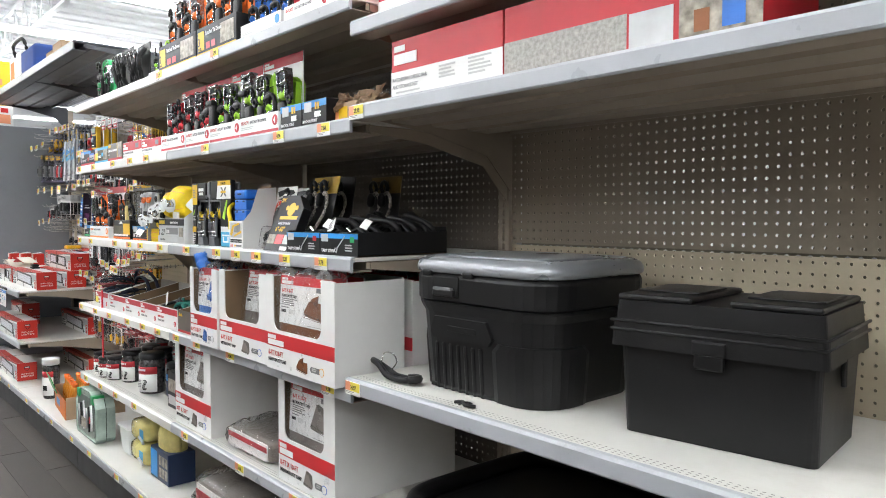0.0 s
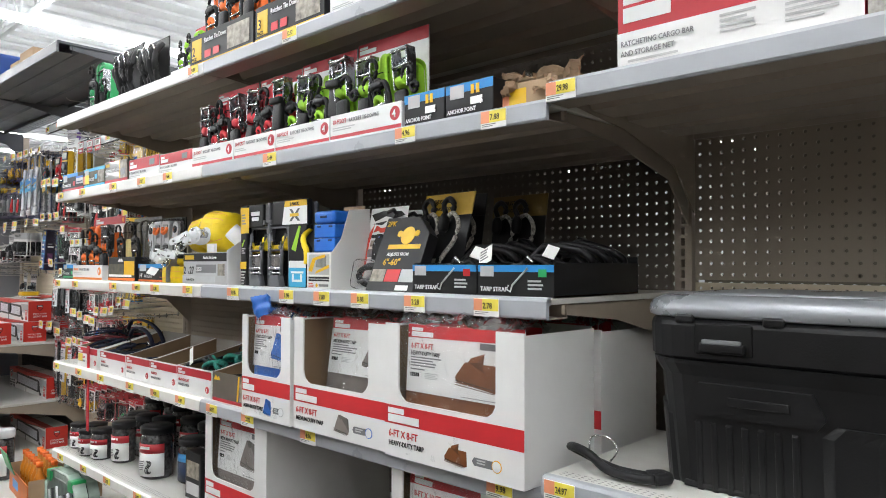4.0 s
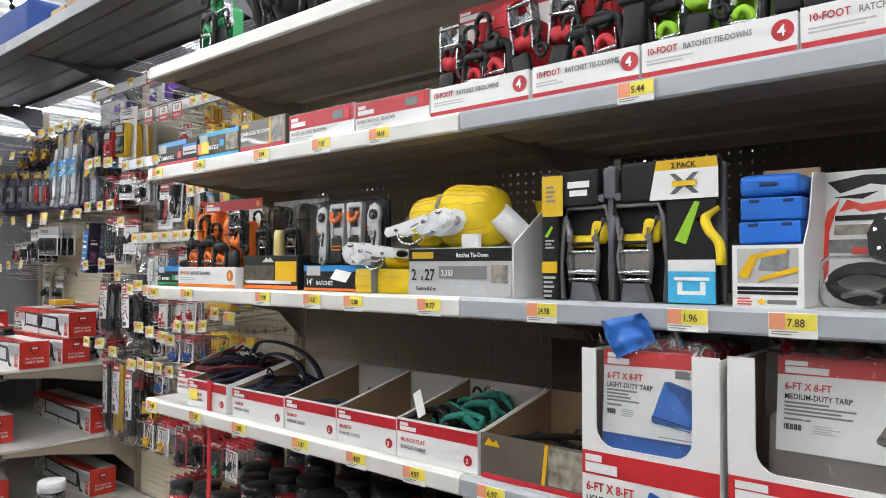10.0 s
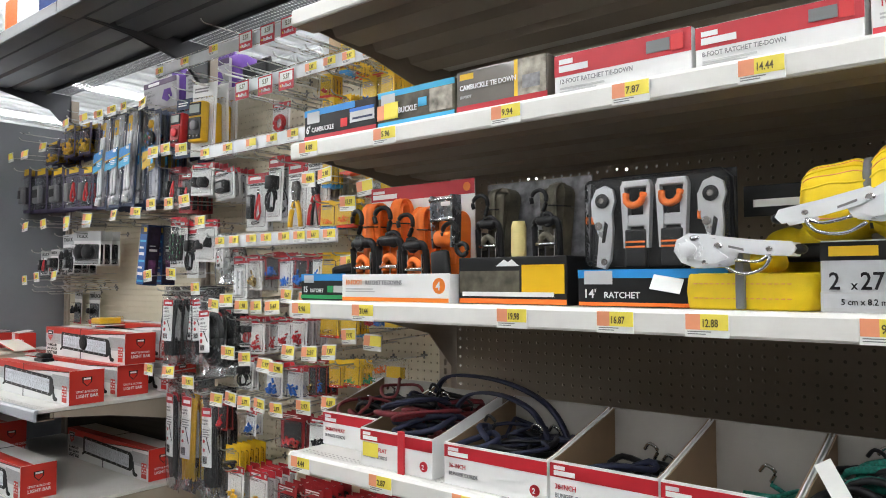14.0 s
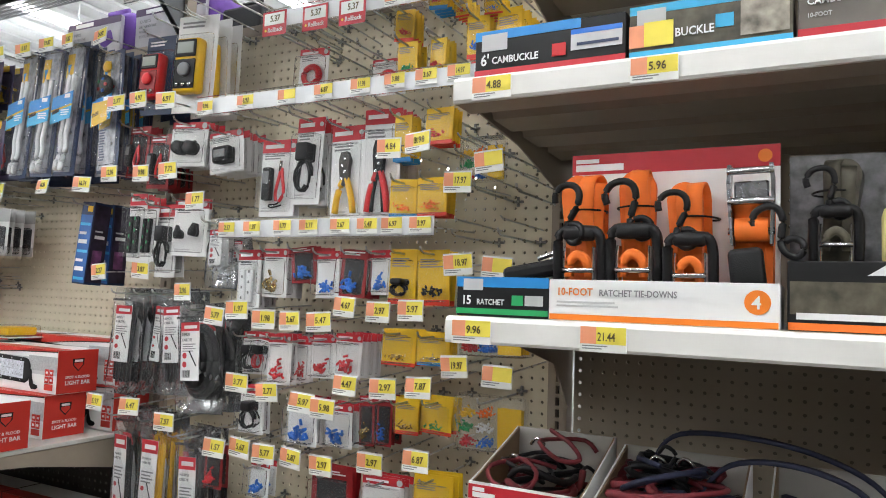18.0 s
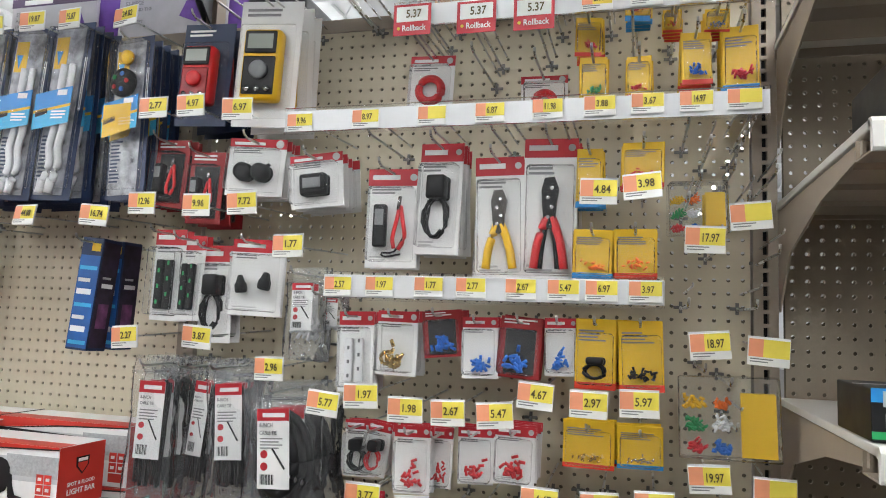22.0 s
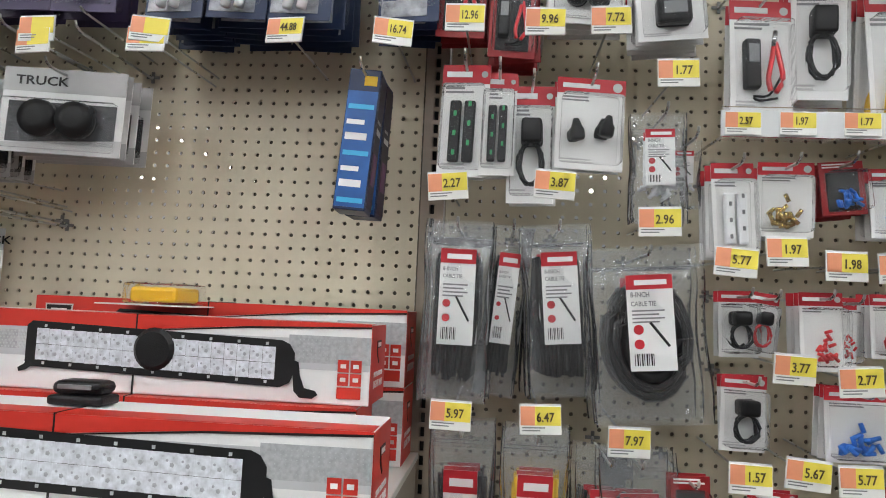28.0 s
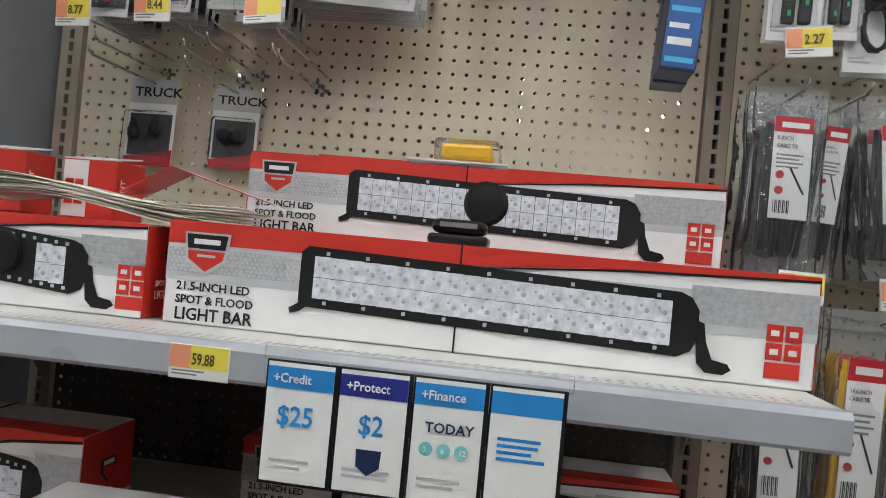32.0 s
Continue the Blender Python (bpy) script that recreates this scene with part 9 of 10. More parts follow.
bb = thing("battery_box", -0.424, 1.16, 0.896, "plain black plastic battery box with a ridged lid", "battery box", rz=7)
part("body", taper(0.335, 0.25, 0.35, 0.27, 0, 0.185, 0.015), TB, bb)
part("lid_skirt", taper(0.375, 0.295, 0.37, 0.29, 0.165, 0.212, 0.014), TB, bb, at=pose(0, -0.012, 0))
lb = part("lid_top", taper(0.362, 0.282, 0.356, 0.276, 0.2125, 0.25, 0.012), TB, bb, at=pose(0, -0.006, 0))
for zz in (0.2122, 0.196):
    part("skirt_bead", tube([(-0.1845, 0.29, zz), (-0.1845, -0.0125, zz), (0.1845, -0.0125, zz), (0.1845, 0.29, zz)], 0.0032, 6), TB, bb, smooth=True)
part("catch_tongue", box(-0.026, -0.016, 0.14, 0.026, -0.004, 0.168, 0.004), TB, bb)
part("lid_ridge", box(-0.176, 0.0, 0.2505, -0.035, 0.26, 0.262, 0.005, 2), TB, lb)
part("lid_ridge", box(0.03, 0.0, 0.2505, 0.176, 0.26, 0.262, 0.005, 2), TB, lb)
for x0, x1 in ((-0.165, -0.045), (0.04, 0.165)):
    part("vent_plate", box(x0, 0.06, 0.2622, x1, 0.2, 0.266, 0.002), TB, lb)
part("catch", box(-0.03, -0.018, 0.165, 0.03, -0.008, 0.19, 0.003), TB, bb)
part("strap_slot", box(0.178, 0.1, 0.12, 0.188, 0.16, 0.17, 0.003), TB, bb)

sh = thing("rubber_strap", -1.24, 1.07, 0.897, "coiled black rubber strap with a wire hook", "strap")
for k, (pts, r) in enumerate((([(-0.075, 0.02, 0.03), (-0.05, 0.0, 0.036), (-0.02, -0.005, 0.03), (0.02, -0.012, 0.012), (0.07, -0.016, 0.01), (0.105, -0.01, 0.012)], 0.008), ([(-0.075, 0.02, 0.03), (-0.06, 0.035, 0.018), (-0.02, 0.03, 0.01), (0.03, 0.012, 0.009), (0.08, 0.01, 0.01)], 0.007), ([(0.105, -0.01, 0.012), (0.118, 0.008, 0.014), (0.1, 0.022, 0.012), (0.08, 0.01, 0.01)], 0.01))):
    part("strap", tube(curve(pts, 4), r, 8), BLACKPL, sh, smooth=True)
part("wire_hook", tube(curve([(-0.03, 0.01, 0.03), (-0.03, 0.018, 0.055), (0.0, 0.022, 0.058), (0.02, 0.02, 0.04), (0.01, 0.012, 0.02)], 4), 0.0018, 6), CHROME, sh, smooth=True)
sc = thing("plastic_scrap", -0.912, 1.033, 0.897, "small crumpled scrap of black plastic on the shelf", "scrap")
part("scrap", tube(curve([(-0.03, 0.0, 0.003), (-0.01, 0.006, 0.006), (0.005, -0.004, 0.004), (0.03, 0.004, 0.004)], 3), 0.004, 6), BLACKPL, sc, smooth=True)
part("shred", tube(curve([(-0.01, -0.008, 0.003), (0.004, 0.004, 0.008), (0.012, 0.012, 0.004)], 3), 0.0025, 6), BLACKPL, sc, smooth=True)
bn = thing("storage_bin", -0.72, 1.02, 0.203, "large open black plastic bin on the base shelf", "bin")
part("body", taper(0.72, 0.46, 0.86, 0.54, 0, 0.4, 0.07), TB, bn)
bm = bmesh.new()
rim = [(0.43 * math.copysign(abs(math.cos(a * math.tau / 40)) ** 0.35, math.cos(a * math.tau / 40)), 0.27 + 0.27 * math.copysign(abs(math.sin(a * math.tau / 40)) ** 0.35, math.sin(a * math.tau / 40)), 0.42) for a in range(41)]
part("rim", tube(rim, 0.022, 8), TB, bn, smooth=True)
# Dark sheet just below the rim stands in for the bin's shaded hollow.
part("inner_floor", taper(0.8, 0.48, 0.8, 0.48, 0.4005, 0.402, 0.07), mat("bin_shadow_plastic", (0.008, 0.008, 0.008), 0.6), bn, at=pose(0, 0.03, 0))

# ---- light bars at the end of the walk ----
LBRED = mat("light_bar_red", (0.58, 0.034, 0.022), 0.38, var=0.05, scale=16)
PERFGREY = mat("dimpled_print", (0.42, 0.43, 0.44), 0.35, var=0.2, scale=160)
LENS = mat("pictured_lens", (0.64, 0.66, 0.71), 0.3, var=0.28, scale=120)


def light_bar_carton(x0, x1, z, yf, h=0.112, depth=0.12, bar=(0.235, 0.805), words=True, rz=0, lamp=False, dial=False):
    w = (x1 - x0) / 2
    L = 2 * w
    t = thing("light_bar_carton", (x0 + x1) / 2, yf, z, "long white and red printed carton of an LED light bar", "carton", "light bar cartons", rz)
    part("body", box(-w, 0, 0, w, depth, h, 0.002), WHITECARD, t)
    part("grey_gradient", quad(-w, h * 0.42, w, h * 0.8, 0), SILVERPRINT, t)
    part("dimple_field", quad(-w, h * 0.5, -w + L * 0.2, h * 0.74, -0.0005), PERFGREY, t)
    part("dimple_field", quad(w - L * 0.18, h * 0.5, w, h * 0.84, -0.0005), PERFGREY, t)
    if words and z > 0.8 and yf < 1.35:
        bm = bmesh.new()
        for r in range(6):
            for q in range(26):
                lathe([(0.0026, 0), (0.0012, 0.0008)], 5, bm=bm, cx=-w + 0.006 + L * 0.0082 * q + 0.0025 * (r % 2), cy=h * (0.52 + 0.04 * r))
                if q < 18:
                    lathe([(0.0022, 0), (0.001, 0.0006)], 5, bm=bm, cx=w - 0.004 - L * 0.0088 * q, cy=h * (0.56 + 0.045 * r))
        tagged(part("dimple", bm, SILVERPRINT, t, at=pose(0, -0.0005, 0, 90)), kind="stuff")
    part("red_top", prism([(-w, h * 0.78), (-w * 0.55, h * 0.79), (-w * 0.1, h * 0.8), (w * 0.45, h * 0.92), (w, h * 0.975), (w, h), (-w, h)], -0.0012, 0), LBRED, t)
    part("black_line", prism([(-w * 0.1, h * 0.785), (w * 0.45, h * 0.895), (w, h * 0.95), (w, h * 0.975), (w * 0.45, h * 0.92), (-w * 0.1, h * 0.79)], -0.0012, 0), BLACK, t)
    part("red_end", box(w, 0.001, 0.001, w + 0.001, depth - 0.001, h - 0.001), LBRED, t, "red printed end panel")
    part("red_end", box(-w - 0.001, 0.001, 0.001, -w, depth - 0.001, h - 0.001), LBRED, t, "red printed end panel")
    em = part("end_emblem", prism([(-0.017, 0.018), (0.017, 0.018), (0.016, 0.0), (0.0, -0.016), (-0.016, 0.0)], -0.0008, 0), BLACK, t, at=pose(w + 0.001, depth * 0.5, h * 0.64, 0, 0, 90))
    part("end_emblem_face", prism([(-0.013, 0.007), (0.013, 0.007), (0.012, 0.0), (0.0, -0.012), (-0.012, 0.0)], -0.0014, -0.0008), LBRED, em)
    part("end_emblem_bar", quad(-0.012, 0.009, 0.012, 0.015, -0.0008), WHITEINK, em)
    lt = part("end_lettering", letters("LIGHT BAR", h * 0.13, WHITEINK), None, t, at=pose(w + 0.0014, depth * 0.2, h * 0.2, 0, 0, 90))
    part("end_lettering", letters("SPOT & FLOOD", h * 0.09, WHITEINK), None, t, at=pose(w + 0.0014, depth * 0.2, h * 0.34, 0, 0, 90))
    part("top_stripe", box(-w + 0.001, 0.001, h, w - 0.001, depth * 0.35, h + 0.0006), LBRED, t)
    part("packing_band", box(-0.001 + w * -0.05, -0.002, -0.0005, 0.001 + w * -0.05, depth + 0.001, h + 0.0015), BLACK, t)
    if words:
        k = h * 0.17
        part("emblem_rim", prism([(-w + L * 0.028, h * 0.9), (-w + L * 0.105, h * 0.9), (-w + L * 0.1, h * 0.62), (-w + L * 0.066, h * 0.48), (-w + L * 0.032, h * 0.62)], -0.0024, -0.0012), LIGHTINK, t)
        part("emblem_top", prism([(-w + L * 0.032, h * 0.88), (-w + L * 0.101, h * 0.88), (-w + L * 0.098, h * 0.74), (-w + L * 0.035, h * 0.74)], -0.003, -0.0024), BLACK, t)
        part("emblem_foot", prism([(-w + L * 0.036, h * 0.72), (-w + L * 0.097, h * 0.72), (-w + L * 0.095, h * 0.64), (-w + L * 0.066, h * 0.52), (-w + L * 0.037, h * 0.64)], -0.003, -0.0024), LBRED, t)
        part("brand_bar", quad(-w + L * 0.045, h * 0.785, -w + L * 0.089, h * 0.835, -0.003), WHITEINK, t)
        part("brand_bar", quad(-w + L * 0.052, h * 0.66, -w + L * 0.082, h * 0.685, -0.003), LIGHTINK, t)
        write("21.5-INCH LED", -w + L * 0.02, 0, h * 0.33, h * 0.115, BLACK, t)
        write("SPOT & FLOOD", -w + L * 0.02, 0, h * 0.20, h * 0.115, BLACK, t)
        write("LIGHT BAR", -w + L * 0.02, 0, h * 0.04, h * 0.17, BLACK, t, 0.95)
    a, b = -w + L * bar[0], -w + L * bar[1]
    zl, zr, hb = h * 0.575, h * 0.475, h * 0.55
    fr = part("pictured_bar", prism([(a - 0.008, zl - hb * 0.42), (a, zl - hb * 0.53), (b, zr - hb * 0.53), (b + 0.014, zr - hb * 0.42), (b + 0.02, zr - hb * 0.2), (b + 0.02, zr + hb * 0.25), (b + 0.012, zr + hb * 0.45), (b, zr + hb * 0.53), (a, zl + hb * 0.53), (a - 0.008, zl + hb * 0.42)], -0.0026, -0.0014), BLACK, t)
    part("pictured_foot", prism([(b + 0.018, zr + hb * 0.1), (b + 0.026, zr + hb * 0.05), (b + 0.029, zr - hb * 0.25), (b + 0.036, zr - hb * 0.52), (b + 0.052, zr - hb * 0.57), (b + 0.056, zr - hb * 0.66), (b + 0.048, zr - hb * 0.75), (b + 0.03, zr - hb * 0.74), (b + 0.021, zr - hb * 0.6), (b + 0.019, zr - hb * 0.3)], -0.003, -0.0014), BLACK, t)
    part("pictured_foot", prism([(a - 0.004, zl - hb * 0.36), (a + 0.004, zl - hb * 0.5), (a - 0.006, zl - hb * 0.62), (a - 0.016, zl - hb * 0.66), (a - 0.018, zl - hb * 0.57), (a - 0.008, zl - hb * 0.48)], -0.003, -0.0014), BLACK, t)
    n = max(3, int((b - a) / 0.019))
    bm, bs = bmesh.new(), bmesh.new()
    for row in (0, 1):
        for q in range(n):
            u = (q + 0.5) / n
            if lamp and u < 0.6:
                continue
            zc, xc = zl + (zr - zl) * u + (0.185 if row else -0.185) * hb, a + 0.008 + (b - a - 0.016) * u
            box(xc - 0.0092, -0.0034, zc - hb * 0.18, xc + 0.0092, -0.0026, zc + hb * 0.18, bm=bm)
            lathe([(0.0030, 0), (0.001, 0.0004)], 5, bm=bs, cx=xc + 0.002, cy=zc - 0.002)
            lathe([(0.0018, 0), (0.001, 0.0004)], 5, bm=bs, cx=xc - 0.004, cy=zc + 0.003)
    tagged(part("lens_panel", bm, LENS, t), kind="stuff")
    tagged(part("lens_shading", bs, mat("lens_grey", (0.38, 0.39, 0.42), 0.4), t, at=pose(0, -0.0034, 0, 90)), kind="stuff")
    bm = bmesh.new()
    for q in range(9):
        u = (q + 0.5) / 9
        for s in (-1, 1):
            box(a + (b - a) * u - 0.002, -0.0031, zl + (zr - zl) * u + s * hb * 0.43 - 0.002, a + (b - a) * u + 0.002, -0.0026, zl + (zr - zl) * u + s * hb * 0.43 + 0.002, bm=bm)
    tagged(part("bolt_print", bm, SILVERPRINT, t), kind="stuff")
    if lamp or dial:
        u = 0.45
        part("pictured_dial", lathe([(hb * (0.5 if dial else 0.42), 0), (hb * 0.4, 0.006), (hb * 0.15, 0.007)], 20), BLACKPL, t, at=pose(a + (b - a) * (0.5 if dial else 0.3), -0.003, zl, 90))
    for q in range(4):
        part("red_icon", quad(0, 0, h * 0.14, h * 0.15, -0.001), LBRED, t, at=pose(w - L * 0.07 + (q % 2) * h * 0.16, 0, h * 0.24 + (q // 2) * h * 0.165))
        part("icon_print", quad(h * 0.035, h * 0.05, h * 0.105, h * 0.1, -0.0016), WHITEINK, t, at=pose(w - L * 0.07 + (q % 2) * h * 0.16, 0, h * 0.24 + (q // 2) * h * 0.165))
    part("red_icon", quad(0, 0, h * 0.3, h * 0.14, -0.001), LBRED, t, at=pose(w - L * 0.07, 0, h * 0.08))
    return t


DS = 0.819
light_bar_carton(-5.711, -5.0, DS, 1.085, 0.117)
light_bar_carton(-5.70, -5.06, DS, 1.28, 0.113)
light_bar_carton(-5.712, -5.047, DS + 0.1145, 1.30, 0.115, dial=True)
light_bar_carton(-5.66, -5.018, DS, 1.455, 0.125)
light_bar_carton(-5.66, -5.018, DS + 0.1265, 1.455, 0.125)
light_bar_carton(-6.18, -5.735, DS, 1.08, 0.108, bar=(0.52, 0.8), lamp=True)
light_bar_carton(-6.16, -5.74, DS, 1.215, 0.108)
light_bar_carton(-6.17, -5.75, DS, 1.35, 0.108)
for x, y, a in ((-6.12, 1.14, 0), (-6.03, 1.2, 4), (-5.93, 1.26, -3)):
    t = thing("upright_carton", x, y, DS + 0.1095, "small red and white lamp carton standing with open flap", "carton", "small lamp cartons", a)
    part("body", box(-0.045, 0, 0, 0.04, 0.07, 0.085, 0.002), LBRED, t)
    part("white_front", quad(-0.044, 0.002, -0.005, 0.083, 0), WHITECARD, t)
    for q in range(4):
        part("red_icon", quad(-0.04 + 0.016 * (q % 2), 0.02 + 0.02 * (q // 2), -0.027 + 0.016 * (q % 2), 0.036 + 0.02 * (q // 2), -0.0006), LBRED, t)
    part("open_flap", box(-0.045, 0, 0, 0.04, 0.06, 0.0015), WHITECARD, t, at=pose(0, 0.0, 0.085, 8, 0, 0))
    part("end_lettering", letters("LIGHT", 0.014, WHITEINK), None, t, at=pose(0.0404, 0.02, 0.02, 0, 0, 90) @ pose(0, 0, 0, 0, -90, 0))
pp = thing("paper_stack", -5.80, 1.11, DS + 0.1095, "bent stack of white paper sheets lying on a carton", "paper")
CREAMPAPER = mat("cream_paper", (0.70, 0.67, 0.58), 0.7, var=0.06, scale=25)
for k in range(9):
    path = [(-0.17 + 0.034 * i, 0.004 + 0.0028 * k + 0.010 * math.sin(0.55 * i + 0.12 * k) - 0.0007 * max(0, i - 6) ** 2) for i in range(11)]
    part("sheet", ribbon(path, 0.10 - 0.004 * (k % 3), 0.0014), CREAMPAPER, pp, at=pose(-0.02 + 0.006 * (k % 4), 0.03, 0.012, 0, 0, -90 + 4 * (k % 3)), smooth=True)
part("leaflet_panel", ribbon([(-0.06, 0.036), (-0.02, 0.06), (0.0, 0.072)], 0.09, 0.0012), LBRED, pp, "red and white folded leaflet", at=pose(0.06, 0.05, 0, 0, 0, -80))
part("leaflet_panel", ribbon([(0.0, 0.072), (0.05, 0.058), (0.13, 0.036)], 0.09, 0.0012), CREAMPAPER, pp, at=pose(0.06, 0.05, 0, 0, 0, -80))
part("leaflet_border", ribbon([(0.0, 0.0735), (0.05, 0.0595), (0.13, 0.0375)], 0.02, 0.0012), LBRED, pp, at=pose(0.06, 0.01, 0, 0, 0, -80))
dl = thing("blister_meter", -5.405, 1.40, DS + 0.2425, "yellow multimeter in a blister pack lying flat", "multimeter")
part("card", box(-0.09, -0.05, 0, 0.06, 0.06, 0.002), WHITECARD, dl)
part("meter_body", box(-0.04, -0.04, 0.006, 0.036, 0.05, 0.03, 0.006), YELPL, dl)
part("blister", box(-0.05, -0.045, 0.0025, 0.046, 0.055, 0.036, 0.005), CLEARBOX, dl)
lamp = thing("work_lamp", -5.385, 1.155, DS + 0.1182, "small round black lamp head on a carton", "lamp")
part("base", box(-0.036, -0.018, 0, 0.036, 0.028, 0.012, 0.004), BLACKPL, lamp)
part("head", box(-0.033, -0.016, 0.0125, 0.033, 0.026, 0.03, 0.009, 3), BLACKPL, lamp, smooth=True)
part("head_slot", box(-0.022, -0.019, 0.02, 0.022, -0.017, 0.026, 0.0008), GREYPL, lamp)
# financing placards under the shelf lip
sg = thing("placard_strip", -5.394, 0.962, 0.82, "strip of four blue and white printed placards on shelf", "placard")
part("holder_rail", box(-0.145, -0.004, -0.01, 0.145, 0.004, 0.006, 0.002), CLEARBOX, sg)
for k, (head, big, col) in enumerate((("+Credit", "$25", BLUE), ("+Protect", "$2", NAVY), ("+Finance", "TODAY", BLUE), ("", "", BLUE))):
    x = -0.139 + 0.0705 * k
    p = part("black_frame", box(x - 0.002, -0.003, -0.125, x + 0.068, -0.001, -0.008), BLACKPL, sg)
    part("white_sheet", box(x, -0.004, -0.122, x + 0.064, -0.003, -0.01), PAPER, p)
    part("head_band", quad(x, -0.034, x + 0.064, -0.014, -0.004), BLUE if col is BLUE else mat("deep_blue_print", (0.02, 0.03, 0.25), 0.4), p)
    if head:
        write(head, x + 0.006, -0.0046, -0.028, 0.012, WHITEINK, p, 0.95)
    if big == "TODAY":
        write(big, x + 0.012, -0.004, -0.058, 0.013, NAVY, p)
        for q in range(3):
            part("teal_dot", lathe([(0.0065, 0), (0.0065, 0.0006)], 16), mat("teal_print", (0.2, 0.6, 0.6), 0.5), p, at=pose(x + 0.014 + 0.0165 * q, -0.004, -0.074, 90))
            write("3612"[q] if q < 2 else "12", x + 0.0115 + 0.0165 * q, -0.0046, -0.0765, 0.007, WHITEINK, p)
    elif big:
        write(big, x + (0.012 if k == 0 else 0.02), -0.004, -0.068, 0.026, BLUE, p, 0.9)
    if k == 1:
        part("shield", prism([(x + 0.02, -0.082), (x + 0.044, -0.082), (x + 0.043, -0.098), (x + 0.032, -0.106), (x + 0.021, -0.098)], -0.0048, -0.004), NAVY, p)
    bars(p, x + 0.008, -0.1 if k < 3 else -0.055, 0.045, 2 if k < 3 else 4, 0.006, -0.004, BLUE if k == 3 else LIGHTINK)
# goods on the lower shelf and the base of the far section
light_bar_carton(-5.83, -5.16, 0.489, 1.0, 0.12)
light_bar_carton(-5.72, -5.05, 0.489, 1.40, 0.12)
light_bar_carton(-6.19, -5.84, 0.489, 1.16, 0.16, bar=(0.5, 0.8))
light_bar_carton(-5.82, -5.2, 0.203, 1.0, 0.12)
light_bar_carton(-5.7, -5.05, 0.203, 1.40, 0.12)
for x in (-6.13, -5.99):
    t = thing("work_lamp", x, 1.04, 0.203, "silver and black boxed work lamp on the base shelf", "lamp", "boxed work lamps")
    part("housing", box(-0.05, 0, 0, 0.05, 0.08, 0.1, 0.012, 3), ZINCP, t, smooth=True)
    part("lens", lathe([(0.03, 0), (0.034, 0.008), (0.02, 0.012)], 16), BLACKPL, t, at=pose(0, 0, 0.055, 90), smooth=True)
wj = thing("tie_jar", -4.6, 1.07, 0.203, "clear jar of ties with white lid and label", "jar", rz=28)
part("body", lathe([(0.044, 0), (0.047, 0.008), (0.047, 0.185), (0.043, 0.2)], 20), MATS["jar_plastic"], wj, smooth=True)
part("lid", lathe([(0.047, 0.201), (0.049, 0.203), (0.049, 0.236), (0.046, 0.24), (0.001, 0.24)], 24), WHITEPL, wj, smooth=True)
part("label_wrap", wrap(0.0482, 0.02, 0.13), WHITECARD, wj, smooth=True)
part("red_band", wrap(0.0484, 0.13, 0.165), REDCARD, wj, smooth=True)
part("black_mark", quad(-0.012, 0.05, 0.018, 0.08, -0.048), BLACK, wj)
ob = thing("tie_carton", -4.2, 1.02, 0.203, "orange printed open carton of bottled goods", "open carton", rz=-6)
part("front", box(-0.2, 0, 0, 0.2, 0.004, 0.1), mat("orange_carton", (0.6, 0.16, 0.03), 0.5, var=0.15, scale=20), ob)
part("side", box(-0.2, 0.004, 0, -0.196, 0.3, 0.12), KRAFT, ob)
part("side", box(0.196, 0.004, 0, 0.2, 0.3, 0.12), KRAFT, ob)
part("green_flap", box(-0.2, 0.02, 0.1, -0.02, 0.024, 0.2), GREENPL, ob, at=pose(0, 0, 0, 18))
part("blue_mark", quad(-0.12, 0.03, 0.0, 0.07, 0), BLUE, ob)
for k in range(12):
    b = part("bottle", cached("amber_bottle", lambda: lathe([(0.022, 0), (0.023, 0.005), (0.023, 0.1), (0.012, 0.125), (0.012, 0.15)], 12), mat("amber_bottle", (0.62, 0.22, 0.02), 0.3, var=0.2, scale=20), True), None, ob, at=pose(-0.16 + 0.058 * (k % 6), 0.06 + 0.06 * (k // 6), 0.01))
    part("cap", cached("amber_cap", lambda: lathe([(0.014, 0.15), (0.014, 0.17)], 10), ORANGE, True), None, b)
gc = thing("tool_case", -3.615, 1.0, 0.203, "translucent grey-green plastic tool case standing on its edge", "case")
GC = mat("mint_plastic", (0.40, 0.50, 0.44), 0.22, var=0.35, scale=14, coat=0.4)
CASE = [(-0.15, 0.0), (0.15, 0.0), (0.168, 0.02), (0.17, 0.17), (0.14, 0.215), (0.07, 0.24), (-0.07, 0.24), (-0.14, 0.215), (-0.17, 0.17), (-0.168, 0.02)]
part("shell", prism(CASE, 0.004, 0.044), GC, gc)
part("shell", prism([(x * 0.99, 0.002 + z * 0.985) for x, z in CASE], 0.048, 0.088), GC, gc)
part("seam", prism([(x * 0.975, 0.003 + z * 0.97) for x, z in CASE], 0.044, 0.048), BLACKPL, gc)
inset = part("inner_tray", prism([(x * 0.84, 0.02 + z * 0.78) for x, z in CASE], 0.0, 0.004), mat("dim_tools", (0.10, 0.125, 0.11), 0.35, var=0.8, scale=26), gc)
part("rim", tube([(x * 0.97, 0.003, 0.003 + z * 0.975) for x, z in CASE + CASE[:1]], 0.006, 6), GC, gc, smooth=True)
for k in range(6):
    x = -0.11 + 0.042 * k
    part("held_tool", tube([(x, -0.002, 0.04 + 0.012 * (k % 2)), (x + 0.006, -0.002, 0.11), (x - 0.004, -0.002, 0.15 + 0.014 * (k % 3))], 0.005 + 0.002 * (k % 2), 6), (SILVERPRINT, BLACKPL, WHITEPL)[k % 3], inset, smooth=True)
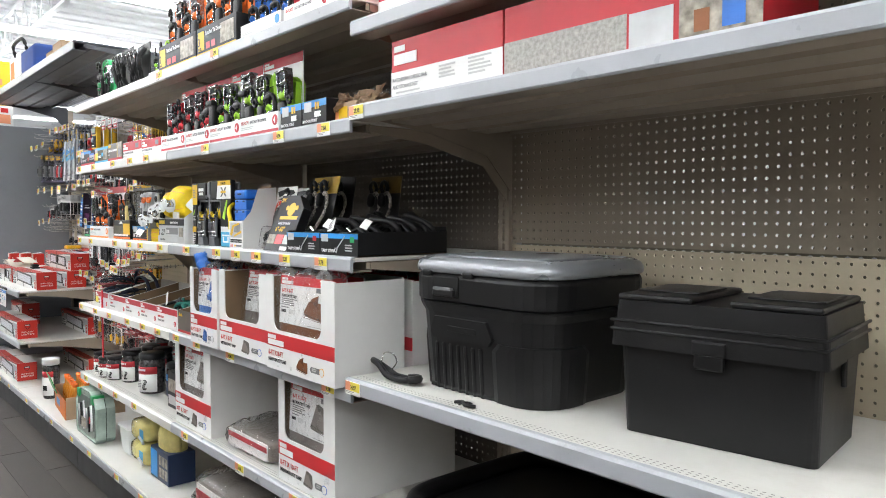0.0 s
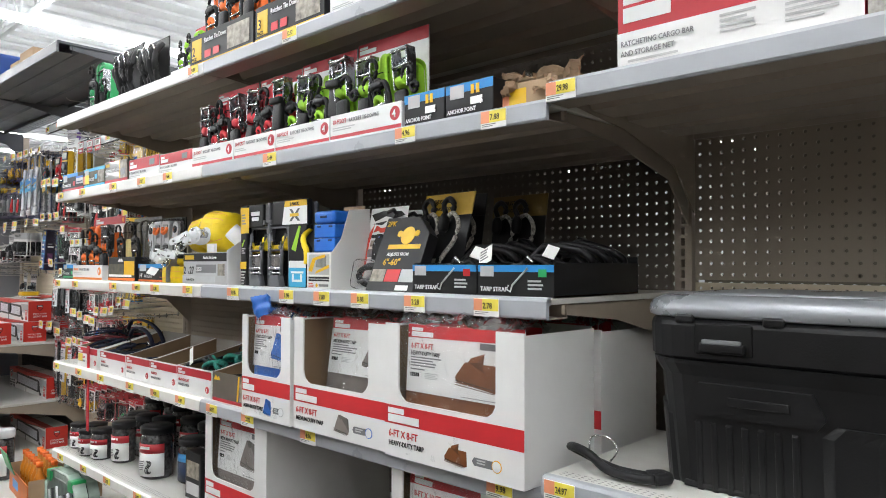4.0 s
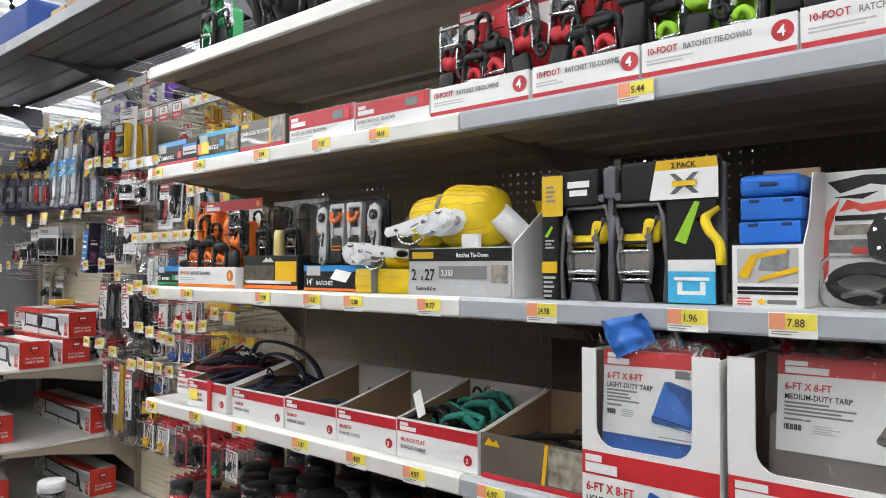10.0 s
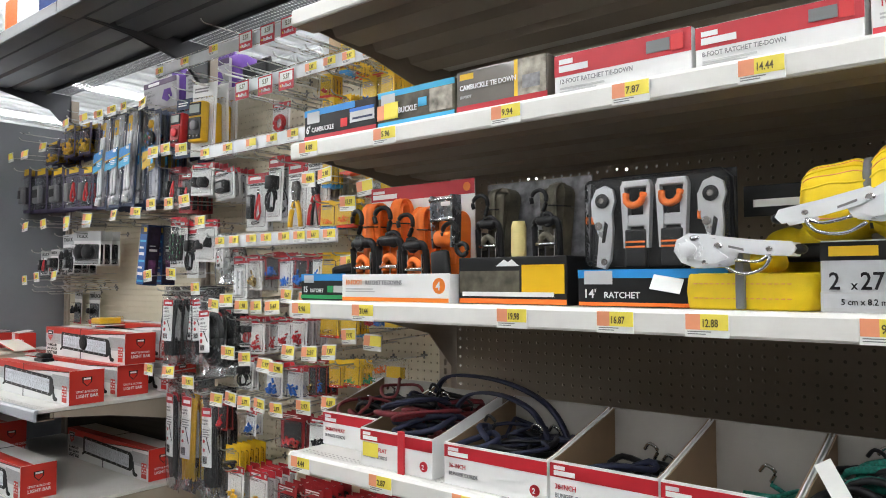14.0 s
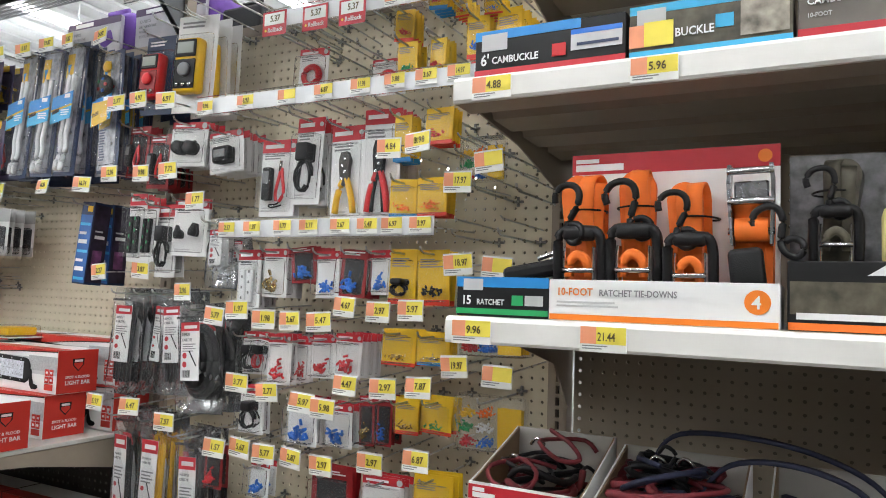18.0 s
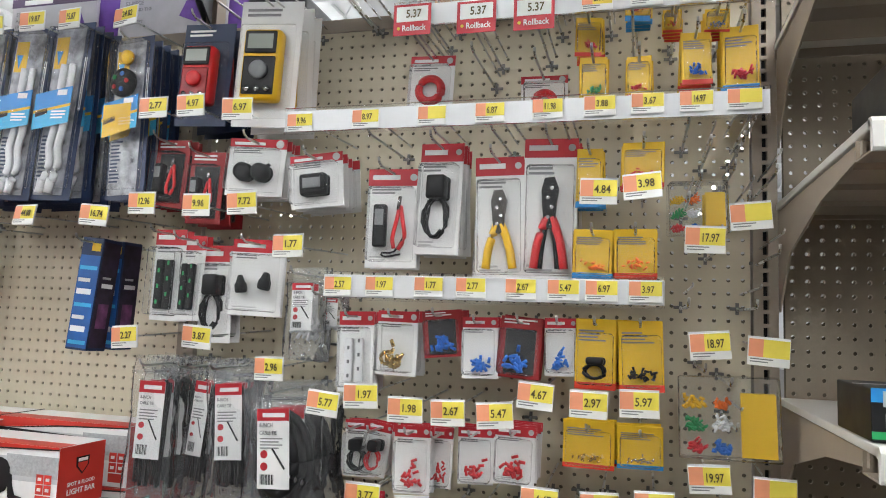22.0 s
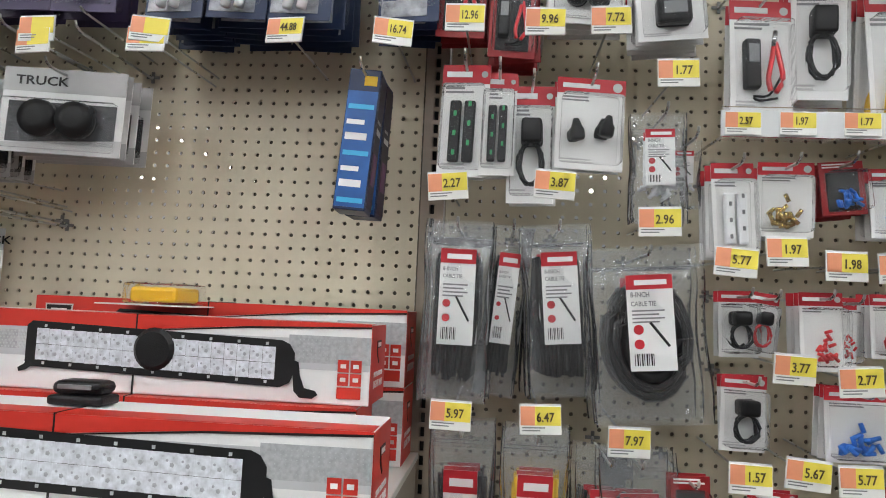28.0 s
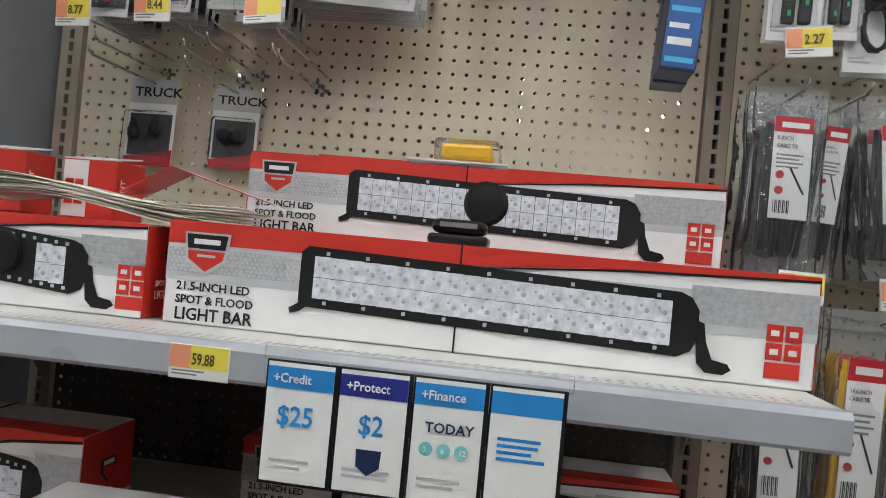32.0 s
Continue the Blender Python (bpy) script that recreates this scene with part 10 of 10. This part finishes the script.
part("handle", tube(curve([(-0.06, 0.045, 0.236), (-0.05, 0.045, 0.268), (0.0, 0.045, 0.276), (0.05, 0.045, 0.268), (0.06, 0.045, 0.236)], 4), 0.011, 8), GC, gc, smooth=True)
for xx in (-0.115, 0.115):
    part("catch", box(xx - 0.022, -0.006, 0.185, xx + 0.022, 0.05, 0.228, 0.005, 2), GREENPL, gc, "bright green catch")
part("label", quad(-0.05, 0.05, 0.03, 0.10, -0.0085), PHOTO, inset)
part("red_mark", lathe([(0.018, 0), (0.018, 0.001)], 14), REDPL, inset, at=pose(0.07, -0.004, 0.1, 90))
for x, z, s in ((-3.06, 0.203, 1), (-3.05, 0.30, 2), (-2.78, 0.203, 3)):
    t = thing("foam_pad_pack", x, 1.06, z, "pale yellow foam pad in a clear and navy wrap", "foam pad", "foam pads")
    hh = 0.09 if s < 3 else 0.2
    SPONGE = mat("pale_yellow_foam", (0.66, 0.58, 0.22), 0.75, var=0.12, scale=60, bump=0.4, bscale=250)
    if s < 3:
        part("foam_pad", box(-0.09, 0.0, 0.004, 0.09, 0.1, hh, 0.03, 4), SPONGE, t, smooth=True, at=pose(0, 0, 0, 0, (4, -5)[s - 1], 0))
        part("wrap", box(-0.095, -0.004, 0.002, 0.0, 0.104, hh + 0.004, 0.03, 4), BAG, t, smooth=True)
        part("sky_label", box(0.03, -0.0015, hh * 0.3, 0.075, -0.0005, hh * 0.75), SKY, t)
        part("white_ring", tube([(0.06 + 0.028 * math.cos(a * math.tau / 14), -0.006, 0.012 + 0.022 * abs(math.sin(a * math.tau / 28))) for a in range(15)], 0.006, 6), WHITEPL, t, smooth=True)
    else:
        part("foam_pad", box(-0.085, 0.01, 0.08, 0.085, 0.1, 0.235, 0.05, 5), SPONGE, t, smooth=True)
        part("box_sleeve", box(-0.1, -0.004, 0.0, 0.1, 0.11, 0.13, 0.004), NAVY, t)
        part("blue_panel", quad(-0.095, 0.01, -0.02, 0.12, -0.004), BLUE, t)
        for k in range(6):
            part("grid_print", quad(0.0 + 0.032 * (k % 3), 0.02 + 0.05 * (k // 3), 0.026 + 0.032 * (k % 3), 0.06 + 0.05 * (k // 3), -0.004), PHOTO, t)
cb = thing("clear_tub", -3.24, 1.06, 0.203, "small translucent tub beside the foam pads", "tub")
part("tub", taper(0.12, 0.1, 0.14, 0.12, 0, 0.12, 0.015), mat("milky_plastic", (0.6, 0.62, 0.62), 0.3, var=0.05, scale=10), cb)
part("lid", taper(0.15, 0.13, 0.15, 0.13, 0.1205, 0.13, 0.015), WHITEPL, cb, at=pose(0, -0.005, 0))

# ---- overstock on the dark top shelves and beyond ----
TOPZ = 2.191
bg = thing("cooler_bag", -5.2, 1.1, TOPZ, "blue and white zipped bag on the top shelf", "bag")
part("body", box(-0.5, 0, 0, 0.2, 0.3, 0.22, 0.03, 3), mat("navy_blue_nylon", (0.010, 0.05, 0.23), 0.7, var=0.2, scale=10, bump=0.5, bscale=40), bg, smooth=True)
part("strap", tube(curve([(-0.3, 0.0, 0.2), (-0.28, -0.02, 0.27), (0.0, -0.02, 0.27), (0.02, 0.0, 0.2)], 4), 0.012, 7), BLACKPL, bg, smooth=True)
part("white_side", box(-0.501, -0.003, 0.02, -0.15, 0.0, 0.22, 0.001), WHITEPL, bg)
part("orange_mark", quad(-0.47, 0.05, -0.35, 0.18, -0.003), ORANGE, bg)
for a, b, hh in ((-4.86, -4.72, 0.125), (-4.70, -4.50, 0.15)):
    t = thing("brown_carton", (a + b) / 2, 1.14, TOPZ, "plain brown kraft carton on the top shelf", "carton", "brown cartons")
    part("body", box(-(b - a) / 2, 0, 0, (b - a) / 2, 0.28, hh, 0.003), KRAFT, t)
    part("tape", box(-(b - a) / 2 + 0.001, 0.12, hh, (b - a) / 2 - 0.001, 0.16, hh + 0.0006), mat("tape", (0.45, 0.33, 0.2), 0.3), t)
    part("printed_mark", quad(-0.05, hh * 0.4, 0.06, hh * 0.65, 0), GREYINK, t)
for k in range(2):
    a = (XE + XD) / 2 + k * 1.2192
    t = thing("perforated_strip", a, 1.48, 2.178, "dark perforated steel strip along the top shelf's back edge", "strip", "perforated strips")
    for r in range(6):
        part("long_web", cached("pstrip", lambda: box(-0.6, 0.0, 0, 0.6, 0.007, 0.002), DARKGREY), None, t, at=pose(0, 0.021 * r, 0))
    bm = bmesh.new()
    for r in range(5):
        for q in range(75):
            box(-0.598 + q * 0.016 + 0.008 * (r % 2), 0.007 + 0.021 * r, 0, -0.5915 + q * 0.016 + 0.008 * (r % 2), 0.021 + 0.021 * r, 0.002, bm=bm)
    tagged(part("cross_web", bm, DARKGREY, t), kind="stuff")
# the shelf of the neighbouring aisle, seen over the pegboard
nb = thing("steel_shelf", -4.3, 1.72, 1.985, "putty steel shelf of the next aisle behind the pegboard", "shelf", "gondola shelves")
part("deck", box(-2.0, -0.05, -0.02, 0.9, 0.5, 0, 0.002), SHELF, nb)
part("back_post", box(-0.72, 0.0, -1.96, -0.68, 0.03, -0.02), PUTTY, nb)
for a, b in ((-5.76, -5.41), (-5.40, -5.0)):
    t = thing("tool_bag", (a + b) / 2, 1.72, 1.986, "purple and grey zipped tool set bag", "tool bag", "purple tool bags")
    w = (b - a) / 2
    part("body", box(-w, 0.02, 0, w, 0.2, 0.22, 0.05, 3), PURPLE, t, smooth=True)
    part("grey_sleeve", box(-w * 0.86, 0.004, 0.0, w * 0.8, 0.02, 0.19, 0.006), mat("sleeve_print", (0.42, 0.41, 0.44), 0.5, var=0.1, scale=20), t)
    part("dark_header", quad(-w * 0.85, 0.165, w * 0.79, 0.19, 0.004), mat("aubergine_print", (0.06, 0.03, 0.09), 0.5), t)
    part("brand_bar", quad(-w * 0.6, 0.17, -w * 0.05, 0.184, 0.0034), WHITEINK, t)
    write("53-PIECE", -w * 0.75, 0.004, 0.14, 0.015, GREYINK, t)
    write("AROUND THE", -w * 0.75, 0.004, 0.122, 0.013, GREYINK, t)
    write("HOUSE", -w * 0.75, 0.004, 0.105, 0.013, GREYINK, t)
    write("TOOL SET", -w * 0.75, 0.004, 0.088, 0.013, GREYINK, t)
    part("pictured_tool", prism([(w * 0.1, 0.1), (w * 0.2, 0.14), (w * 0.5, 0.14), (w * 0.6, 0.1), (w * 0.35, 0.08)], 0.003, 0.004), PURPLE, t)
    part("handle", tube([(-w * 0.3, 0.1, 0.21), (-w * 0.28, 0.1, 0.25), (w * 0.28, 0.1, 0.25), (w * 0.3, 0.1, 0.21)], 0.012, 8), PURPLE, t, smooth=True)
for a, b, hh in ((-4.50, -4.29, 0.18), (-4.285, -4.125, 0.14), (-4.12, -3.955, 0.145)):
    t = thing("brown_carton", (a + b) / 2, 1.79, 1.986, "plain brown kraft carton on the far shelf", "carton", "brown cartons")
    part("body", box(-(b - a) / 2, 0, 0, (b - a) / 2, 0.2, hh, 0.003), KRAFT, t)
    part("flap", box(-(b - a) / 2, 0.0, 0, (b - a) / 2, 0.1, 0.003), KRAFT, t, at=pose(0, 0, hh, 12))
t = thing("black_case", -4.92, 1.76, 1.986, "black plastic tool case on the far shelf", "case")
part("shell", box(-0.085, 0, 0, 0.085, 0.2, 0.15, 0.01), BLACKPL, t)
part("handle", tube([(-0.04, 0.05, 0.15), (-0.04, 0.05, 0.175), (0.04, 0.05, 0.175), (0.04, 0.05, 0.15)], 0.008), BLACKPL, t)
t = thing("red_case", -3.66, 1.80, 1.986, "red plastic case with black catch on far shelf", "case")
part("shell", box(-0.06, 0, 0, 0.05, 0.2, 0.14, 0.012), REDPL, t)
part("catch", box(-0.02, -0.006, 0.08, 0.02, 0, 0.11, 0.003), BLACKPL, t)
# the unit beyond the end panel
un = thing("end_unit", -7.4, 1.0, 0, "pale grey store fixture with a glazed front", "fixture")
part("top", box(-1.1, 0.02, 1.96, 1.1, 1.3, 2.0), BLUEGREY, un)
part("back", box(-1.1, 0.6, 0, 1.1, 0.63, 1.96), PUTTY, un)
for k in range(5):
    part("shelf_board", box(-1.1, 0.05, 0.2 + 0.36 * k, 1.1, 0.6, 0.22 + 0.36 * k), SHELF, un)
for k in range(4):
    part("grey_post", box(-1.1 + 0.72 * k, 0.0, 0, -1.06 + 0.72 * k, 0.04, 1.96), LIP, un)
part("glass", box(-1.06, 0.015, 0.05, 1.06, 0.02, 1.95), CLEARBOX, un)
rng = random.Random(8)
for k in range(5):
    for q in range(14):
        t = thing("shelf_box", -8.42 + 0.15 * q, 1.1 + rng.uniform(0, 0.1), 0.2205 + 0.36 * k, "small printed box on the end unit", "box", "boxes in the end unit")
        part("body", box(0, 0, 0, 0.12, 0.15, rng.uniform(0.12, 0.28), 0.002), rng.choice((WHITECARD, GREYPL, SILVERPRINT, WHITEPL, BLUE, LIGHTINK)), t)
part("cap_board", box(-1.1, -0.2, 1.96, 1.1, 0.02, 2.0), BLUEGREY, un)
YC = mat("lemon_print", (0.82, 0.62, 0.02), 0.4, var=0.04, scale=12)
for x0, y0 in ((-6.78, 0.84), (-7.2, 0.84)):
    t = thing("yellow_carton", x0, y0, 2.001, "bright yellow printed carton on top of unit", "carton", "yellow cartons")
    part("body", box(0, 0, 0.17, 0.4, 0.4, 0.52, 0.003), YC, t)
    part("white_foot", box(0, 0, 0, 0.4, 0.4, 0.169, 0.002), WHITECARD, t)
    for k in range(4):
        part("orange_patch", box(0.4, 0.02 + 0.095 * k, 0.03, 0.4012, 0.095 + 0.095 * k, 0.1), TAGORG, t)
        part("red_patch", box(0.4, 0.03 + 0.095 * k, 0.115, 0.4012, 0.08 + 0.095 * k, 0.15), REDPL, t)
    # Black strip laid on the face stands in for the shade of a gap.
    part("dark_gap", box(0.4, 0.19, 0.17, 0.4012, 0.205, 0.3), BLACK, t)
    for k in range(3):
        part("amber_print", box(0.4, 0.24, 0.24 + 0.09 * k, 0.4012, 0.36 - 0.03 * k, 0.285 + 0.09 * k), TAGORG, t)
        part("amber_print", box(0.4, 0.04, 0.26 + 0.08 * k, 0.4012, 0.14 + 0.02 * k, 0.275 + 0.08 * k), TAGORG, t)

# low rows behind the jars and below the cable ties
for k, (x, z, style, item, tint) in enumerate(((-4.50, 0.64, "red", "bits", "yellow"), (-4.38, 0.64, "red", "bits", "yellow"), (-4.24, 0.62, "redfull", "bits", "black"), (-4.12, 0.63, "redfull", "cord", "black"), (-4.0, 0.62, "redfull", "bits", "green"), (-3.9, 0.63, "red", "plugs", "black"), (-4.28, 0.44, "redfull", "bits", "black"), (-4.0, 0.44, "redfull", "bits", "black"))):
    card(x - 0.045, x + 0.045, z - 0.13, z, style, 5, 1.40, item, tint, gap=0.028)
for k in range(9):
    card(-3.72 + 0.115 * k, -3.63 + 0.115 * k, 0.64, 0.79, ("purple", "redfull", "purple")[k % 3], 2, 1.47, "bits", ("green", "black", "yellow")[k % 3], gap=0.03)
for k, (x, z) in enumerate(((-6.16, 1.94), (-6.05, 1.95), (-5.93, 1.98), (-5.8, 1.98), (-5.66, 1.97), (-5.55, 1.96), (-6.12, 1.53), (-5.98, 1.54), (-5.83, 1.53), (-5.69, 1.54), (-5.56, 1.53), (-4.82, 1.96), (-4.7, 1.96), (-4.5, 1.96), (-4.38, 1.95), (-4.25, 1.96), (-4.1, 1.95), (-3.95, 1.95))):
    peg(x, z - 0.03, 1.34, k % 2 == 0)

# ---- price tickets along the shelf lips ----
def lip_ticket(x, z, text, yf=YF):
    ticket(x, z - 0.021, text, yf - 0.0035, 0.062, 0.034)


for x, text in ((-3.70, "4.88"), (-3.47, "5.96"), (-3.18, "9.94"), (-2.95, "7.87"), (-2.76, "14.44"), (-2.185, "5.44"), (-1.675, "4.96"), (-1.435, "7.88")):
    lip_ticket(x, S4, text)
for x, text in ((-3.72, "9.96"), (-3.53, "21.44"), (-3.17, "19.98"), (-2.98, "16.87"), (-2.84, "12.88"), (-2.62, "9.77"), (-2.36, "24.98"), (-2.105, "1.96"), (-1.96, "7.88"), (-1.82, "8.88"), (-1.645, "2.28"), (-1.452, "2.78")):
    lip_ticket(x, S3, text)
for x, text in ((-3.72, "4.44"), (-3.48, "2.87"), (-3.27, "2.97"), (-3.02, "3.87"), (-2.83, "4.97"), (-2.66, "4.97"), (-2.47, "6.97"), (-2.28, "2.92"), (-2.01, "4.96"), (-1.42, "9.98")):
    lip_ticket(x, S2, text)
for x, text in ((-3.66, "5.97"), (-3.42, "6.97"), (-3.2, "7.97"), (-2.95, "8.97"), (-2.4, "13.98"), (-1.95, "14.97"), (-1.6, "15.97")):
    lip_ticket(x, S1, text)
for x, text in ((-2.6, "9.97"), (-2.1, "12.97")):
    lip_ticket(x, S5, text)
lip_ticket(-1.275, 0.895, "24.97", 1.0)
lip_ticket(-1.285, 1.578, "29.98", YF)
lip_ticket(-5.61, 0.818, "59.88", 0.98)
for x in (-6.0, -5.8, -5.5, -5.2, -4.7, -4.4, -4.1, -3.7, -3.4, -3.0, -2.7, -2.3, -1.9, -1.5):
    ticket(x, 0.18, "", 0.9545, 0.055, 0.03)

# ---- floor planks ----
PLANK = mat("plank_vinyl", (0.055, 0.046, 0.040), 0.55, var=0.35, scale=3, stretch=(1, 9, 1), dirt=0.3, bump=0.1, bscale=60)
nt = PLANK.node_tree
oi = nt.nodes.new("ShaderNodeObjectInfo")
hs = nt.nodes.new("ShaderNodeHueSaturation")
mr = nt.nodes.new("ShaderNodeMapRange")
mr.inputs["To Min"].default_value, mr.inputs["To Max"].default_value = 0.75, 1.2
nt.links.new(oi.outputs["Random"], mr.inputs["Value"])
src = nt.nodes["Principled BSDF"].inputs["Base Color"].links[0].from_socket
nt.links.new(src, hs.inputs["Color"])
nt.links.new(mr.outputs[0], hs.inputs["Value"])
nt.links.new(hs.outputs[0], nt.nodes["Principled BSDF"].inputs["Base Color"])
plank = bpy.data.meshes.new("plank")
bm = box(-0.607, -0.0735, -0.003, 0.607, 0.0735, 0.0, 0.001, 1)
bm.to_mesh(plank)
bm.free()
plank.materials.append(PLANK)
fl = bpy.data.objects["floor"]
for r in range(20):
    for q in range(9):
        o = new("plank", plank)
        o.parent = fl
        o.location = (-8.6 + 1.2192 * q + (r * 0.41) % 1.2192, -1.9 + 0.1498 * r, 0.0)
